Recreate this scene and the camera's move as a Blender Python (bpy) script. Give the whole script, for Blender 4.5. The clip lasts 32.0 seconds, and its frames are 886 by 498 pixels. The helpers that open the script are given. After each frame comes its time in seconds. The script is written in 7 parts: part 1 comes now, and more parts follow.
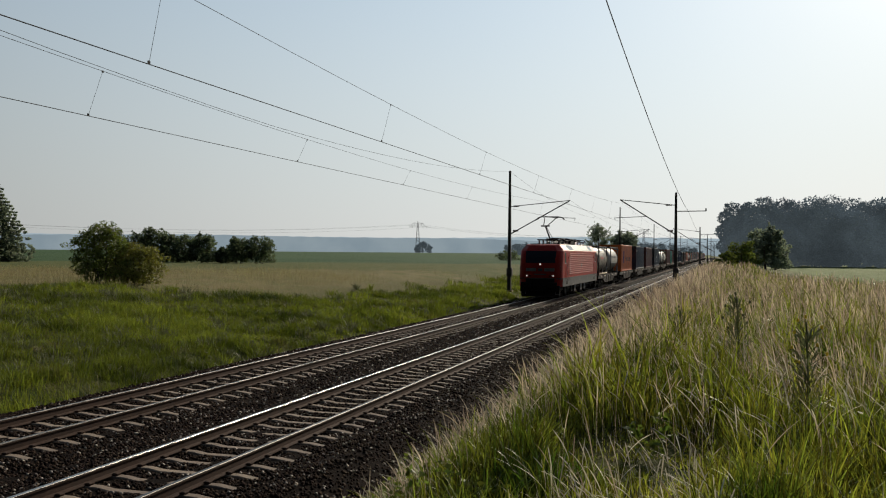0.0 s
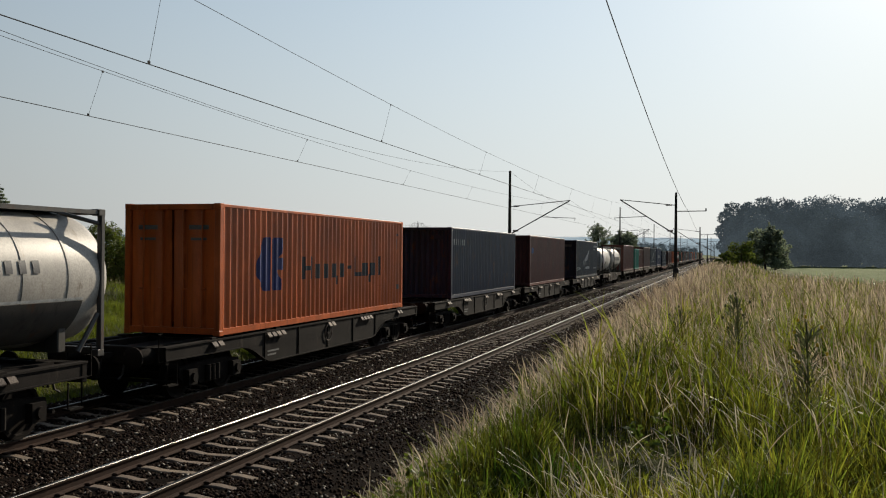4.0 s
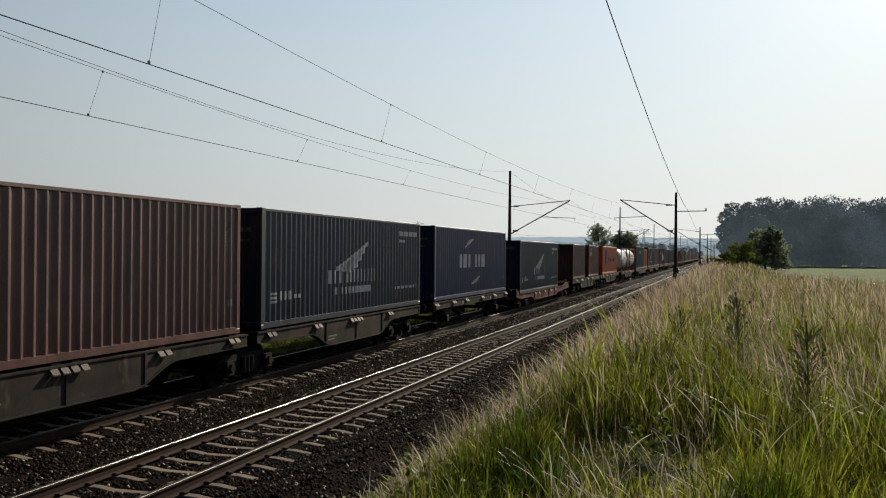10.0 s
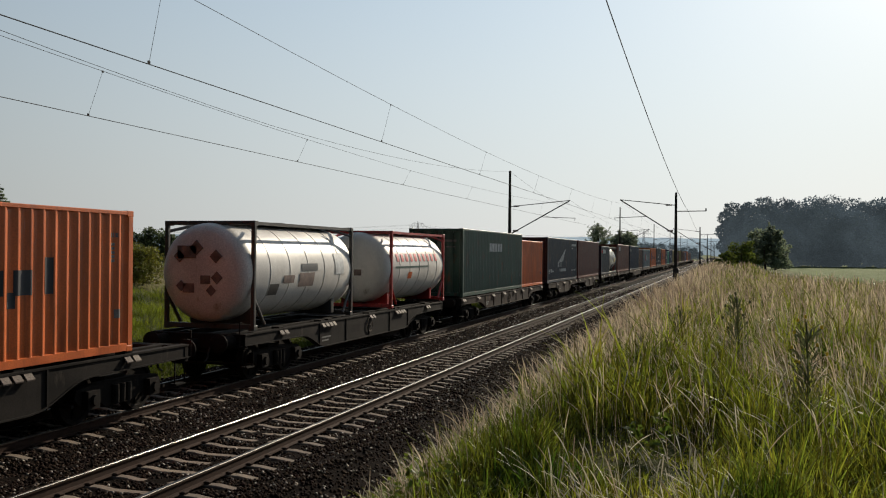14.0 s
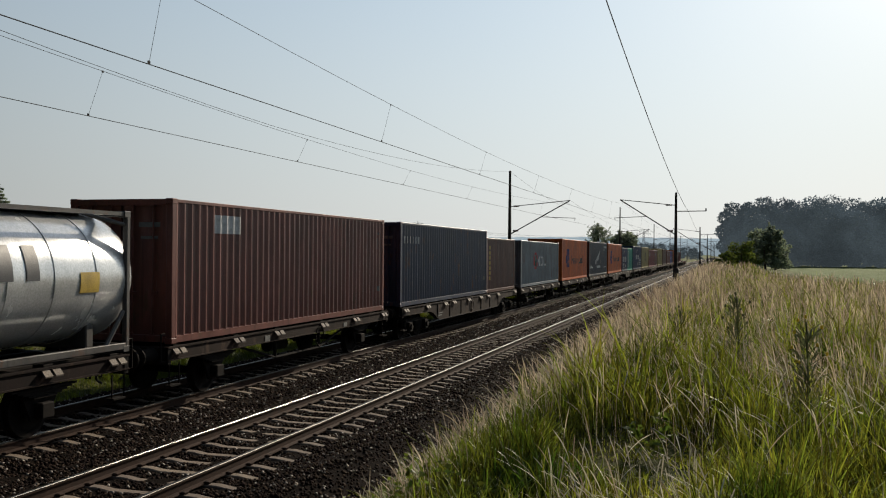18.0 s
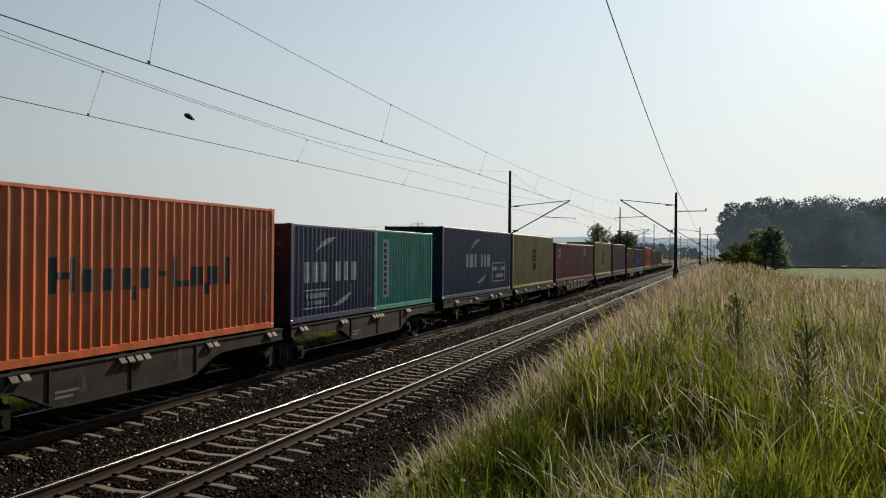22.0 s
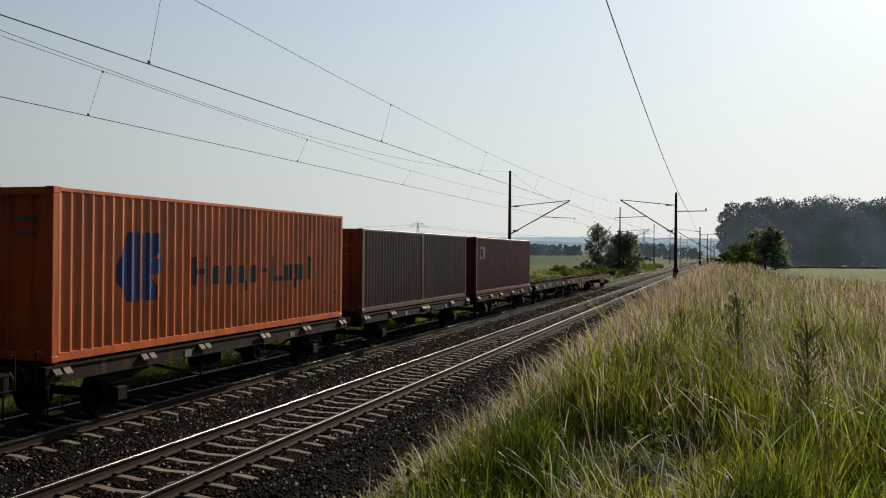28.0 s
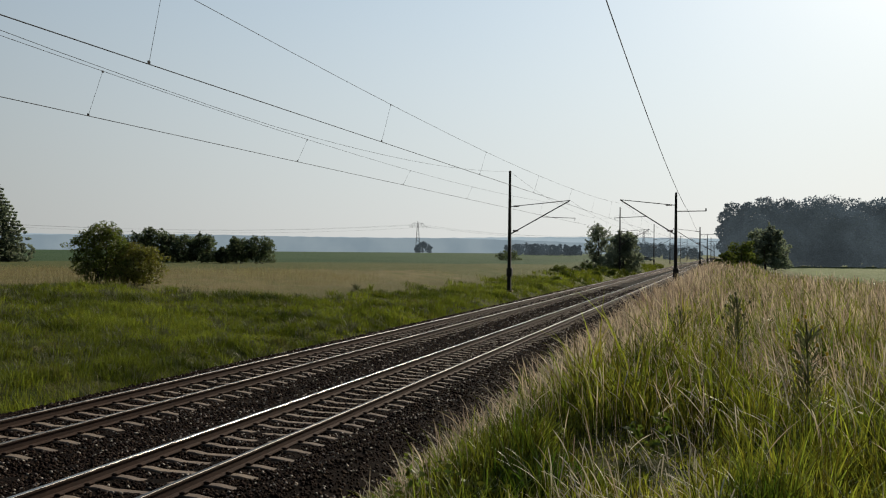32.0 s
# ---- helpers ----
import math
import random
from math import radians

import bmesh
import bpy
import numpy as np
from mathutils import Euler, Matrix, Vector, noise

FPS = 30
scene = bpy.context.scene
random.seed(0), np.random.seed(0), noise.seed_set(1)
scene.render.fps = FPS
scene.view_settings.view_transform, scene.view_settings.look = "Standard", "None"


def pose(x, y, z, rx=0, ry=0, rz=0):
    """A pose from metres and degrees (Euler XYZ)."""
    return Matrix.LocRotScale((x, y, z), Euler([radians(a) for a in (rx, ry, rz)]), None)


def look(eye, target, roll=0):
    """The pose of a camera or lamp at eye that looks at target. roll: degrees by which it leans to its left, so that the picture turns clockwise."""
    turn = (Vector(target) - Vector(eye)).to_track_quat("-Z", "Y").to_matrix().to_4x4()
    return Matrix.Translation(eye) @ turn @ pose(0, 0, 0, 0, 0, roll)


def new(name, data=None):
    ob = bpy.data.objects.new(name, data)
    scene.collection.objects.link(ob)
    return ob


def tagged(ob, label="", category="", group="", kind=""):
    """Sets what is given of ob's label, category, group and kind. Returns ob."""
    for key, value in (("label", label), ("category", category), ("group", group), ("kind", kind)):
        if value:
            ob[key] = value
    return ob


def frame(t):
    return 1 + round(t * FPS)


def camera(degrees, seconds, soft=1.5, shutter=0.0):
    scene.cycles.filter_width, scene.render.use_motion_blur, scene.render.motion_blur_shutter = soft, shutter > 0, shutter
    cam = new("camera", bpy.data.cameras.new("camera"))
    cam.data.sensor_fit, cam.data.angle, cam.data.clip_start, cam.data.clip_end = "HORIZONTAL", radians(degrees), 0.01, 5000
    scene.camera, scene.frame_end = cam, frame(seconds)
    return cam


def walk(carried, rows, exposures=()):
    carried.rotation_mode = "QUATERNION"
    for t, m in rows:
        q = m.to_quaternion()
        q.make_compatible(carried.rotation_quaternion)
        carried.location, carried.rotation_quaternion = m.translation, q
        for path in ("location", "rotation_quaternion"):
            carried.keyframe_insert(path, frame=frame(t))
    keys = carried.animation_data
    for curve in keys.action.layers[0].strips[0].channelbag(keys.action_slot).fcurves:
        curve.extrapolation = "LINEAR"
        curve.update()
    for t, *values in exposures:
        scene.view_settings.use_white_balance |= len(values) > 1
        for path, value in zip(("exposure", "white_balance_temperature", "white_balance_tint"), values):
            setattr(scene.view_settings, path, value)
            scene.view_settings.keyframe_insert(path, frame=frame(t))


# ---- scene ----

# ---------------- camera ----------------
# x across the tracks, y along them away from the camera, z up, 0 = rail top
cam = camera(51.38, 32.0, soft=1.1)
EYE = (7.734, 0.0, 3.098)
PAN, TILT, ROLL = radians(16.84), radians(0.237), 0.477
AHEAD = (EYE[0] - math.sin(PAN) * math.cos(TILT), math.cos(PAN) * math.cos(TILT), EYE[2] + math.sin(TILT))
VIEW = look(EYE, AHEAD, ROLL)
walk(cam, [(0, VIEW), (32, VIEW)], [(0, 0.0), (32, 0.0)])

# ---------------- light ----------------
SUN_EL, SUN_AZ = 26.0, 15.0          # azimuth in degrees right of the track's direction
world = bpy.data.worlds.new("sky")
scene.world = world
world.use_nodes = True
wn = world.node_tree
sky = wn.nodes.new("ShaderNodeTexSky")
sky.sky_type = "NISHITA"
sky.sun_disc = False
sky.sun_elevation, sky.sun_rotation = radians(SUN_EL), radians(SUN_AZ)
sky.air_density, sky.dust_density, sky.ozone_density = 1.2, 0.8, 2.0
wn.nodes["Background"].inputs["Strength"].default_value = 0.10
# summer haze: thickest at the horizon, thinning upwards all round
air = wn.nodes.new("ShaderNodeTexCoord")
axes = wn.nodes.new("ShaderNodeSeparateXYZ")
thin = wn.nodes.new("ShaderNodeMapRange")
thin.interpolation_type = "SMOOTHSTEP"
for key, value in (("From Min", -0.02), ("From Max", 0.5), ("To Min", 0.95), ("To Max", 0.42)):
    thin.inputs[key].default_value = value
haze = wn.nodes.new("ShaderNodeMix")
haze.data_type = "RGBA"
# haze scatters forwards: brighter round the sun's bearing, dimmer behind
toward = wn.nodes.new("ShaderNodeVectorMath")
toward.operation = "DOT_PRODUCT"
toward.inputs[1].default_value = (math.sin(radians(SUN_AZ)), math.cos(radians(SUN_AZ)), 0.25)
half = wn.nodes.new("ShaderNodeMapRange")
for key, value in (("From Min", -1.0), ("From Max", 1.0), ("To Min", 0.0), ("To Max", 1.0)):
    half.inputs[key].default_value = value
cube = wn.nodes.new("ShaderNodeMath")
cube.operation = "POWER"
cube.inputs[1].default_value = 2.1
lift = wn.nodes.new("ShaderNodeMath")
lift.operation = "MULTIPLY_ADD"
lift.inputs[1].default_value, lift.inputs[2].default_value = 1.0, 0.004
tint = wn.nodes.new("ShaderNodeVectorMath")
tint.operation = "SCALE"
# warm low in the haze, bluer above
warm = wn.nodes.new("ShaderNodeMapRange")
for key, value in (("From Min", 0.0), ("From Max", 0.3), ("To Min", 0.0), ("To Max", 1.0)):
    warm.inputs[key].default_value = value
tone = wn.nodes.new("ShaderNodeMix")
tone.data_type = "RGBA"
tone.inputs["A"].default_value, tone.inputs["B"].default_value = (7.72, 8.0, 7.98, 1), (6.85, 8.0, 8.65, 1)
# the side away from the sun is dimmer altogether
dim = wn.nodes.new("ShaderNodeMapRange")
dim.interpolation_type = "SMOOTHSTEP"
for key, value in (("From Min", 0.05), ("From Max", 0.65), ("To Min", 0.2), ("To Max", 1.0)):
    dim.inputs[key].default_value = value
whole = wn.nodes.new("ShaderNodeVectorMath")
whole.operation = "SCALE"
wn.links.new(axes.outputs["Z"], warm.inputs["Value"])
wn.links.new(warm.outputs[0], tone.inputs["Factor"])
wn.links.new(tone.outputs["Result"], tint.inputs[0])
wn.links.new(half.outputs[0], dim.inputs["Value"])
wn.links.new(dim.outputs[0], whole.inputs["Scale"])
wn.links.new(air.outputs["Generated"], toward.inputs[0])
wn.links.new(toward.outputs["Value"], half.inputs["Value"])
wn.links.new(half.outputs[0], cube.inputs[0])
wn.links.new(cube.outputs[0], lift.inputs[0])
wn.links.new(lift.outputs[0], tint.inputs["Scale"])
wn.links.new(tint.outputs[0], haze.inputs["B"])
wn.links.new(air.outputs["Generated"], axes.inputs[0])
wn.links.new(axes.outputs["Z"], thin.inputs["Value"])
wn.links.new(thin.outputs[0], haze.inputs["Factor"])
wn.links.new(sky.outputs[0], haze.inputs["A"])
wn.links.new(haze.outputs["Result"], whole.inputs[0])
wn.links.new(whole.outputs[0], wn.nodes["Background"].inputs["Color"])
sun = new("sun", bpy.data.lights.new("sun", "SUN"))
sun.data.energy, sun.data.angle, sun.data.color = 5.0, radians(0.6), (1.0, 0.88, 0.70)
away = Vector((math.sin(radians(SUN_AZ)) * math.cos(radians(SUN_EL)), math.cos(radians(SUN_AZ)) * math.cos(radians(SUN_EL)), math.sin(radians(SUN_EL))))
sun.matrix_world = look(away * 200, (0, 0, 0))


# ---------------- materials ----------------
def material(name, color, rough=0.6, metal=0.0, scale=3.0, var=0.25, fine=50.0, bump=0.15, rust=None, rust_at=0.62,
             streak=1.0, rand=0.0, island=0.0, second=None, through_light=0.0, spec=0.5, dirt_rough=0.0, emit=0.0):
    """Colour with two scales of variation, fine relief, and spots or streaks of a second colour."""
    m = bpy.data.materials.new(name)
    m.use_nodes = True
    nt = m.node_tree
    N, L = nt.nodes, nt.links
    b = N["Principled BSDF"]
    co = N.new("ShaderNodeTexCoord")
    mp = N.new("ShaderNodeMapping")
    mp.inputs["Scale"].default_value = (1, 1, streak)
    L.new(co.outputs["Object"], mp.inputs["Vector"])
    n1 = N.new("ShaderNodeTexNoise")
    n1.inputs["Scale"].default_value, n1.inputs["Detail"].default_value = scale, 5
    L.new(mp.outputs[0], n1.inputs["Vector"])
    n2 = N.new("ShaderNodeTexNoise")
    n2.inputs["Scale"].default_value, n2.inputs["Detail"].default_value = fine, 3
    L.new(co.outputs["Object"], n2.inputs["Vector"])
    ramp = N.new("ShaderNodeValToRGB")
    c = Vector(color)
    c2 = Vector(second) if second else c * (1 + var)
    ramp.color_ramp.elements[0].position, ramp.color_ramp.elements[0].color = 0.32, (*(c * (1 - var)), 1)
    ramp.color_ramp.elements[1].position, ramp.color_ramp.elements[1].color = 0.68, (*c2, 1)
    L.new(n1.outputs["Fac"], ramp.inputs["Fac"])
    out = ramp.outputs["Color"]
    mul = N.new("ShaderNodeMix")
    mul.data_type, mul.blend_type = "RGBA", "MULTIPLY"
    mul.inputs["Factor"].default_value = 0.5
    fr = N.new("ShaderNodeMapRange")
    fr.inputs["From Min"].default_value, fr.inputs["From Max"].default_value = 0.25, 0.75
    fr.inputs["To Min"].default_value, fr.inputs["To Max"].default_value = 0.55, 1.35
    L.new(n2.outputs["Fac"], fr.inputs["Value"])
    L.new(out, mul.inputs["A"]), L.new(fr.outputs[0], mul.inputs["B"])
    out = mul.outputs["Result"]
    if rust:
        n3 = N.new("ShaderNodeTexNoise")
        n3.inputs["Scale"].default_value, n3.inputs["Detail"].default_value, n3.inputs["Roughness"].default_value = scale * 1.7, 8, 0.7
        L.new(mp.outputs[0], n3.inputs["Vector"])
        r3 = N.new("ShaderNodeMapRange")
        r3.inputs["From Min"].default_value, r3.inputs["From Max"].default_value = rust_at, rust_at + 0.1
        L.new(n3.outputs["Fac"], r3.inputs["Value"])
        mx = N.new("ShaderNodeMix")
        mx.data_type = "RGBA"
        L.new(r3.outputs[0], mx.inputs["Factor"]), L.new(out, mx.inputs["A"])
        mx.inputs["B"].default_value = (*rust, 1)
        out = mx.outputs["Result"]
    if rand or island:
        hs = N.new("ShaderNodeHueSaturation")
        src = N.new("ShaderNodeNewGeometry").outputs["Random Per Island"] if island else N.new("ShaderNodeObjectInfo").outputs["Random"]
        k = island or rand
        mr = N.new("ShaderNodeMapRange")
        mr.inputs["To Min"].default_value, mr.inputs["To Max"].default_value = 1 - k, 1 + k
        L.new(src, mr.inputs["Value"]), L.new(mr.outputs[0], hs.inputs["Value"])
        mh = N.new("ShaderNodeMapRange")
        mh.inputs["To Min"].default_value, mh.inputs["To Max"].default_value = 0.5 - 0.04 * k, 0.5 + 0.03 * k
        L.new(src, mh.inputs["Value"]), L.new(mh.outputs[0], hs.inputs["Hue"])
        L.new(out, hs.inputs["Color"])
        out = hs.outputs[0]
    L.new(out, b.inputs["Base Color"])
    rr = N.new("ShaderNodeMapRange")
    rr.inputs["To Min"].default_value, rr.inputs["To Max"].default_value = max(0.02, rough - 0.12), min(1, rough + 0.12)
    L.new(n1.outputs["Fac"], rr.inputs["Value"]), L.new(rr.outputs[0], b.inputs["Roughness"])
    b.inputs["Metallic"].default_value = metal
    b.inputs["Specular IOR Level"].default_value = spec
    if bump:
        bp = N.new("ShaderNodeBump")
        bp.inputs["Strength"].default_value, bp.inputs["Distance"].default_value = bump, 0.02
        L.new(n2.outputs["Fac"], bp.inputs["Height"]), L.new(bp.outputs[0], b.inputs["Normal"])
    if through_light:
        tr = N.new("ShaderNodeBsdfTranslucent")
        L.new(out, tr.inputs["Color"])
        ms = N.new("ShaderNodeMixShader")
        ms.inputs[0].default_value = through_light
        L.new(b.outputs[0], ms.inputs[1]), L.new(tr.outputs[0], ms.inputs[2])
        L.new(ms.outputs[0], N["Material Output"].inputs["Surface"])
    if emit:
        L.new(out, b.inputs["Emission Color"])
        b.inputs["Emission Strength"].default_value = emit
    return m


RUST = (0.10, 0.045, 0.025)


def paint(name, color, rust=RUST, at=0.57, var=0.26, rough=0.44):
    """Weathered paint on steel: rust blotches, long downward streaks and pale scrapes."""
    m = material(name, color, rough, 0.0, 1.6, var, 40, 0.06, rust, at, 0.35, spec=0.4)
    N, L = m.node_tree.nodes, m.node_tree.links
    b = N["Principled BSDF"]
    out = b.inputs["Base Color"].links[0].from_socket
    co = N.new("ShaderNodeTexCoord")
    shift = N.new("ShaderNodeObjectInfo")
    for scale, stretch, lo, hi, tone, k in ((9.0, 0.05, 0.56, 0.72, Vector(color) * 0.35, 0.75), (26.0, 0.10, 0.66, 0.74, Vector(color) * 0.7 + Vector((0.10, 0.095, 0.09)), 0.5), (3.5, 0.5, 0.55, 0.75, Vector(color) * 1.5 + Vector((0.02, 0.012, 0.008)), 0.5)):
        mp = N.new("ShaderNodeMapping")
        mp.inputs["Scale"].default_value = (1, 1, stretch)
        L.new(co.outputs["Object"], mp.inputs["Vector"])
        four = N.new("ShaderNodeTexNoise")
        four.noise_dimensions = "4D"
        four.inputs["Scale"].default_value, four.inputs["Detail"].default_value = scale, 4
        deep = N.new("ShaderNodeMath")
        deep.operation = "MULTIPLY"
        deep.inputs[1].default_value = 37.0
        L.new(shift.outputs["Random"], deep.inputs[0]), L.new(deep.outputs[0], four.inputs["W"])
        L.new(mp.outputs[0], four.inputs["Vector"])
        r = N.new("ShaderNodeMapRange")
        r.inputs["From Min"].default_value, r.inputs["From Max"].default_value, r.inputs["To Max"].default_value = lo, hi, k
        L.new(four.outputs["Fac"], r.inputs["Value"])
        x = N.new("ShaderNodeMix")
        x.data_type = "RGBA"
        x.inputs["B"].default_value = (*tone, 1)
        L.new(r.outputs[0], x.inputs["Factor"]), L.new(out, x.inputs["A"])
        out = x.outputs["Result"]
    L.new(out, b.inputs["Base Color"])
    return m



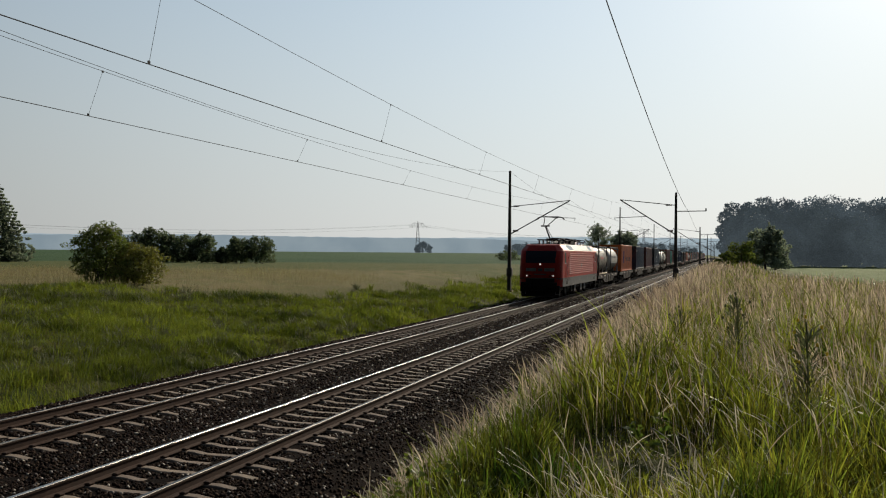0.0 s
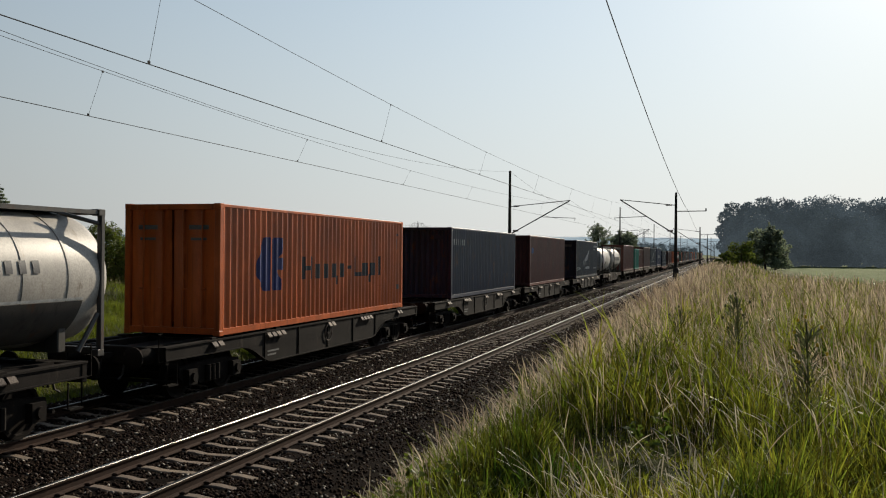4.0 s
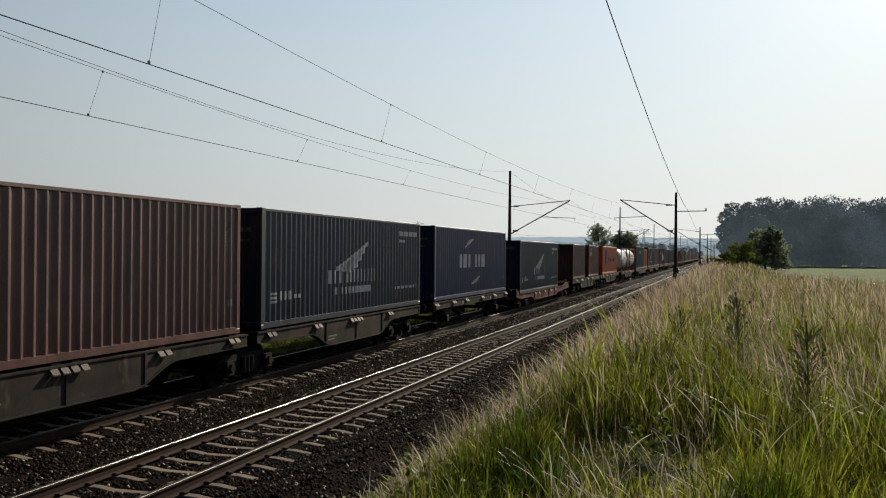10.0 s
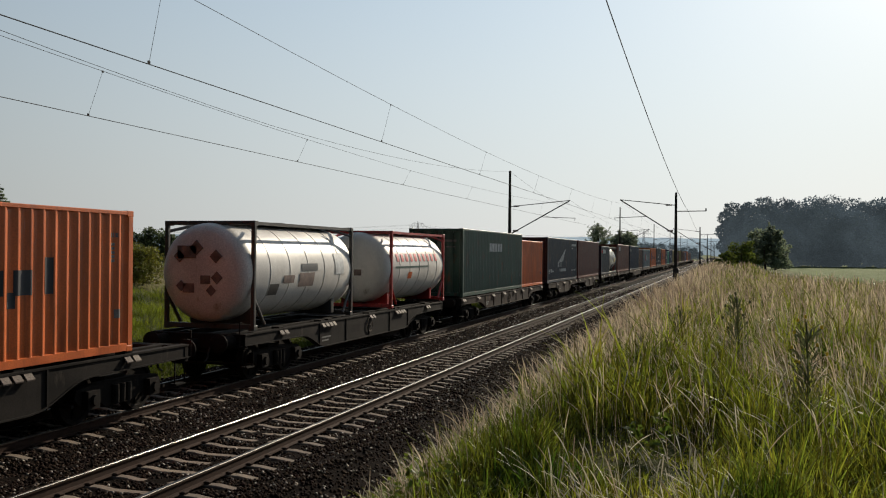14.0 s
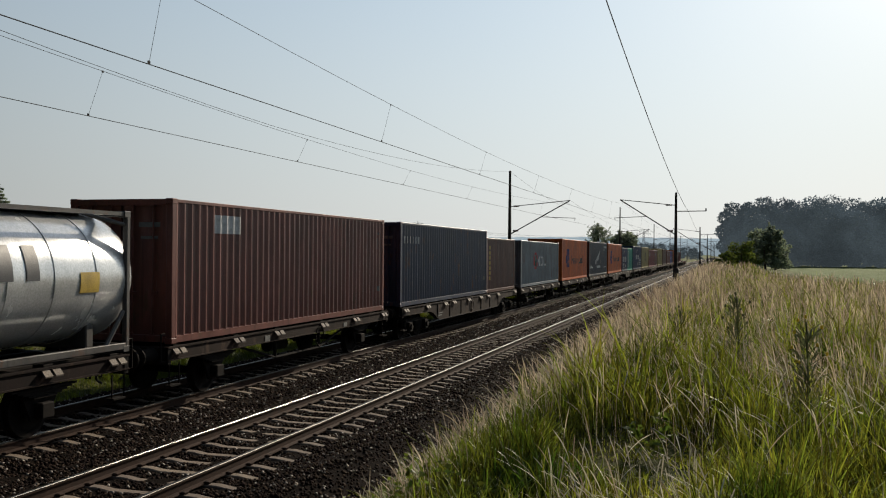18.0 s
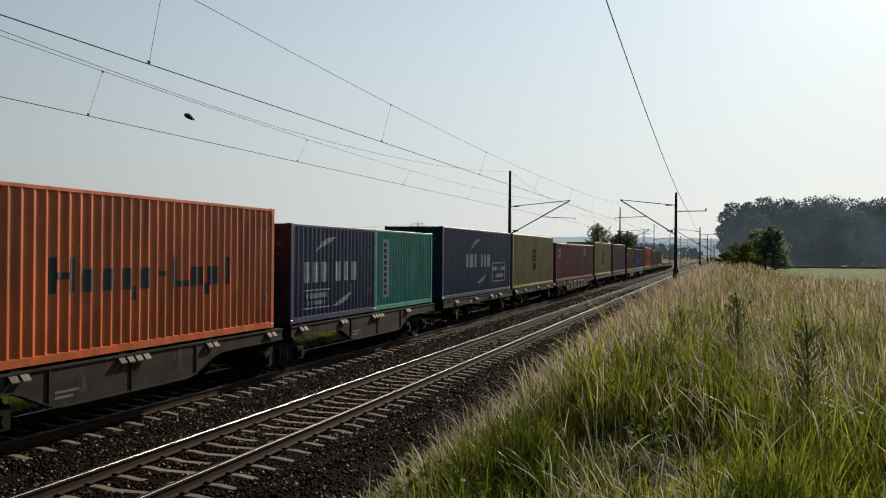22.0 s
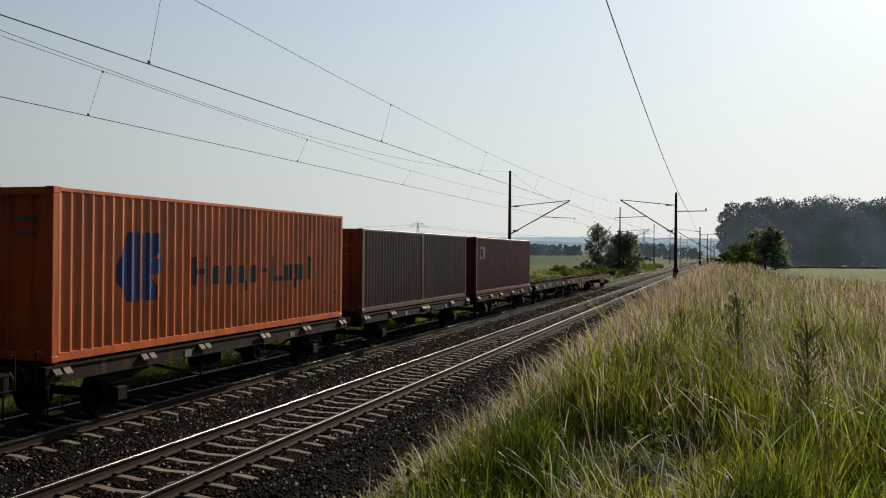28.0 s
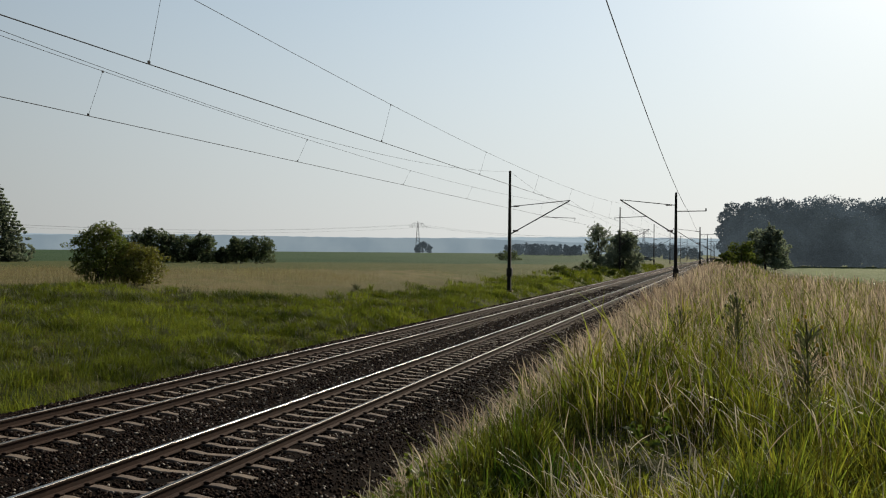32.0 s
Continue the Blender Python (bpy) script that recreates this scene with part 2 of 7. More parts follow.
M = {
    "brown": paint("brown_paint", (0.122, 0.035, 0.029)), "rustbrown": paint("rust_brown_paint", (0.135, 0.042, 0.031)),
    "darkbrown": paint("dark_brown_paint", (0.098, 0.044, 0.036)), "orange": paint("orange_paint", (0.476, 0.09775, 0.0153), (0.25, 0.07, 0.02), 0.68),
    "navy": paint("navy_paint", (0.01445, 0.0221, 0.0408)), "blue": paint("dark_blue_paint", (0.014, 0.024, 0.078)),
    "royal": paint("royal_blue_paint", (0.017, 0.02975, 0.221)), "teal": paint("teal_paint", (0.017, 0.2295, 0.17), RUST, 0.70),
    "bluegrey": paint("blue_grey_paint", (0.020, 0.029, 0.060)), "grey": paint("grey_paint", (0.119, 0.1487, 0.1742)),
    "green": paint("dark_green_paint", (0.0255, 0.06375, 0.0493)), "olive": paint("mustard_paint", (0.255, 0.1997, 0.06375), RUST, 0.70),
    "red": paint("crimson_paint", (0.1615, 0.017, 0.0238)), "maroon": paint("maroon_paint", (0.1275, 0.0255, 0.0238)),
    "letter": material("white_lettering", (0.45, 0.46, 0.46), 0.6, var=0.25, scale=6, rust=(0.3, 0.3, 0.3), rust_at=0.62),
    "faint": material("faded_lettering", (0.11, 0.11, 0.105), 0.7, var=0.3, scale=6),
    "deepblue": material("blue_lettering", (0.02, 0.03, 0.14), 0.5), "black": material("black_lettering", (0.015, 0.016, 0.022), 0.5),
    "redmark": material("red_lettering", (0.45, 0.02, 0.02), 0.5), "yellow": material("yellow_marking", (0.42, 0.28, 0.04), 0.5),
    "bluemark": material("light_blue_marking", (0.06, 0.10, 0.26), 0.5),
    "tankgrey": material("stained_tank_steel", (0.19, 0.168, 0.138), 0.5, 0.0, 1.2, 0.4, 30, 0.05, (0.13, 0.105, 0.075), 0.50, 0.5, spec=0.3),
    "tankwhite": material("white_tank_paint", (0.60, 0.57, 0.53), 0.45, 0.0, 1.2, 0.14, 30, 0.03, (0.30, 0.255, 0.20), 0.60, 0.5, spec=0.4),
    "tanksteel": material("bright_tank_steel", (0.62, 0.63, 0.63), 0.24, 0.5, 1.5, 0.15, 30, 0.03, (0.30, 0.29, 0.27), 0.68, 0.5),
    "tankpale": material("pale_grey_tank_paint", (0.40, 0.375, 0.34), 0.5, 0.0, 1.2, 0.2, 30, 0.04, (0.22, 0.185, 0.145), 0.58, 0.5, spec=0.35),
    "frame_dark": paint("dark_frame_paint", (0.07, 0.065, 0.06)), "frame_red": paint("red_frame_paint", (0.33, 0.03, 0.03)),
    "frame_grey": paint("grey_frame_paint", (0.06, 0.056, 0.052)),
    "worn_plate": material("worn_brown_plate", (0.15, 0.105, 0.09), 0.7, var=0.4, scale=5), "beige": paint("beige_frame_paint", (0.42, 0.34, 0.22)),
    "wagon_grey": material("weathered_wagon_black", (0.017, 0.0145, 0.013), 0.8, 0.0, 1.4, 0.45, 40, 0.1, (0.04, 0.032, 0.026), 0.58, 0.5, spec=0.07),
    "wagon_dust": material("dusty_wagon_grey", (0.034, 0.028, 0.023), 0.8, 0.0, 1.4, 0.45, 40, 0.1, (0.085, 0.062, 0.046), 0.57, 0.5, spec=0.08),
    "wagon_brown": material("weathered_wagon_brown", (0.019, 0.0115, 0.009), 0.8, 0.0, 1.4, 0.4, 40, 0.1, (0.055, 0.033, 0.022), 0.56, 0.5, rand=0.4, spec=0.1),
    "wagon_red": material("weathered_wagon_red", (0.088, 0.024, 0.020), 0.75, 0.0, 1.4, 0.3, 40, 0.1, (0.04, 0.026, 0.022), 0.53, 0.5, spec=0.08),
    "iron": material("dirty_running_gear", (0.014, 0.0115, 0.010), 0.85, 0.0, 3, 0.35, 40, 0.15, (0.032, 0.021, 0.015), 0.6, spec=0.08),
    "flap": material("scuffed_pale_flap", (0.125, 0.10, 0.08), 0.7, var=0.45, rust=(0.05, 0.03, 0.02), rust_at=0.5, rand=0.5, spec=0.2),
    "loco_red": material("faded_red_paint", (0.27, 0.016, 0.010), 0.46, 0.0, 1.4, 0.2, 30, 0.02, (0.20, 0.022, 0.015), 0.6, 0.4, spec=0.12),
    "loco_grey": material("grey_underframe_paint", (0.058, 0.058, 0.056), 0.6, 0.0, 1.5, 0.25, 30, 0.05, (0.07, 0.055, 0.045), 0.58, 0.4, spec=0.2),
    "roof_grey": material("pale_roof_paint", (0.16, 0.145, 0.13), 0.55, 0.0, 1.4, 0.25, 30, 0.05, (0.1, 0.08, 0.065), 0.58, spec=0.2),
    "glass": material("dark_cab_glass", (0.008, 0.008, 0.009), 0.12, 0.0, 2, 0.1, 1, bump=0, spec=0.35),
    "lampglow": material("lit_headlight", (0.9, 0.88, 0.84), 0.2, emit=0.6, bump=0),
    "insulator": material("brown_insulator", (0.09, 0.05, 0.04), 0.3),
    "pale": material("pale_panel_paint", (0.42, 0.42, 0.40), 0.5),
    "rail_side": material("rusty_rail_side", (0.034, 0.018, 0.012), 0.85, 0.0, 6, 0.25, 50, 0.1, spec=0.15),
    "rail_top": material("polished_rail_top", (0.2, 0.188, 0.172), 0.26, 1.0, 8, 0.2, 60, 0.0),
    "rail_dull": material("dull_rail_top", (0.085, 0.078, 0.07), 0.45, 1.0, 8, 0.15, 60, 0.0),
    "sleeper": material("weathered_concrete", (0.155, 0.115, 0.083), 0.9, 0.0, 3, 0.25, 60, 0.25, (0.15, 0.105, 0.072), 0.56, rand=0.15),
    "ballast": material("ballast_bed", (0.008, 0.0055, 0.0042), 0.95, 0.0, 14, 0.5, 30, 0.9, (0.007, 0.005, 0.004), 0.55, spec=0.02),
    "stone": material("ballast_stone", (0.026, 0.0160, 0.0118), 0.85, 0.0, 9, 0.35, 60, 0.3, island=0.95, spec=0.04),
    # pale for stone chips and, as painted glints, for sun on the ballast
    "chip": material("pale_chip_and_glint", (0.16, 0.13, 0.105), 0.6, 0.0, 9, 0.3, 60, 0.2, island=0.6),
    # paler and greyer base colour, with the haze before these trees painted in
    "leaf_mid": material("haze_paled_leaves", (0.17, 0.205, 0.135), 0.7, 0, 0.3, 0.3, 8, 0, island=0.4, through_light=0.6),
    "mast": material("dark_mast_steel", (0.05, 0.045, 0.045), 0.6, 0.3, 3, 0.3),
    "wire": material("tarnished_copper_wire", (0.06, 0.06, 0.058), 0.85, 0.0, 3, 0.1, bump=0, spec=0.05),
    "porcelain": material("brown_porcelain", (0.08, 0.05, 0.04), 0.25),
    "bark": material("dark_bark", (0.06, 0.048, 0.036), 0.9, scale=6, var=0.4, bump=0.4),
    "leaf": material("green_leaves", (0.105, 0.135, 0.02), 0.6, 0, 0.5, 0.35, 8, 0, island=0.5, through_light=0.5),
    # yellower copy of the leaves, sunlight put into the colour
    "leaf_sun_tint": material("sun_tinted_leaves", (0.16, 0.16, 0.025), 0.6, 0, 0.5, 0.3, 8, 0, island=0.45, through_light=0.4),
    "leaf_dark": material("dark_leaves", (0.09, 0.118, 0.056), 0.65, 0, 0.3, 0.35, 8, 0, island=0.45, through_light=0.65),
    # haze over far trees is put in as blue-grey colour and faint glow
    "leaf_far": material("far_woodland_haze_glow", (0.10, 0.125, 0.14), 0.8, 0, 0.08, 0.25, 3, 0, island=0.12, spec=0.1, emit=0.36),
    "blade": material("green_grass_blade", (0.072, 0.14, 0.012), 0.5, 0, 1.1, 0.55, 12, 0, island=0.8, second=(0.27, 0.275, 0.03), through_light=0.45, spec=0.25),
    "lush": material("lush_grass_blade", (0.055, 0.09, 0.009), 0.6, 0, 0.22, 0.6, 6, 0, (0.10, 0.085, 0.032), 0.58, island=0.4, second=(0.18, 0.215, 0.022), through_light=0.55, spec=0.2),
    "straw": material("dry_grass_stalk", (0.40, 0.30, 0.205), 0.7, 0, 0.4, 0.3, 12, 0, island=0.55, second=(0.60, 0.49, 0.36), through_light=0.4, spec=0.3),
    "meadow_straw": material("meadow_straw", (0.36, 0.28, 0.155), 0.8, 0, 0.1, 0.3, 6, 0, island=0.4, second=(0.25, 0.235, 0.10), through_light=0.4, spec=0.1),
    "pale_straw": material("bleached_grass", (0.52, 0.47, 0.36), 0.7, 0, 0.4, 0.2, 12, 0, island=0.35, through_light=0.3, spec=0.3),
    "weed": material("dark_weed", (0.09, 0.10, 0.045), 0.7, 0, 4, 0.4, 12, 0, island=0.4, through_light=0.3),
    "flower": material("yellow_flower", (0.65, 0.50, 0.03), 0.6, island=0.2, through_light=0.3, bump=0),
    "herb": material("broad_weed_leaf", (0.085, 0.135, 0.02), 0.55, 0, 2.0, 0.4, 12, 0, island=0.55, second=(0.17, 0.205, 0.03), through_light=0.5, spec=0.3),
    # pale base colour stands for daylight mirrored in and seen through the glass
    "cab_window": material("cab_window_sky_tint", (0.11, 0.13, 0.135), 0.12, 0.0, 2, 0.1, 1, bump=0, spec=0.6),
    "car_white": material("white_car_paint", (0.7, 0.7, 0.7), 0.3, bump=0), "rubber": material("black_rubber", (0.02, 0.02, 0.02), 0.8),
    "road": material("pale_road", (0.30, 0.29, 0.27), 0.9),
}


def ground_material():
    """Meadow, crops and bank: colours from noise at two scales and from the distance across the land."""
    m = bpy.data.materials.new("meadow")
    m.use_nodes = True
    nt = m.node_tree
    N, L = nt.nodes, nt.links
    b = N["Principled BSDF"]
    geo = N.new("ShaderNodeNewGeometry")
    sep = N.new("ShaderNodeSeparateXYZ")
    L.new(geo.outputs["Position"], sep.inputs[0])

    def tex(scale, detail=5, rough=0.6):
        n = N.new("ShaderNodeTexNoise")
        n.inputs["Scale"].default_value, n.inputs["Detail"].default_value, n.inputs["Roughness"].default_value = scale, detail, rough
        L.new(geo.outputs["Position"], n.inputs["Vector"])
        return n.outputs["Fac"]

    def step(src, a, b2):
        r = N.new("ShaderNodeMapRange")
        r.interpolation_type = "SMOOTHSTEP"
        r.inputs["From Min"].default_value, r.inputs["From Max"].default_value = a, b2
        L.new(src, r.inputs["Value"])
        return r.outputs[0]

    def mix(fac, a, b2, how="MIX"):
        x = N.new("ShaderNodeMix")
        x.data_type, x.blend_type = "RGBA", how
        for key, val in (("Factor", fac), ("A", a), ("B", b2)):
            if isinstance(val, tuple):
                x.inputs[key].default_value = (*val, 1)
            elif isinstance(val, float):
                x.inputs[key].default_value = val
            else:
                L.new(val, x.inputs[key])
        return x.outputs["Result"]

    def add(a, b2, k):
        x = N.new("ShaderNodeMath")
        x.operation = "MULTIPLY_ADD"
        L.new(b2, x.inputs[0])
        x.inputs[1].default_value = k
        L.new(a, x.inputs[2])
        return x.outputs[0]

    big, mid, small = tex(0.05), tex(0.6), tex(7.0, 6, 0.7)
    green = mix(step(mid, 0.35, 0.65), (0.035, 0.05, 0.008), (0.075, 0.07, 0.018))
    dry = mix(step(mid, 0.35, 0.65), (0.185, 0.15, 0.068), (0.13, 0.125, 0.045))
    # the green of the bank reaches out to a line across the meadow
    slant = N.new("ShaderNodeMath")
    slant.operation = "MULTIPLY_ADD"
    slant.inputs[1].default_value = -1.05
    lean = N.new("ShaderNodeMath")
    lean.inputs[1].default_value = 49.0
    L.new(sep.outputs["X"], lean.inputs[0])
    L.new(sep.outputs["Y"], slant.inputs[0]), L.new(lean.outputs[0], slant.inputs[2])
    edge = N.new("ShaderNodeMath")
    edge.operation = "MAXIMUM"
    L.new(sep.outputs["X"], edge.inputs[0]), L.new(slant.outputs[0], edge.inputs[1])
    xw = add(edge.outputs[0], big, 6.0)
    field = mix(step(xw, -18.0, -7.0), dry, green)
    # a greener stretch, then crops far to the side and ahead
    span = N.new("ShaderNodeVectorMath")
    span.operation = "LENGTH"
    L.new(geo.outputs["Position"], span.inputs[0])
    field = mix(step(add(span.outputs["Value"], mid, 40.0), 100.0, 122.0), field, mix(step(mid, 0.4, 0.6), (0.075, 0.088, 0.024), (0.10, 0.105, 0.034)))
    crop = mix(step(big, 0.4, 0.6), (0.028, 0.065, 0.022), (0.04, 0.08, 0.028))
    left = step(sep.outputs["X"], -10.0, -30.0)
    far = N.new("ShaderNodeMath")
    far.operation = "MULTIPLY"
    L.new(step(add(span.outputs["Value"], mid, 30.0), 165.0, 185.0), far.inputs[0])
    L.new(left, far.inputs[1])
    field = mix(far.outputs[0], field, crop)
    right_field = mix(step(mid, 0.4, 0.6), (0.10, 0.14, 0.04), (0.14, 0.175, 0.06))
    rf = N.new("ShaderNodeMath")
    rf.operation = "MULTIPLY"
    L.new(step(sep.outputs["X"], 14.0, 20.0), rf.inputs[0])
    L.new(step(sep.outputs["Y"], 70.0, 95.0), rf.inputs[1])
    field = mix(rf.outputs[0], field, right_field)
    field = mix(0.6, field, mix(small, (0.35, 0.35, 0.35), (1.5, 1.5, 1.5)), "MULTIPLY")
    L.new(field, b.inputs["Base Color"])
    b.inputs["Roughness"].default_value = 0.95
    b.inputs["Specular IOR Level"].default_value = 0.1
    bp = N.new("ShaderNodeBump")
    bp.inputs["Strength"].default_value, bp.inputs["Distance"].default_value = 0.9, 0.15
    L.new(small, bp.inputs["Height"]), L.new(bp.outputs[0], b.inputs["Normal"])
    return m


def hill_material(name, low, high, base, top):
    """Distant woodland, a plain backdrop; the haze is painted as glowing colour."""
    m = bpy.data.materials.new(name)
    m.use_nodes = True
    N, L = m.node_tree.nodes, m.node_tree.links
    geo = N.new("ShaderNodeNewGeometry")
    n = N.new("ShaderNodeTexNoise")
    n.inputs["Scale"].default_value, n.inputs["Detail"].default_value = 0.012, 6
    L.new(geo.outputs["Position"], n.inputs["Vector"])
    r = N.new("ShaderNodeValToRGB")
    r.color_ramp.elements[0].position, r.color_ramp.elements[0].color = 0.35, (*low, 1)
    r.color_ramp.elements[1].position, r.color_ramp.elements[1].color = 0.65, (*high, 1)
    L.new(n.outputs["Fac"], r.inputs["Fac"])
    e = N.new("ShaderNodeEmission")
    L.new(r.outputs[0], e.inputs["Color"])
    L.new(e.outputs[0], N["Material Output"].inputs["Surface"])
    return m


# ---------------- building blocks ----------------
class Geo:
    """Collects vertices and faces of one mesh."""

    def __init__(self):
        self.v, self.f = [], []

    def add(self, verts, faces):
        n = len(self.v)
        self.v += [tuple(p) for p in verts]
        self.f += [tuple(i + n for i in q) for q in faces]
        return self

    def box(self, x0, x1, y0, y1, z0, z1):
        v = [(x, y, z) for x in (x0, x1) for y in (y0, y1) for z in (z0, z1)]
        return self.add(v, [(0, 1, 3, 2), (4, 6, 7, 5), (0, 4, 5, 1), (2, 3, 7, 6), (0, 2, 6, 4), (1, 5, 7, 3)])

    def prism(self, pts, axis, lo, hi):
        """A polygon extruded along an axis; pts give the two other coordinates in order."""
        put = {"x": lambda a, b, c: (c, a, b), "y": lambda a, b, c: (a, c, b), "z": lambda a, b, c: (a, b, c)}[axis]
        n = len(pts)
        v = [put(a, b, lo) for a, b in pts] + [put(a, b, hi) for a, b in pts]
        return self.add(v, [tuple(range(n))[::-1], tuple(range(n, 2 * n))] + [(i, (i + 1) % n, n + (i + 1) % n, n + i) for i in range(n)])

    def tube(self, p, q, r, n=8, r2=None):
        p, q = Vector(p), Vector(q)
        d = (q - p).normalized()
        a = d.orthogonal().normalized()
        b = d.cross(a)
        r2 = r if r2 is None else r2
        ring = [a * math.cos(2 * math.pi * i / n) + b * math.sin(2 * math.pi * i / n) for i in range(n)]
        v = [p + k * r for k in ring] + [q + k * r2 for k in ring]
        return self.add(v, [tuple(range(n))[::-1], tuple(range(n, 2 * n))] + [(i, (i + 1) % n, n + (i + 1) % n, n + i) for i in range(n)])

    def path(self, pts, r, n=6):
        """A bent round bar through the points, in one piece."""
        pts = [Vector(p) for p in pts]
        v, f, up = [], [], None
        for i, p in enumerate(pts):
            d = (pts[min(i + 1, len(pts) - 1)] - pts[max(i - 1, 0)]).normalized()
            if up is None or d.length < 0.5:
                up = d.orthogonal().normalized()
            up = (up - d * up.dot(d))
            up = up.normalized() if up.length > 1e-4 else d.orthogonal().normalized()
            side = d.cross(up)
            v += [p + (up * math.cos(2 * math.pi * k / n) + side * math.sin(2 * math.pi * k / n)) * r for k in range(n)]
            if i:
                f += [((i - 1) * n + k, (i - 1) * n + (k + 1) % n, i * n + (k + 1) % n, i * n + k) for k in range(n)]
        m = len(v)
        f += [tuple(range(n))[::-1], tuple(range(m - n, m))]
        return self.add(v, f)

    def lathe(self, profile, n=32, axis="y", at=(0, 0, 0)):
        """profile: (along, radius) pairs; radius 0 closes the end."""
        v, f, rows = [], [], []
        for a, r in profile:
            if r < 1e-6:
                rows.append([len(v)])
                v.append((0, a, 0))
            else:
                rows.append(list(range(len(v), len(v) + n)))
                v += [(r * math.cos(2 * math.pi * i / n), a, r * math.sin(2 * math.pi * i / n)) for i in range(n)]
        for s, t in zip(rows, rows[1:]):
            for i in range(n):
                j = (i + 1) % n
                if len(s) == 1 and len(t) > 1:
                    f.append((s[0], t[j], t[i]))
                elif len(t) == 1 and len(s) > 1:
                    f.append((s[i], s[j], t[0]))
                elif len(s) > 1:
                    f.append((s[i], s[j], t[j], t[i]))
        if axis == "x":
            v = [(y, x, z) for x, y, z in v]
        if axis == "z":
            v = [(x, z, y) for x, y, z in v]
        return self.add([(x + at[0], y + at[1], z + at[2]) for x, y, z in v], f)

    def mesh(self, name, bevel=0.0):
        me = bpy.data.meshes.new(name)
        me.from_pydata(self.v, [], self.f)
        bm = bmesh.new()
        bm.from_mesh(me)
        bmesh.ops.recalc_face_normals(bm, faces=bm.faces)
        if bevel:
            edges = [e for e in bm.edges if len(e.link_faces) == 2 and e.calc_face_angle(0) > 0.6]
            bmesh.ops.bevel(bm, geom=edges, offset=bevel, segments=1, affect="EDGES", clamp_overlap=True)
        bm.to_mesh(me)
        bm.free()
        me.materials.append(None)
        me.polygons.foreach_set("use_smooth", [True] * len(me.polygons))
        me.set_sharp_from_angle(angle=radians(12 if bevel else 38))
        return me


def part(name, shape, mat, parent, label="", at=None, bevel=0.0):
    """One mesh object under a thing or a part; shape is a Geo or a mesh that parts share."""
    me = shape.mesh(name, bevel) if isinstance(shape, Geo) else shape
    ob = new(name, me)
    if parent is not None:
        ob.parent = parent
    if at is not None:
        ob.matrix_local = at if isinstance(at, Matrix) else Matrix.Translation(at)
    ob.material_slots[0].link = "OBJECT"
    ob.material_slots[0].material = M[mat] if isinstance(mat, str) else mat
    if label:
        ob["label"] = label
    return ob


def quick_mesh(name, verts, faces, mat, smooth=False):
    """A mesh from arrays: verts n x 3, faces m x 3 or m x 4."""
    me = bpy.data.meshes.new(name)
    verts, faces = np.asarray(verts, np.float32), np.asarray(faces, np.int32)
    k = faces.shape[1]
    me.vertices.add(len(verts))
    me.vertices.foreach_set("co", verts.ravel())
    me.loops.add(faces.size)
    me.loops.foreach_set("vertex_index", faces.ravel())
    me.polygons.add(len(faces))
    me.polygons.foreach_set("loop_start", np.arange(0, faces.size, k, dtype=np.int32))
    if smooth:
        me.polygons.foreach_set("use_smooth", np.ones(len(faces), bool))
    me.update(calc_edges=True)
    me.materials.append(M[mat] if isinstance(mat, str) else mat)
    return me


def thing(name, label, category, group="", kind="", x=0, y=0, z=0):
    ob = new(name)
    ob.empty_display_size = 0.3
    ob.location = (x, y, z)
    return tagged(ob, label, category, group, kind)


# ---------------- the land ----------------
TRACK = -4.007         # axis of the far track, on which the train runs; the near one lies at 0
rng = np.random.default_rng(7)


def smooth01(a, b, v):
    t = np.clip((v - a) / (b - a), 0, 1)
    return t * t * (3 - 2 * t)


def land(x, y):
    """Height of the ground; the railway lies in a shallow cutting."""
    x, y = np.asarray(x, float), np.asarray(y, float)
    left = -0.62 + 0.55 * smooth01(-6.7, -8.6, x) + 1.3 * smooth01(-8.0, -24.0, x)
    right = -0.62 + 0.35 * smooth01(2.6, 3.5, x) + 1.77 * smooth01(3.2, 7.0, x)
    right = right - 0.95 * smooth01(8.5, 24.0, x)
    z = np.where(x < -2, left, right)
    off = np.hypot(x, y)
    z = z + np.where(x < -20, 1.0, 0) * 1.7 * smooth01(180, 900, off) - smooth01(8, 20, x) * 0.6 * smooth01(60, 300, y)
    bump = 0.10 * np.sin(x * 0.55 + 0.3 * y) * np.sin(y * 0.23 + 1) + 0.06 * np.sin(x * 1.3 - y * 0.71)
    return z + bump * (smooth01(-7.5, -11, x) + smooth01(4, 6, x)) * (1 - smooth01(100, 300, off))


def build_land():
    xs = np.unique(np.concatenate([-np.geomspace(30, 4500, 26), np.arange(-30, -8, 1.0), np.arange(-8, 9, 0.4), np.arange(9, 30, 1.0), np.geomspace(30, 4500, 26)]))
    ys = np.unique(np.concatenate([-np.geomspace(20, 4500, 20), np.arange(-20, 60, 1.0), np.arange(60, 140, 3.0), np.geomspace(140, 4500, 34)]))
    X, Y = np.meshgrid(xs, ys)
    V = np.stack([X, Y, land(X, Y)], -1).reshape(-1, 3)
    i, j = np.meshgrid(np.arange(len(ys) - 1), np.arange(len(xs) - 1), indexing="ij")
    a = (i * len(xs) + j).ravel()
    F = np.stack([a, a + 1, a + 1 + len(xs), a + len(xs)], 1)
    g = new("ground", quick_mesh("ground", V, F, ground_material(), True))
    tagged(g, "gently rolling meadow and crop land with grassy banks", "ground", kind="structure")


build_land()


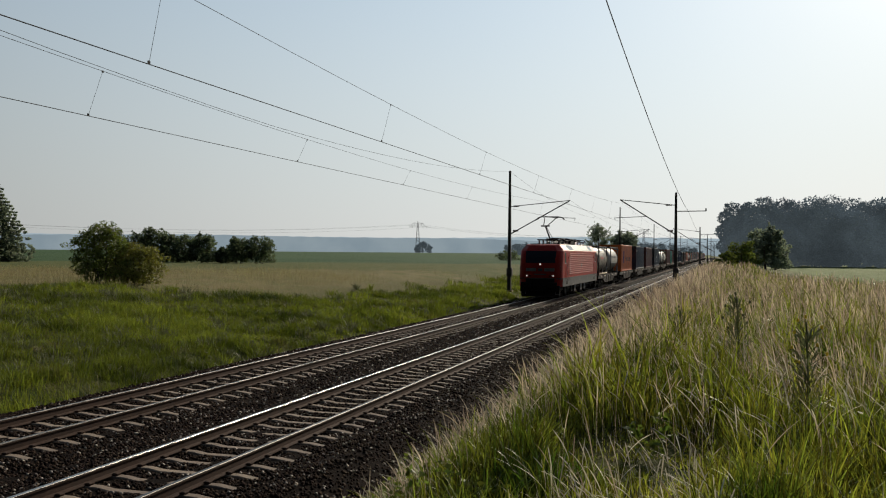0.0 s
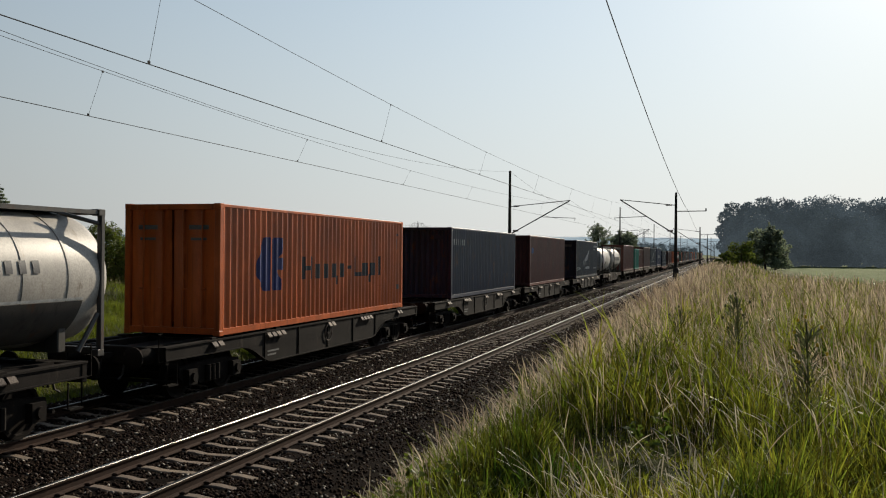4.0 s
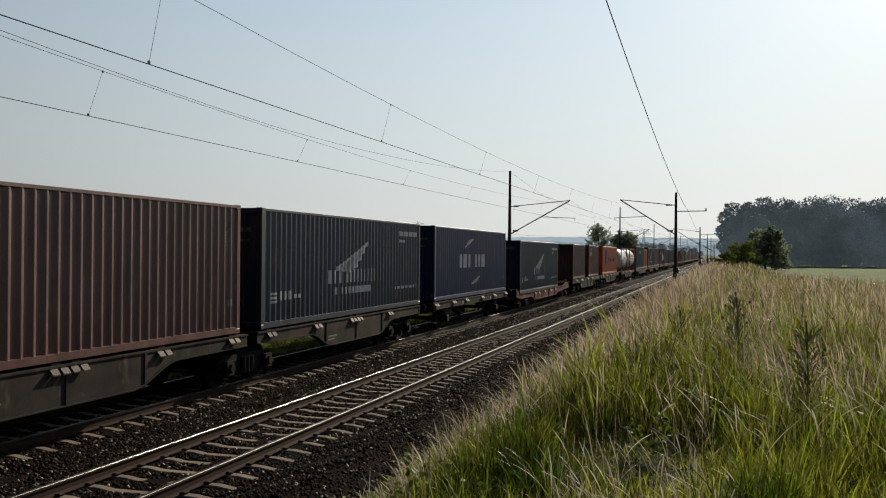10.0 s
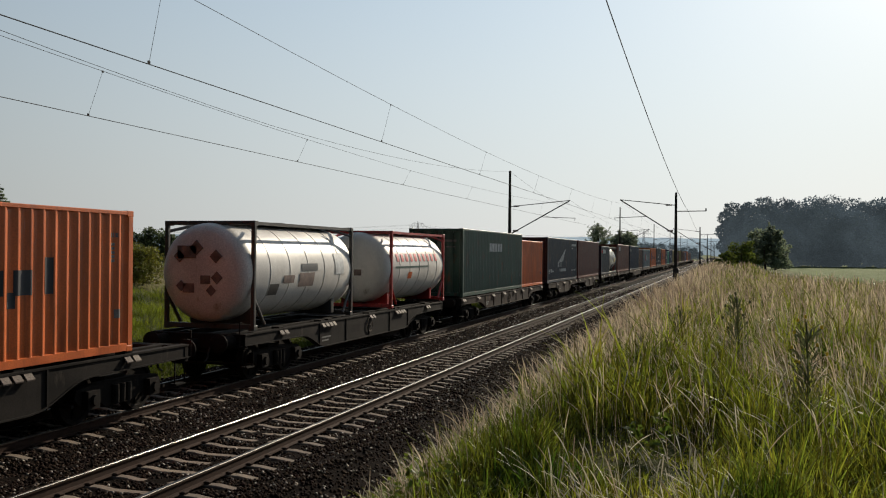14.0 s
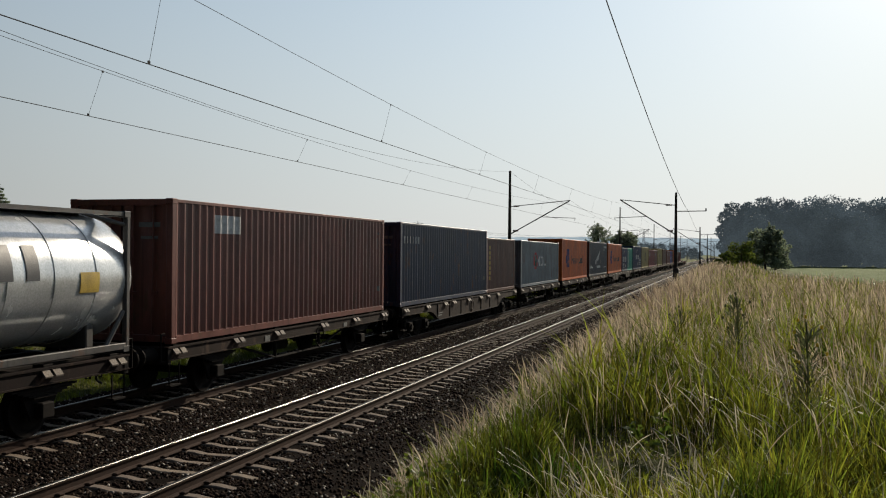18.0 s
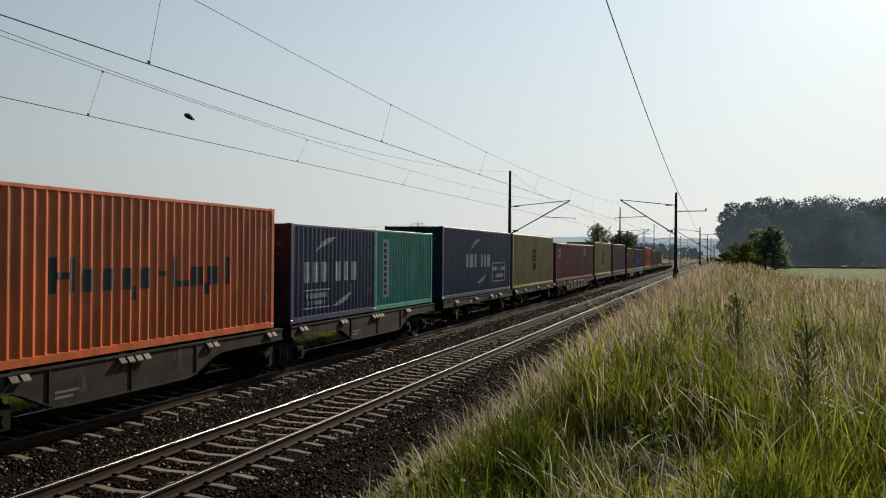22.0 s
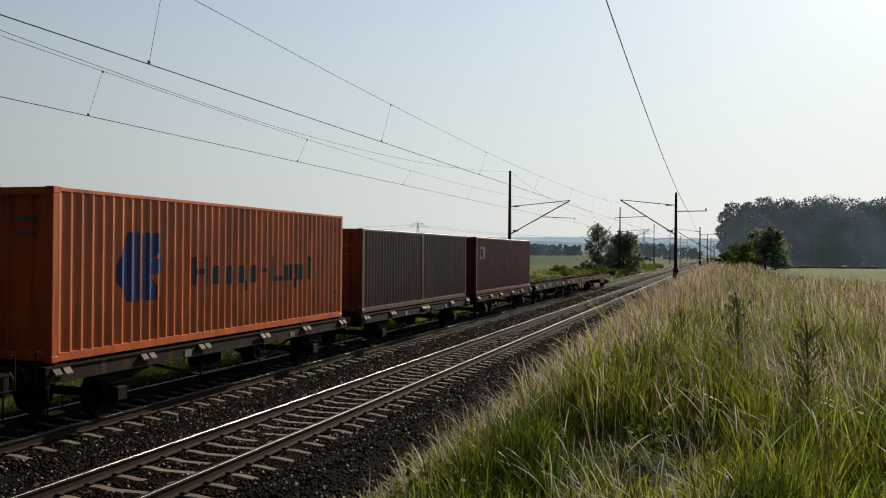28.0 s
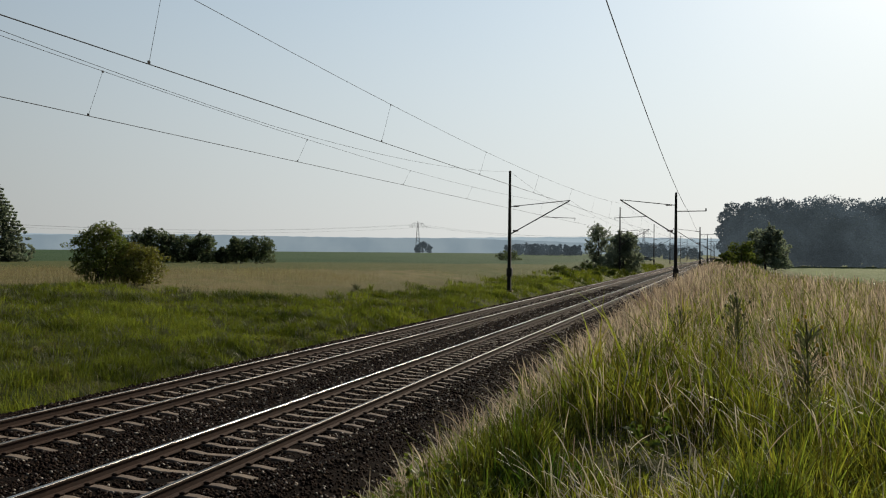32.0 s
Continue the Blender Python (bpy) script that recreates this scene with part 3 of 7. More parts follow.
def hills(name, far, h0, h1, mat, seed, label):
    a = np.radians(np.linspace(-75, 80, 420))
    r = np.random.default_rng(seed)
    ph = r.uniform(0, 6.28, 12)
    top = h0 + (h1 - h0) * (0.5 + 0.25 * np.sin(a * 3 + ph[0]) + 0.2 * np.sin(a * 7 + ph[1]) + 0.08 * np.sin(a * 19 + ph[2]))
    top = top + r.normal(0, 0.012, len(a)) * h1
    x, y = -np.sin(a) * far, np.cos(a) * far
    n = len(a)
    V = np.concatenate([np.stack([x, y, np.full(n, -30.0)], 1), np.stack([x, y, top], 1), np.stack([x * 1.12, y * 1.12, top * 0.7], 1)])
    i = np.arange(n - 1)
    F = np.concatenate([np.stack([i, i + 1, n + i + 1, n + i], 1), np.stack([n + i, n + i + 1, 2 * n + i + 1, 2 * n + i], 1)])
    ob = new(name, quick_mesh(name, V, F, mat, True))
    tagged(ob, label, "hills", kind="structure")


hills("backdrop_far", 4100, 54, 80, hill_material("far_hill_haze_glow", (0.33, 0.41, 0.46), (0.36, 0.44, 0.49), 0, 90), 3, "far wooded hills, pale blue haze put in the colour")
hills("backdrop_near", 2600, 28, 54, hill_material("near_hill_haze_glow", (0.215, 0.275, 0.315), (0.255, 0.315, 0.35), 0, 50), 5, "wooded hills, grey blue haze put in the colour")

# ---------------- railway ----------------
SLEEPER_STEP = 0.6
Y_START = 10.86 - 0.6 * 12


def ballast_height(x):
    """The bed under both tracks, with shoulders that fall to the ground."""
    x = np.asarray(x, float)
    top = np.full_like(x, -0.215)
    mid = -0.06 * np.exp(-((x - TRACK / 2) / 0.45) ** 2)
    out = np.maximum(x - 2.0, TRACK - 2.0 - x)
    return top + mid - np.clip(out, 0, 9) / 1.5


def build_ballast():
    xs = np.concatenate([[-7.0], np.arange(-6.7, 2.8, 0.16), [2.9]])
    ys = np.unique(np.concatenate([[-700], np.arange(-10, 70, 0.5), np.arange(70, 200, 3), np.arange(200, 1200, 25)]))
    X, Y = np.meshgrid(xs, ys)
    Z = ballast_height(X) + rng.normal(0, 0.012, X.shape)
    V = np.stack([X, Y, Z], -1).reshape(-1, 3)
    i, j = np.meshgrid(np.arange(len(ys) - 1), np.arange(len(xs) - 1), indexing="ij")
    a = (i * len(xs) + j).ravel()
    F = np.stack([a, a + 1, a + 1 + len(xs), a + len(xs)], 1)
    ob = new("ballast_bed", quick_mesh("ballast_bed", V, F, "ballast"))
    tagged(ob, "dark brown crushed-stone ballast bed under both tracks", "ballast", kind="structure")
    # loose stones: squashed octahedra
    base = np.array([(1, 0, 0), (-1, 0, 0), (0, 1, 0), (0, -1, 0), (0, 0, 1), (0, 0, -1)], float)
    tri = np.array([(0, 2, 4), (2, 1, 4), (1, 3, 4), (3, 0, 4), (2, 0, 5), (1, 2, 5), (3, 1, 5), (0, 3, 5)])
    allv, allf, n0 = [], [], 0
    for y0, y1, dens, size in ((-6, 5, 150, 0.032), (5, 18, 330, 0.030), (18, 32, 190, 0.034), (32, 55, 90, 0.042), (55, 95, 34, 0.055)):
        n = int((y1 - y0) * 10.3 * dens)
        x, y = rng.uniform(-6.4, 4.0, n), rng.uniform(y0, y1, n)
        # keep sleeper tops and rail feet clear
        d = np.minimum(np.abs(x), np.abs(x - TRACK))
        ph = np.abs(((y - Y_START) / SLEEPER_STEP + 0.5) % 1 - 0.5) * SLEEPER_STEP
        keep = (rng.uniform(0, 1, n) > smooth01(3.3, 4.0, x)) & ~((d < 1.3) & (ph < 0.115)) & ~(np.abs(d - 0.7525) < 0.10)
        x, y = x[keep], y[keep]
        n = len(x)
        s = size * rng.uniform(0.6, 1.35, n)
        p = base[None] * rng.uniform(0.65, 1.25, (n, 6, 1)) * s[:, None, None]
        ang, tilt = rng.uniform(0, 6.28, n), rng.uniform(-0.9, 0.9, n)
        c, sn, ct, st = np.cos(ang), np.sin(ang), np.cos(tilt), np.sin(tilt)
        px, py, pz = p[..., 0], p[..., 1], p[..., 2] * 0.8
        py, pz = py * ct[:, None] - pz * st[:, None], py * st[:, None] + pz * ct[:, None]
        qx, qy = px * c[:, None] - py * sn[:, None], px * sn[:, None] + py * c[:, None]
        z = np.maximum(ballast_height(x), np.where(x > 2, land(x, y), -9)) + 0.3 * s
        v = np.stack([qx + x[:, None], qy + y[:, None], pz + z[:, None]], -1).reshape(-1, 3)
        allv.append(v)
        allf.append((tri[None] + (n0 + 6 * np.arange(n))[:, None, None]).reshape(-1, 3))
        n0 += 6 * n
    verts, faces = np.concatenate(allv), np.concatenate(allf)
    # some stones turn pale: chips, and sun glints painted as light stones
    pale = np.repeat(rng.uniform(0, 1, len(verts) // 6) < 0.09, 8)
    chips = new("ballast_chips", quick_mesh("ballast_chips", verts, faces[pale], "chip"))
    tagged(chips, "pale grey stone chips and painted glints in the ballast", "ballast", kind="stuff")
    ob = new("ballast_stones", quick_mesh("ballast_stones", verts, faces[~pale], "stone"))
    tagged(ob, "loose dark brown ballast stones with grey chips", "ballast", kind="stuff")


build_ballast()

RAIL = [(-0.075, -0.172), (0.075, -0.172), (0.075, -0.160), (0.012, -0.142), (0.010, -0.05), (0.036, -0.036), (0.036, -0.006), (-0.036, -0.006),
        (-0.036, -0.036), (-0.010, -0.05), (-0.012, -0.142), (-0.075, -0.160)]
SLEEPER_XZ = [(-1.3, -0.36), (1.3, -0.36), (1.3, -0.215), (1.02, -0.176), (0.5, -0.176), (0.3, -0.205), (-0.3, -0.205), (-0.5, -0.176), (-1.02, -0.176), (-1.3, -0.215)]


def build_track(name, x, label):
    tr = thing(name, label, "railway track", kind="structure", x=x)
    for side in (-1, 1):
        g = Geo().prism(RAIL, "y", -700, 1200)
        r = part("rail", g, "rail_side", tr, "rusty steel rail", at=(side * 0.7525, 0, 0))
        half = [(0.0205 + 0.016 * math.cos(radians(a)), -0.0145 + 0.016 * math.sin(radians(a))) for a in range(0, 91, 11)]
        head = Geo().prism([(0.03, -0.022), (0.0365, -0.018)] + half + [(-a, b) for a, b in half[::-1]] + [(-0.0365, -0.018), (-0.03, -0.022)], "y", -700, 1200)
        part("running_surface", head, "rail_top" if x == 0 and side < 0 else "rail_dull", r, "polished steel running surface")
    n = len(SLEEPER_XZ)
    sl = Geo()
    sl.add([(a, -0.14, b) for a, b in SLEEPER_XZ] + [(a, 0.14, b) for a, b in SLEEPER_XZ], [])
    top = [i for i, (a, b) in enumerate(SLEEPER_XZ)]
    # narrower on top than at the foot
    sl.v = [(a, y * (1.0 if z < -0.3 else 0.55), z) for a, y, z in sl.v]
    sl.f = [tuple(range(n))[::-1], tuple(range(n, 2 * n))] + [(i, (i + 1) % n, n + (i + 1) % n, n + i) for i in range(n)]
    me = sl.mesh("sleeper", 0.012)
    for i in range(290):
        part("sleeper", me, "sleeper", tr, at=(0, Y_START + SLEEPER_STEP * i, 0))
    v0 = np.array([p for p in Geo().box(-1.3, 1.3, -0.12, 0.12, -0.3, -0.19).v])
    f0 = np.array(Geo().box(-1.3, 1.3, -0.12, 0.12, -0.3, -0.19).f)
    k = np.concatenate([np.arange(290, 1300), np.arange(-300, 0)])
    off = np.zeros((len(k), 1, 3))
    off[:, 0, 1] = Y_START + SLEEPER_STEP * k
    far = new("sleeper_row", quick_mesh("sleeper_row", (v0[None] + off).reshape(-1, 3), (f0[None] + 8 * np.arange(len(k))[:, None, None]).reshape(-1, 4), "sleeper"))
    far.parent = tr
    tagged(far, kind="stuff")
    # rail clips
    c = Geo()
    for a in (-0.7525, 0.7525):
        for s in (-1, 1):
            c.box(a + s * 0.085 - 0.035, a + s * 0.085 + 0.035, -0.06, 0.06, -0.18, -0.145)
            c.tube((a + s * 0.12, -0.05, -0.15), (a + s * 0.12, 0.05, -0.15), 0.016, 5)
    v0, f4 = np.array(c.v), [f for f in c.f if len(f) == 4]
    f0 = np.array(f4)
    k = np.arange(0, 130)
    off = np.zeros((len(k), 1, 3))
    off[:, 0, 1] = Y_START + SLEEPER_STEP * k
    cl = new("rail_clips", quick_mesh("rail_clips", (v0[None] + off).reshape(-1, 3), (f0[None] + len(v0) * np.arange(len(k))[:, None, None]).reshape(-1, 4), "rail_side"))
    cl.parent = tr
    tagged(cl, "rusty rail clips on the sleepers", kind="stuff")


build_track("track_near", 0.0, "straight ballasted track with concrete sleepers and a gleaming rail")
build_track("track_far", TRACK, "straight ballasted track with concrete sleepers")

# ---------------- overhead line ----------------
SUPPORTS = [-9.0, 74.2, 160.0, 243.0, 320.0, 400.0, 480.0]
STAGGER = [-0.1, -0.2, 0.2, -0.2, 0.2, -0.2, 0.2]


def build_wires(name, x, low):
    """Contact wire, sagging messenger wire and droppers over one track."""
    ob = thing(name, "thin overhead contact line with messenger wire and droppers", "overhead wire", x=x)
    sway = STAGGER if x > -2 else [-0.38] + STAGGER[1:]
    part("contact_wire", Geo().path([(sway[i], y, 5.76) for i, y in enumerate(SUPPORTS)], 0.0078, 5), "wire", ob)
    for y0, y1 in zip(SUPPORTS, SUPPORTS[1:]):
        c = (y0 + y1) / 2 + (3.6 if y0 < 0 else 0)
        half = max(y1 - c, c - y0)
        k = (7.42 - low) / half ** 2
        steep = (1.45 if x > -2 else 1.36) if y0 < 0 else 1.0        # the first span hangs steeper on its near half
        sag = lambda y: low + k * (steep if y < c else 1.0) * (y - c) ** 2
        pts = [(0.14 * (1 - i / 24) if y0 < 0 and x > -2 else 0, y0 + (y1 - y0) * i / 24, sag(y0 + (y1 - y0) * i / 24)) for i in range(25)]
        part("messenger_wire", Geo().path(pts, 0.005, 5), "wire", ob)
        y = y0 + (1.47 if x > -2 else 5.66)
        while y < y1 - 3:
            z = sag(y)
            t = (y - y0) / (y1 - y0)
            i = SUPPORTS.index(y0)
            xw = sway[i] + (sway[i + 1] - sway[i]) * t
            xm = 0.14 * (1 - t) if y0 < 0 and x > -2 else 0
            g = Geo().path([(xm, y, z), (xw, y, 5.77)], 0.003, 4)
            g.box(xw - 0.008, xw + 0.008, y - 0.025, y + 0.025, 5.755, 5.81)
            g.box(xm - 0.007, xm + 0.007, y - 0.025, y + 0.025, z - 0.03, z + 0.01)
            part("dropper", g, "wire", ob)
            y += 9.45 if x > -2 else 9.40


build_wires("overhead_line", 0.0, 6.50)
build_wires("overhead_line", TRACK, 6.32)


def build_mast(x, y, foot, top, side, track_x, bracket=False):
    """A steel mast with its cantilever towards the track at track_x; side is the way to the track."""
    ob = thing("catenary_mast", "dark slender steel catenary mast with a cantilever arm over the track", "mast", "masts along the railway", x=x, y=y, z=foot)
    H = top - foot
    g = Geo()
    g.add([(sx * w, sy * w, z) for z, w in ((-0.9, 0.16), (H, 0.085)) for sx, sy in ((-1, -1), (1, -1), (1, 1), (-1, 1))],
          [(3, 2, 1, 0), (4, 5, 6, 7), (0, 1, 5, 4), (1, 2, 6, 5), (2, 3, 7, 6), (3, 0, 4, 7)])
    part("post", g, "mast", ob, bevel=0.02)
    part("footing", Geo().box(-0.32, 0.32, -0.32, 0.32, -1.0, 0.12), "sleeper", ob, "concrete footing", bevel=0.03)
    part("switch_box", Geo().box(-0.2, 0.24, -0.22, 0.2, 1.25, 1.95), "mast", ob, "dark box on the post", bevel=0.02)
    reach = abs(track_x - x)
    up, lo, tip = 6.95 - foot, 4.65 - foot, 7.42 - foot
    a = part("cantilever", Geo().tube((0, 0, lo), (side * reach, 0, tip), 0.045, 8), "mast", ob)
    part("tie_tube", Geo().tube((0, 0, up), (side * reach, 0, tip), 0.03, 8), "mast", a)
    part("steady_arm", Geo().path([(side * reach * 0.52, 0, lo + (tip - lo) * 0.52), (side * (reach + 0.45), 0, 5.98 - foot), (side * (reach + 0.35), 0, 5.80 - foot)], 0.024, 6), "mast", a)
    for zz, xx in ((up, 0.55), (lo + (tip - lo) * 0.1, 0.1 * reach)):
        part("insulator", Geo().lathe([(-0.22, 0), (-0.22, 0.05)] + [(-0.2 + 0.05 * i, 0.05 if i % 2 else 0.085) for i in range(9)] + [(0.22, 0.05), (0.22, 0)], 10, "x", (side * xx, 0, zz + 0.03)), "porcelain", a)
    if bracket:
        part("bracket", Geo().tube((0, 0, 6.48 - foot), (2.3, 0, 6.5 - foot), 0.035, 8).tube((2.25, 0, 6.5 - foot), (2.25, 0, 6.7 - foot), 0.05, 8), "mast", ob)
    return ob


for i, y in enumerate(SUPPORTS[1:]):
    lf, rf_ = float(land(-9.0, y)), float(land(4.3, y))
    build_mast(-9.0, y, lf, (9.9, 11.2, 11.0, 11.0, 11.0, 11.0)[i], 1, TRACK, False)
    build_mast(4.3, y - (0.3, 3, 5, 0, 0, 0)[i], rf_, (7.95, 7.7, 8.2, 9.0, 9.0, 9.0)[i], -1, 0.0, True)

feeder = thing("feeder_line", "thin dark feeder wires strung along the masts", "overhead wire")
span = [(-9.0, y0 + (y1 - y0) * i / 20, 9.85 - 1.88 * (1 - (2 * i / 20 - 1) ** 2) + 0.014 * max(0.0, 32 - (y0 + (y1 - y0) * i / 20))) for y0, y1 in zip(SUPPORTS, SUPPORTS[1:]) for i in range(21)]
part("feeder_wire", Geo().path(span, 0.0085, 4), "wire", feeder)
zc = np.polyfit([20.2, 28.8, 55.9, 74.0], [8.68, 8.22, 6.72, 6.45], 2)
part("feeder_wire", Geo().path([(5.25, y, float(np.polyval(zc, y))) for y in np.linspace(-6, 74, 30)], 0.014, 5), "wire", feeder)
part("feeder_wire", Geo().path([(5.25, 74 + 83 * i / 14, 6.45 - 0.9 * (1 - (2 * i / 14 - 1) ** 2)) for i in range(15)], 0.01, 5), "wire", feeder)

# ---------------- freight containers ----------------
BASE_Z = 1.22          # floor of the containers above the rails
RIB = ((0.0, 0.0), (0.030, 0.0), (0.064, -0.012), (0.118, -0.045), (0.213, -0.045))


def side_profile(L):
    """Breakpoints (y, depth) of the corrugated side wall."""
    lo, hi = -L / 2 + 0.15, L / 2 - 0.15
    n = int(round((hi - lo) / 0.278))
    step = (hi - lo) / n
    pts = [(lo + (i + a / 0.278) * step, d) for i in range(n) for a, d in RIB]
    return pts + [(hi, 0.0)]


def profile_at(L, y):
    p = side_profile(L)
    return float(np.interp(y, [a for a, b in p], [b for a, b in p]))


def corrugated(pts, z0, z1, back=-0.06):
    """Sheet with ribs, in x (depth) and y, from z0 to z1."""
    g = Geo()
    n = len(pts)
    v = [(d, y, z0) for y, d in pts] + [(d, y, z1) for y, d in pts] + [(back, y, z0) for y, d in pts] + [(back, y, z1) for y, d in pts]
    f = []
    for i in range(n - 1):
        f += [(i, i + 1, n + i + 1, n + i), (2 * n + i, 3 * n + i, 3 * n + i + 1, 2 * n + i + 1),
              (i, 2 * n + i, 2 * n + i + 1, i + 1), (n + i, n + i + 1, 3 * n + i + 1, 3 * n + i)]
    f += [(0, n, 3 * n, 2 * n), (n - 1, 3 * n - 1, 4 * n - 1, 2 * n - 1)]
    return g.add(v, f)


CACHE = {}


def container_meshes(L, H):
    if (L, H) in CACHE:
        return CACHE[L, H]
    W = 1.219
    d = {}
    d["side"] = corrugated(side_profile(L), 0.14, H - 0.07).mesh("side_panel")
    n = 9
    e = [(-1.05 + 2.1 * (i + a / 0.278) / n, dd * 1.2) for i in range(n) for a, dd in RIB] + [(1.05, 0)]
    d["end"] = corrugated(e, 0.14, H - 0.1).mesh("end_panel")
    d["door"] = corrugated([(0.03, 0), (0.14, 0), (0.19, -0.025), (0.34, -0.025), (0.38, 0), (0.62, 0), (0.66, -0.025), (0.84, -0.025), (0.88, 0), (1.05, 0)], 0.16, H - 0.12, -0.05).mesh("door")
    d["rod"] = Geo().tube((0, 0, 0.1), (0, 0, H - 0.08), 0.018, 6).box(-0.03, 0.03, -0.02, 0.10, 1.0, 1.04).box(-0.02, 0.03, -0.03, 0.03, 0.1, 0.2).box(-0.02, 0.03, -0.03, 0.03, H - 0.2, H - 0.1).mesh("lock_rod")
    d["roof"] = Geo().box(-W + 0.05, W - 0.05, -L / 2 + 0.1, L / 2 - 0.1, H - 0.06, H - 0.02).mesh("roof")
    d["floor"] = Geo().box(-W + 0.06, W - 0.06, -L / 2 + 0.1, L / 2 - 0.1, 0.04, 0.14).mesh("floor_frame")
    d["low"] = Geo().prism([(-0.07, 0.02), (0.0, 0.02), (0.0, 0.15), (-0.03, 0.165), (-0.07, 0.165)], "y", -L / 2 + 0.17, L / 2 - 0.17).mesh("bottom_rail")
    d["top"] = Geo().box(-0.07, 0.0, -L / 2 + 0.17, L / 2 - 0.17, H - 0.085, H - 0.012).mesh("top_rail", 0.01)
    d["post"] = Geo().box(-0.14, 0.0, -0.15, 0.0, 0.11, H - 0.11).mesh("corner_post", 0.012)
    d["cast"] = Geo().box(-0.165, 0.004, -0.18, 0.004, 0.0, 0.118).mesh("corner_casting", 0.012)
    d["head"] = Geo().box(-W + 0.14, W - 0.14, -0.1, 0.0, H - 0.14, H - 0.012).mesh("header", 0.008)
    d["sill"] = Geo().box(-W + 0.14, W - 0.14, -0.1, 0.0, 0.03, 0.17).mesh("door_sill", 0.008)
    CACHE[L, H] = d
    return d


def marking(ob, L, mat, shapes, label="", out=0.0):
    """Painted shapes that follow the ribs of the near side. Each shape: y0, y1, low(y), high(y), from the wall's left end and floor."""
    g = Geo()
    brk = [y + L / 2 for y, d in side_profile(L)]
    for y0, y1, lo, hi in shapes:
        g = g if mat == "faint" else Geo()
        lo_f = lo if callable(lo) else (lambda y, k=lo: k)
        hi_f = hi if callable(hi) else (lambda y, k=hi: k)
        fine = [y0 + (y1 - y0) * i / 12 for i in range(13)] if callable(lo) or callable(hi) else [y0, y1]
        ys = sorted(set(fine + [b for b in brk if y0 < b < y1]))
        x = [1.2225 + out + profile_at(L, y - L / 2) for y in ys]
        n = len(ys)
        v = [(a, y - L / 2, lo_f(y)) for a, y in zip(x, ys)] + [(a, y - L / 2, hi_f(y)) for a, y in zip(x, ys)]
        v += [(a - 0.002, b, c) for a, b, c in v]
        f = [(i, i + 1, n + i + 1, n + i) for i in range(n - 1)] + [(2 * n + i, 3 * n + i, 3 * n + i + 1, 2 * n + i + 1) for i in range(n - 1)]
        g.add(v, f)
        if mat != "faint":
            part("marking", g, mat, ob, label)
    if mat == "faint":
        part("small_writing", g, mat, ob, label)


def bars(y0, y1, z0, z1, n, gap=0.38):
    w = (y1 - y0) / n
    return [(y0 + i * w, y0 + (i + 1 - gap) * w, z0, z1) for i in range(n)]


def column(y0, y1, z0, z1, n, gap=0.3):
    w = (z1 - z0) / n
    return [(y0, y1, z0 + i * w, z0 + (i + 1 - gap) * w) for i in range(n)]


def arc(y0, y1, z0, z1, up, thick=0.16):
    """A sickle-shaped sweep."""
    top = lambda y: (z0 + (z1 - z0) * math.sqrt(max(0, 1 - ((y1 - y) / (y1 - y0)) ** 2))) if up else (z0 + (z1 - z0) * (1 - math.sqrt(max(0, 1 - ((y - y0) / (y1 - y0)) ** 2))))
    if up:
        return [(y0, y1, lambda y: top(y) - thick * (0.25 + 0.75 * math.sin(math.pi * (y - y0) / (y1 - y0))), top)]
    return [(y0, y1, top, lambda y: top(y) + thick * (0.25 + 0.75 * math.sin(math.pi * (y - y0) / (y1 - y0))))]


def disc(y0, y1, z0, z1):
    c, r, m, h = (y0 + y1) / 2, (y1 - y0) / 2, (z0 + z1) / 2, (z1 - z0) / 2
    k = lambda y: math.sqrt(max(0.0, 1 - ((y - c) / r) ** 2)) * h
    return [(y0, y1, lambda y: m - k(y), lambda y: m + k(y))]


TRAIN = []             # (thing, its place along the train)
NAMES = {"brown": "reddish brown", "rustbrown": "rusty red brown", "darkbrown": "dark brown", "orange": "orange", "navy": "dark navy blue", "blue": "dark blue",
         "royal": "bright blue", "teal": "teal green", "bluegrey": "blue grey", "grey": "pale grey", "green": "dark green", "olive": "mustard yellow", "red": "crimson red", "maroon": "faded red"}


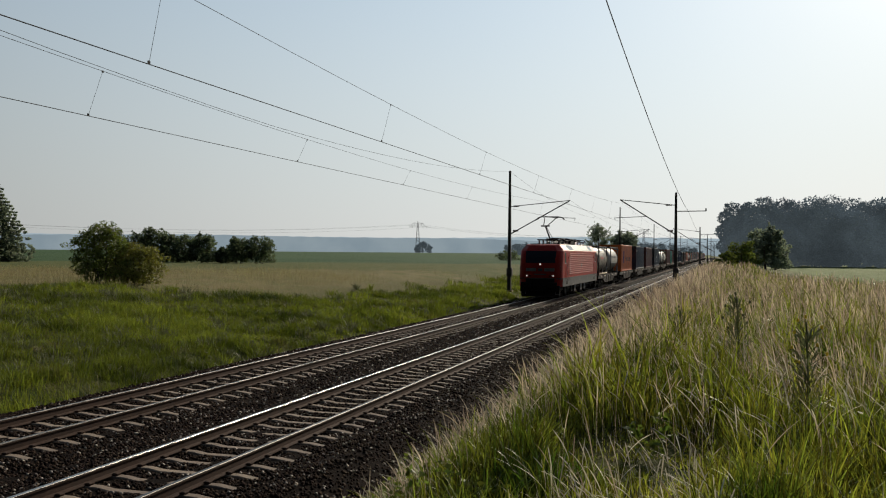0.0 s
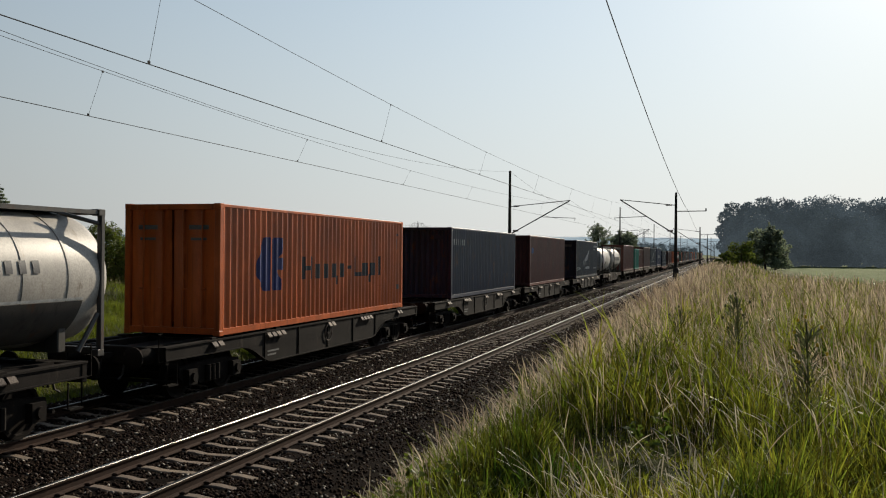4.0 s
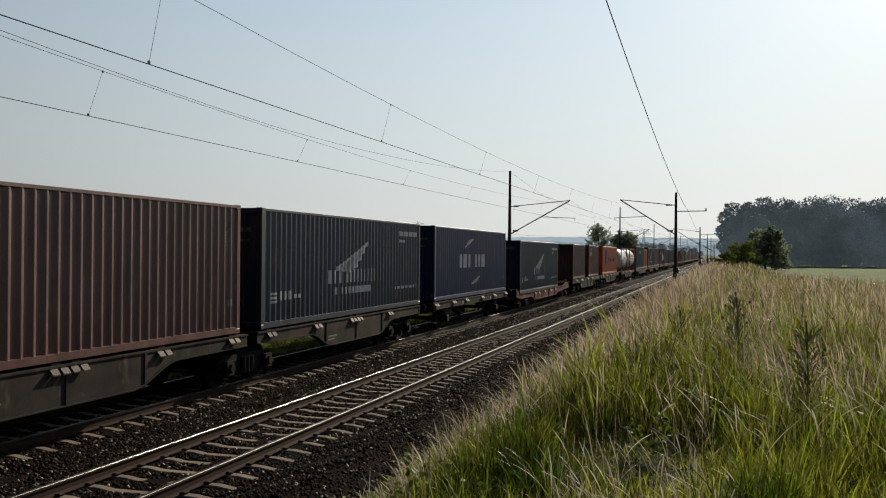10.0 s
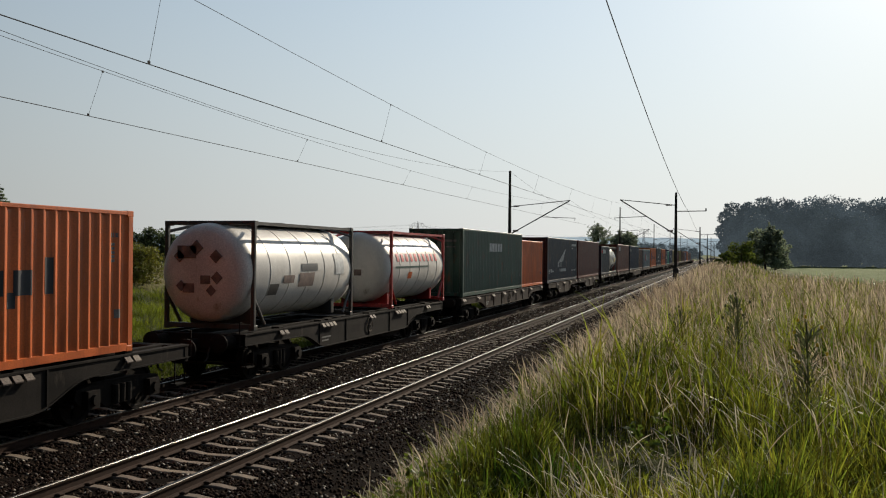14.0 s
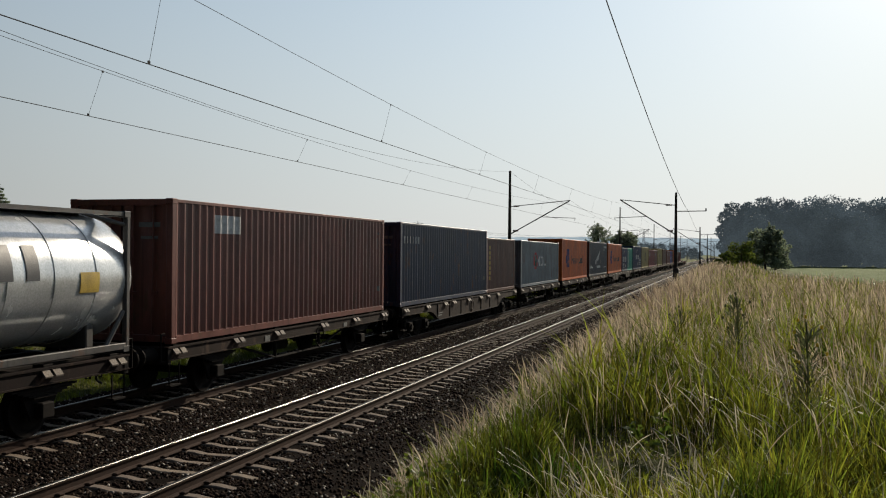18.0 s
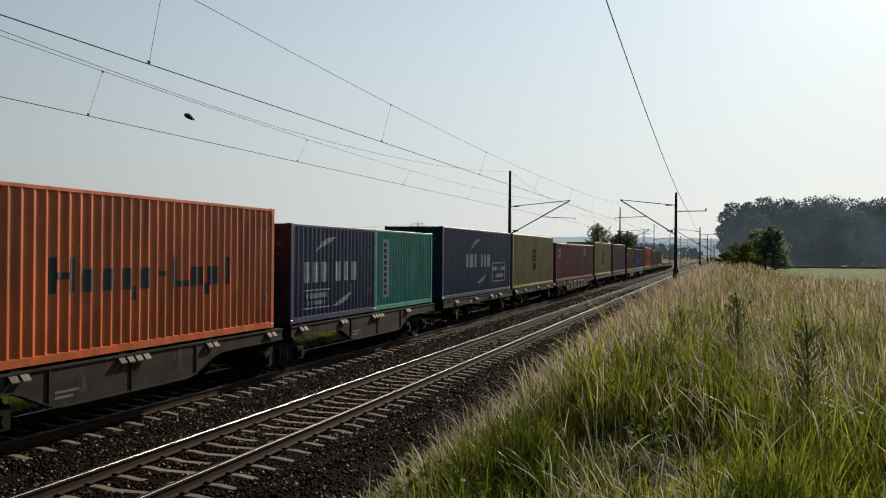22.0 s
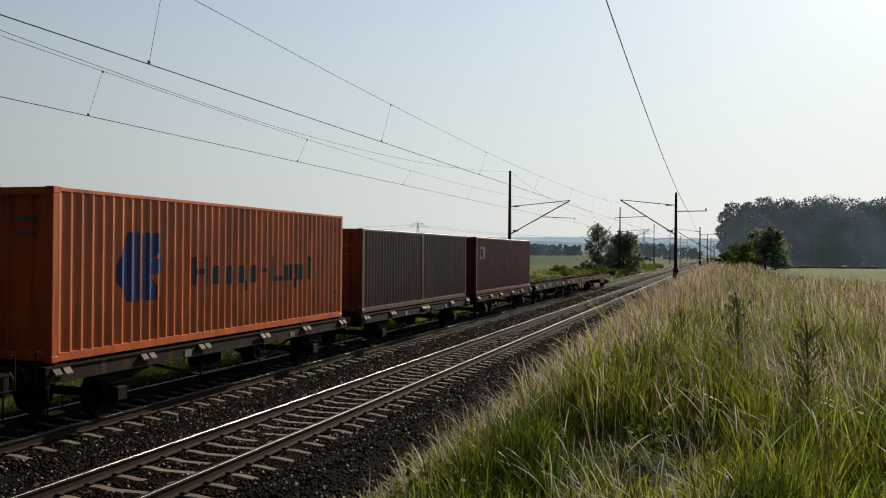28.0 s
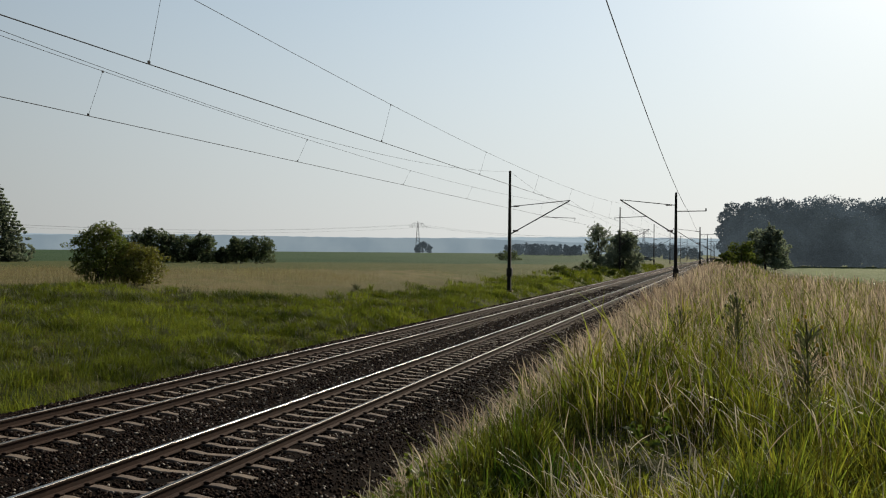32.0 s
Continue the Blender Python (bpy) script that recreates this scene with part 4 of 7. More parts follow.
def container(s, feet, tall, color, doors=False, marks="", lift=0.0):
    """A box container whose near end stands at s along the train."""
    L, H = (12.08 if feet == 40 else 6.02), (2.93 if tall else 2.61)
    d = container_meshes(L, H)
    c = s + L / 2
    words = {"arrows": ", with dark blue sign and lettering", "wing_sign": ", with white wing sign and lettering", "sweeps": ", white lettering and sweeps", "sweeps_framed": ", white lettering and framed sign",
             "round_sign": ", with round sign and white lettering", "stacked_sign": ", with a dark stacked sign", "two_dots": ", with red and white lettering", "flag_sign": ", white lettering and red flag",
             "col": ", with column of white lettering", "gold": ", with column of yellow lettering", "white_panel": ", with a white sign panel", "corner_letters": ", with small white lettering"}.get(marks, "")
    ob = thing("freight_container", "%s corrugated %s container%s" % (NAMES[color], "forty-foot" if feet == 40 else "twenty-foot", words), "container", "containers on the train", x=TRACK, z=BASE_Z + lift)
    W = 1.219
    flip = Matrix.Rotation(math.pi, 4, "Z")
    part("side_panel", d["side"], color, ob, at=(W - 0.003, 0, 0))
    part("side_panel", d["side"], color, ob, at=flip @ Matrix.Translation((W - 0.003, 0, 0)))
    q = Matrix.Rotation(-math.pi / 2, 4, "Z")     # outward to the near end
    far_end = Matrix.Translation((0, L / 2 - 0.06, 0)) @ Matrix.Rotation(math.pi / 2, 4, "Z")
    near_end = Matrix.Translation((0, -L / 2 + 0.06, 0)) @ q
    if doors:
        part("end_panel", d["end"], color, ob, at=far_end)
        for i in (0, 1):
            dr = part("door", d["door"], color, ob, at=near_end @ (Matrix.Identity(4) if i else Matrix.Diagonal((1, -1, 1, 1))))
            for y in (0.27, 0.75):
                part("lock_rod", d["rod"], color, dr, at=(0.02, y, 0))
            part("label_plate", Geo().box(0.001, 0.004, 0.40, 0.9, H - 0.58, H - 0.48).box(0.001, 0.004, 0.45, 0.85, H - 0.82, H - 0.76), "faint", dr, "small faded writing")
    else:
        part("end_panel", d["end"], color, ob, at=near_end)
        part("end_panel", d["end"], color, ob, at=far_end)
        part("marking", Geo().box(-0.6 if marks == "wing_sign" else 0.25, 0.85, -L / 2 + 0.052, -L / 2 + 0.056, H - 0.50, H - 0.34), "faint" if marks == "wing_sign" else color, ob)
    part("roof", d["roof"], color, ob)
    part("floor_frame", d["floor"], "iron", ob)
    for m in (Matrix.Identity(4), flip):
        part("bottom_rail", d["low"], color, ob, at=m @ Matrix.Translation((W, 0, 0)))
        part("top_rail", d["top"], color, ob, at=m @ Matrix.Translation((W, 0, 0)))
        part("header", d["head"], color, ob, at=m @ Matrix.Translation((0, L / 2 - 0.004, 0)))
        part("end_sill", d["sill"], color, ob, at=m @ Matrix.Translation((0, L / 2 - 0.004, 0)))
        for sy in (1, -1):
            k = m @ Matrix.Translation((W, sy * L / 2, 0)) @ Matrix.Diagonal((1, sy, 1, 1))
            part("corner_post", d["post"], color, ob, at=k)
            part("corner_casting", d["cast"], color, ob, at=k)
            part("corner_casting", d["cast"], color, ob, at=k @ Matrix.Translation((0, 0, H - 0.118)))
    if marks == "arrows":
        marking(ob, L, "deepblue", [(1.72, 2.38, lambda y: 0.92 + 1.15 * max(0.0, 2.06 - y), lambda y: 2.22 - 1.9 * max(0.0, 2.06 - y)),
                                    (2.46, 2.74, lambda y: 0.92 + 0.5 * max(0.0, 2.6 - y), lambda y: 2.22 - 0.6 * max(0.0, 2.6 - y)), (2.74, 3.12, 1.42, 1.72),
                                    (2.74, 3.1, lambda y: 1.72 + 0.9 * max(0.0, y - 2.86), 2.22), (2.74, 2.96, 0.92, lambda y: 1.42 - 1.2 * max(0.0, y - 2.76))], "dark blue sign")
        marking(ob, L, "black", [(4.2, 4.35, 1.15, 1.75), (4.35, 4.7, 1.38, 1.5), (4.7, 4.85, 1.15, 1.75)] + bars(5.0, 7.2, 1.15, 1.55, 4) + [(6.4, 6.55, 0.95, 1.2), (7.25, 7.5, 1.38, 1.48), (7.75, 7.9, 1.15, 1.75), (7.9, 8.3, 1.15, 1.27)] + bars(8.45, 9.7, 1.15, 1.55, 2) + [(9.75, 9.95, 1.15, 1.75), (8.95, 9.1, 0.95, 1.2)], "dark lettering bars")
    if marks == "wing_sign":
        w = []
        for k in range(4):
            a, b = 4.55 + 0.25 * k, 6.95 - 0.25 * k
            z0, z1 = 1.36 - 0.02 * k, 2.12 - 0.21 * k
            w.append((a, b, (lambda y, a=a, b=b, z0=z0, z1=z1: z0 + (z1 - z0) * ((y - a) / (b - a)) ** 1.3 - 0.03), (lambda y, a=a, b=b, z0=z0, z1=z1: z0 + (z1 - z0) * ((y - a) / (b - a)) ** 1.1 + 0.09)))
        marking(ob, L, "letter", w, "white wing")
        marking(ob, L, "letter", bars(4.0, 5.05, 0.98, 1.36, 3, 0.45) + bars(5.3, 7.75, 0.98, 1.36, 9, 0.5) + bars(4.45, 4.7, 0.66, 0.86, 1, 0.4) + bars(4.9, 7.3, 0.66, 0.86, 9, 0.5), "white lettering bars")
        marking(ob, L, "letter", column(0.5, 0.9, 0.6, 0.9, 3, 0.4) + bars(1.0, 1.75, 0.66, 0.88, 3) + bars(1.8, 2.2, 0.68, 0.78, 3) + bars(9.5, 11.5, 0.64, 0.73, 12) + bars(9.9, 11.7, 2.44, 2.60, 10, 0.15) + bars(9.9, 10.5, 2.22, 2.31, 4, 0.15), "white lettering bars")
    if marks in ("sweeps", "sweeps_framed") and feet == 40:
        marking(ob, L, "letter", bars(3.6, 5.6, 1.25, 1.82, 3) + bars(6.05, 8.0, 1.25, 1.82, 3), "white lettering bars")
        marking(ob, L, "letter", arc(4.46, 5.8, 1.95, 2.5, True) + arc(5.5, 7.1, 0.5, 1.05, False), "white sweeps")
        if marks == "sweeps_framed":
            marking(ob, L, "letter", [(8.25, 11.05, 1.38, 1.43), (8.25, 11.05, 0.5, 0.55), (8.25, 8.30, 0.55, 1.38), (11.0, 11.05, 0.55, 1.38)] + bars(8.5, 9.3, 1.04, 1.22, 3) + bars(9.5, 10.9, 1.04, 1.22, 6) + bars(8.6, 10.6, 0.7, 0.88, 8), "framed white lettering bars")
    if marks == "sweeps_framed" and feet == 20:
        marking(ob, L, "letter", bars(0.85, 2.5, 1.05, 1.6, 3) + bars(2.85, 4.7, 1.05, 1.6, 3) + bars(0.95, 2.4, 0.62, 0.76, 6) + bars(1.05, 2.3, 0.44, 0.55, 6) + [(0.83, 2.55, 0.82, 0.86), (0.83, 2.55, 0.34, 0.38)], "white lettering bars")
        marking(ob, L, "letter", arc(1.57, 2.85, 1.75, 2.3, True) + arc(2.8, 4.15, 0.34, 0.9, False), "white sweeps")
    if marks == "round_sign":
        marking(ob, L, "redmark", disc(3.68, 4.78, 0.95, 1.95), "red round sign")
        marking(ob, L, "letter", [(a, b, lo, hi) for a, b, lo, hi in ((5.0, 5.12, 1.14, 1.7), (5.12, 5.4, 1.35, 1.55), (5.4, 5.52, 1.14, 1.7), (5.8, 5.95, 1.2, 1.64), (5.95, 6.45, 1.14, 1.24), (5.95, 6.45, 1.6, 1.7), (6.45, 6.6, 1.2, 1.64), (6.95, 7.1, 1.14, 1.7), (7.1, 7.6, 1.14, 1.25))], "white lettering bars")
        marking(ob, L, "grey", disc(3.82, 4.64, 1.07, 1.83), "grey round field", 0.003)
        marking(ob, L, "green", disc(3.95, 4.5, 1.1, 1.5) + [(4.1, 4.4, 1.4, 1.75)], "dark green shape", 0.006)
    if marks == "stacked_sign":
        marking(ob, L, "black", bars(5.35, 6.5, 1.45, 2.1, 3, 0.3) + [(5.3, 6.55, 1.42, 1.5), (5.35, 6.4, 1.95, 2.12)] + disc(5.42, 5.85, 0.9, 1.36) + disc(5.95, 6.4, 0.9, 1.36), "dark stacked sign")
    if marks == "two_dots":
        marking(ob, L, "redmark", disc(0.36, 0.8, 1.95, 2.28) + disc(0.78, 1.22, 1.95, 2.28), "red sign")
        marking(ob, L, "letter", bars(1.3, 3.4, 1.95, 2.3, 5, 0.2), "white lettering bars")
    if marks == "flag_sign":
        marking(ob, L, "letter", [(1.9, 2.35, lambda y: 0.8, lambda y: 0.95 + 1.1 * (y - 1.9)), (2.55, 2.7, 0.8, 1.48), (2.7, 3.0, 1.1, 1.48), (3.15, 3.3, 0.8, 1.48), (3.3, 3.72, 0.8, 0.95)], "white lettering bars")
        marking(ob, L, "redmark", [(1.9, 3.85, lambda y: 1.68 + 0.07 * (y - 1.9), lambda y: 1.94 - 0.02 * (y - 1.9))], "red flag")
    if marks == "col":
        marking(ob, L, "letter", [(0.80, 1.28, 0.42, 2.3)], "white sign panel")
        marking(ob, L, "green", column(0.90, 1.18, 0.5, 2.25, 9), "column of dark lettering bars", 0.003)
    if marks == "gold":
        marking(ob, L, "yellow", column(0.55, 0.85, 0.6, 2.3, 7), "column of yellow lettering bars")
    if marks == "white_panel":
        marking(ob, L, "letter", [(1.66, 2.76, 2.26, 2.66)], "white sign panel")
    if marks == "corner_panel_sign":
        marking(ob, L, "letter", [(0.72, 1.9, 1.74, 2.02)], "white sign panel")
        marking(ob, L, "bluemark", [(0.72, 1.2, 2.02, 2.36)], "blue sign")
        marking(ob, L, "yellow" if color in ("brown", "darkbrown") else "bluemark", [(1.2, 1.9, lambda y: 2.02 + 0.3 * (y - 1.2), 2.36)], "yellow corner")
        marking(ob, L, "deepblue", bars(0.78, 1.84, 1.78, 1.97, 6, 0.4), "dark lettering bars")
    if marks == "corner_letters":
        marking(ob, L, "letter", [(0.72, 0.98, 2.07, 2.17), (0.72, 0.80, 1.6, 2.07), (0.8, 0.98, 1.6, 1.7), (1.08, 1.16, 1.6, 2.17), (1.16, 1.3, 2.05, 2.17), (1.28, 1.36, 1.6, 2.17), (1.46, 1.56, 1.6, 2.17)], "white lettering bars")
    if marks == "spot":
        marking(ob, L, "bluemark", disc(0.6, 1.05, 1.85, 2.25), "blue spot")
    if marks == "line":
        marking(ob, L, "letter", bars(0.4, 2.2, 2.2, 2.45, 6), "white lettering bars")
    if marks == "mid":
        marking(ob, L, "letter", bars(4.85, 7.6, 1.95, 2.35, 5), "white lettering bars")
    # small plate of bars near the far top corner
    if marks != "wing_sign":
        marking(ob, L, "faint", bars(L - 0.62, L - 0.42, H - 0.5, H - 0.42, 3) + column(L - 0.6, L - 0.5, H - 0.95, H - 0.58, 5), "small white writing")
    marking(ob, L, "yellow" if marks == "gold2" else "faint", [(L - 0.50, L - 0.36, 0.64, 0.80)], "small plate")
    TRAIN.append((ob, c))
    return ob


def tank_container(s, tank, frame_mat, label, length=6.05, patches=()):
    L, H, W = length, 2.6, 1.219
    ob = thing("tank_container", label, "tank container", "containers on the train", x=TRACK, z=BASE_Z)
    r, zc_ = 1.19, 1.37
    e = -L / 2 - 0.40     # the domed ends stand out beyond the frame
    prof = [(e, 0.0), (e + 0.005, 0.35), (e + 0.03, 0.68), (e + 0.09, 0.95), (e + 0.18, 1.09), (e + 0.30, 1.165), (e + 0.46, r)]
    full = prof + [(-a, b) for a, b in prof[::-1]]
    body = part("tank", Geo().lathe(full, 48, "y", (0, 0, zc_)), tank, ob)
    for k in range(5):
        y = -L / 2 + 0.9 + (L - 1.8) * k / 4
        part("band", Geo().lathe([(-0.025, r - 0.01), (-0.025, r + 0.012), (0.025, r + 0.012), (0.025, r - 0.01)], 48, "y", (0, y, zc_)), tank, body)
    part("manhole", Geo().lathe([(0, 0.27), (0.1, 0.27), (0.12, 0.22), (0.12, 0)], 16, "z", (0, 0.4, zc_ + r - 0.02)), frame_mat, body)
    part("walkway", Geo().box(0.15, 0.62, -L / 2 + 0.2, L / 2 - 0.2, H - 0.06, H - 0.03), frame_mat, ob, "grated steel walkway")
    for sy in (-1, 1):
        y = sy * L / 2
        a, b = sorted((y, y - sy * 0.1))
        g = Geo()
        for sx in (-1, 1):
            g.box(*sorted((sx * W, sx * (W - 0.1))), a, b, 0.0, H)
        g.box(-W + 0.1, W - 0.1, a, b, 0.03, 0.15).box(-W + 0.1, W - 0.1, a, b, H - 0.1, H)
        fr = part("end_frame", g, frame_mat, ob, bevel=0.012)
        for sx in (-1, 1):
            part("brace", Geo().tube((sx * (W - 0.07), y - sy * 0.1, 0.75), (sx * (W - 0.07), y - sy * 0.62, 0.12), 0.045, 6), frame_mat, fr)
            part("brace", Geo().tube((sx * (W - 0.07), y - sy * 0.1, H - 0.25), (sx * (W - 0.4), y - sy * 0.75, H - 0.08), 0.04, 6), frame_mat, fr)
            for z in (0, H - 0.118):
                part("corner_casting", Geo().box(*sorted((sx * (W + 0.003), sx * (W - 0.16))), *sorted((y + sy * 0.003, y - sy * 0.178)), z, z + 0.118), frame_mat, fr, bevel=0.01)
        part("saddle", Geo().box(-0.85, 0.85, *sorted((y - sy * 0.55, y - sy * 0.75)), 0.1, 0.55), frame_mat, ob, bevel=0.02)
    for sx in (-1, 1):
        if "stained" in label or "steel" in label:
            part("bottom_rail", Geo().box(*sorted((sx * W, sx * (W - 0.1))), -L / 2 + 0.1, L / 2 - 0.1, 0.05, 0.17), "beige" if "stained" in label else frame_mat, ob, bevel=0.01)
        part("top_rail", Geo().box(*sorted((sx * (W - 0.02), sx * (W - 0.10))), -L / 2 + 0.13, L / 2 - 0.13, H - 0.09, H - 0.02), frame_mat, ob)
    lad = Geo()
    for sx in (0.55, 0.95):
        lad.tube((sx, -L / 2 - 0.44, 0.1), (sx, -L / 2 - 0.44, H), 0.016, 5)
    for i in range(9):
        lad.tube((0.55, -L / 2 - 0.44, 0.3 + 0.26 * i), (0.95, -L / 2 - 0.44, 0.3 + 0.26 * i), 0.012, 5)
    if "cream" in label or "dented" in label:
        part("ladder", lad, "faint", ob)

    def on_tank(y0, y1, a0, a1, mat, lab):
        g = Geo()
        n = 8
        R = r + 0.014
        v = [(R * math.cos(a0 + (a1 - a0) * i / n), y, zc_ + R * math.sin(a0 + (a1 - a0) * i / n)) for i in range(n + 1) for y in (y0 - L / 2, y1 - L / 2)]
        v += [(x * 0.998, y, z) for x, y, z in v]
        m = 2 * n + 2
        g.add(v, [(2 * i, 2 * i + 1, 2 * i + 3, 2 * i + 2) for i in range(n)] + [(m + 2 * i, m + 2 * i + 2, m + 2 * i + 3, m + 2 * i + 1) for i in range(n)])
        part("marking", g, mat, body, lab)

    for y0, y1, a0, a1, n, mat in patches:
        w = (y1 - y0) / n
        for i in range(n):
            on_tank(y0 + i * w, y0 + (i + (0.5 if n > 1 else 1)) * w, a0, a1, mat, "lettering bar" if n > 1 else "coloured patch on the tank")
    # panels on the domed end
    for x, z, w, h, mat in ((-0.35, 1.85, 0.5, 0.3, "deepblue" if "cream" in label else "worn_plate"), (0.15, 1.2, 0.26, 0.2, "black" if "cream" in label else "worn_plate"), (-0.3, 1.0, 0.3, 0.22, "worn_plate")):
        part("label_plate", Geo().box(x - w / 2, x + w / 2, -L / 2 - 0.405, -L / 2 - 0.28, z - h / 2, z + h / 2), mat, body, "sign plate on the tank end")
    if "plates" in label:
        for x, z, w in ((-0.55, 1.75, 0.3), (-0.1, 1.95, 0.36), (0.42, 1.75, 0.32), (0.45, 1.25, 0.3), (-0.5, 1.05, 0.26), (0.3, 0.95, 0.26)):
            g = Geo().add([(x, -L / 2 - 0.405, z - w / 2), (x + w / 2, -L / 2 - 0.405, z), (x, -L / 2 - 0.405, z + w / 2), (x - w / 2, -L / 2 - 0.405, z),
                           (x, -L / 2 - 0.3, z - w / 2), (x + w / 2, -L / 2 - 0.3, z), (x, -L / 2 - 0.3, z + w / 2), (x - w / 2, -L / 2 - 0.3, z)],
                          [(0, 1, 2, 3), (7, 6, 5, 4), (0, 4, 5, 1), (1, 5, 6, 2), (2, 6, 7, 3), (3, 7, 4, 0)])
            part("hazard_plate", g, "worn_plate", body, "brown diamond plate")
    TRAIN.append((ob, s + L / 2))
    return ob


# ---------------- wagons ----------------
WHEELS = {}            # wheelsets by the kind of axle: (place in the part, radius, list)


def wheelset(kind, parent, at, radius):
    if ("wheelset", radius) not in CACHE:
        g = Geo()
        g.tube((-1.0, 0, 0), (1.0, 0, 0), 0.08, 10)
        for sx in (-1, 1):
            prof = [(-0.065, 0.0), (-0.065, 0.14), (-0.02, 0.16), (-0.02, radius - 0.09), (-0.065, radius - 0.07), (-0.065, radius), (0.055, radius + 0.004), (0.06, radius + 0.03), (0.085, radius + 0.028), (0.085, 0.16), (0.085, 0)]
            g.lathe([(-sx * a * 1.0, b) for a, b in prof], 28, "x", (sx * 0.755, 0, 0))
            g.box(sx * 0.755 - 0.03 + sx * 0.03, sx * 0.755 + 0.03 + sx * 0.03, -0.03, 0.03, 0.16, radius - 0.1)
        CACHE["wheelset", radius] = g.mesh("wheelset")
    w = part("wheelset", CACHE["wheelset", radius], "iron", parent, at=at)
    WHEELS.setdefault(kind, (at, radius, []))[2].append(w)


def bogie(parent, y, low=1.0):
    """A two-axle bogie with side frames, springs and axle boxes; low makes it flatter, with smaller wheels."""
    key = "bogie %.2f" % low
    if key not in CACHE:
        g = Geo()
        for sx in (-1, 1):
            x0, x1 = sorted((sx * 0.92, sx * 1.06))
            g.prism([(-1.25, 0.5), (-1.1, 0.36), (-0.55, 0.36), (-0.4, 0.26), (0.4, 0.26), (0.55, 0.36), (1.1, 0.36), (1.25, 0.5), (1.2, 0.66), (0.5, 0.72), (-0.5, 0.72), (-1.2, 0.66)], "x", x0, x1)
            for sy in (-0.9, 0.9):
                g.box(*sorted((sx * 1.06, sx * 1.2)), sy - 0.16, sy + 0.16, 0.3, 0.62)
                g.tube((sx * 1.18, sy, 0.46), (sx * 1.26, sy, 0.46), 0.1, 10)
            for k in (-0.18, 0.0, 0.18):
                g.tube((sx * 1.1, k, 0.3), (sx * 1.1, k, 0.64), 0.07, 8)
        g.box(-0.95, 0.95, -0.3, 0.3, 0.45, 0.78).box(-0.3, 0.3, -0.3, 0.3, 0.7, 0.9)
        g.tube((-1.1, -1.35, 0.4), (1.1, -1.35, 0.4), 0.04, 6).tube((-1.1, 1.35, 0.4), (1.1, 1.35, 0.4), 0.04, 6)
        g.v = [(a, b, c * low) for a, b, c in g.v]
        CACHE[key] = g.mesh("bogie", 0.0)
    b = part("bogie", CACHE[key], "iron", parent, "dirty black bogie", at=(0, y, 0))
    size = "" if low == 1.0 else " small"
    wheelset("front" + size, b, (0, -0.9, 0.46 * low), 0.46 * low)
    wheelset("rear" + size, b, (0, 0.9, 0.46 * low), 0.46 * low)


def shared(key, make, bevel=0.0):
    if key not in CACHE:
        CACHE[key] = make().mesh(key.split()[0], bevel)
    return CACHE[key]


def end_gear(ob, y, sy):
    """Buffers, hook, hoses and step at one wagon end; y is the plane of the head beam."""
    beam = part("head_beam", shared("head_beam", lambda: Geo().box(-1.25, 1.25, -0.14, 0.0, 0.82, 1.17), 0.015), "iron", ob, at=Matrix.Translation((0, y, 0)) @ Matrix.Diagonal((1, sy, 1, 1)))
    for sx in (-0.875, 0.875):
        part("buffer", shared("buffer", lambda: Geo().lathe([(0, 0.0), (0, 0.16), (0.2, 0.15), (0.34, 0.11), (0.34, 0.06), (0.5, 0.06), (0.5, 0.22), (0.54, 0.225), (0.56, 0.2), (0.57, 0)], 16, "y")), "iron", beam, "greasy steel buffer", at=(sx, 0, 1.0))
    part("coupling", shared("coupling", lambda: Geo().box(-0.05, 0.05, 0, 0.35, 0.95, 1.05).path([(0.0, 0.3, 1.0), (0.06, 0.42, 0.85), (0.05, 0.46, 0.6), (-0.05, 0.46, 0.6), (-0.06, 0.42, 0.85), (0, 0.3, 1.0)], 0.022, 6)), "iron", beam)
    for sx in (-0.4, 0.4):
        part("brake_hose", shared("brake_hose", lambda: Geo().path([(0, 0, 0.9), (0, 0.14, 0.82), (0, 0.2, 0.62), (0, 0.34, 0.55)], 0.022, 6)), "rubber", beam, at=(sx, 0, 0))
    part("step", shared("step", lambda: Geo().path([(1.22, -0.1, 0.85), (1.22, -0.1, 0.4), (1.22, -0.45, 0.4), (1.22, -0.45, 0.85)], 0.016, 5).box(1.1, 1.26, -0.45, -0.1, 0.38, 0.41)), "iron", beam)
    part("grab_rail", shared("grab_rail", lambda: Geo().path([(1.2, 0.0, 0.9), (1.2, 0.16, 0.9), (1.2, 0.16, 1.45), (1.2, 0.05, 1.45)], 0.014, 5)), "iron", beam)


def flaps(ob, ys, mat="flap"):
    """Pale hinged seats of the container spigots along both sills."""
    me = shared("spigot_flap", lambda: Geo().add([(0.0, -0.095, 0.0), (0.0, 0.095, 0.0), (0.10, 0.095, -0.12), (0.10, -0.095, -0.12), (0.0, -0.095, -0.04), (0.0, 0.095, -0.04), (0.09, 0.095, -0.15), (0.09, -0.095, -0.15)],
                                                 [(0, 1, 2, 3), (7, 6, 5, 4), (0, 3, 7, 4), (1, 5, 6, 2), (3, 2, 6, 7), (0, 4, 5, 1)]), 0.006)
    for y in ys:
        for sx in (1, -1):
            for e in (-0.125, 0.125):
                part("spigot_flap", me, mat, ob, "scuffed pale spigot seat", at=Matrix.Translation((sx * 1.235, y + e, 1.16)) @ Matrix.Diagonal((sx, 1, 1, 1)))


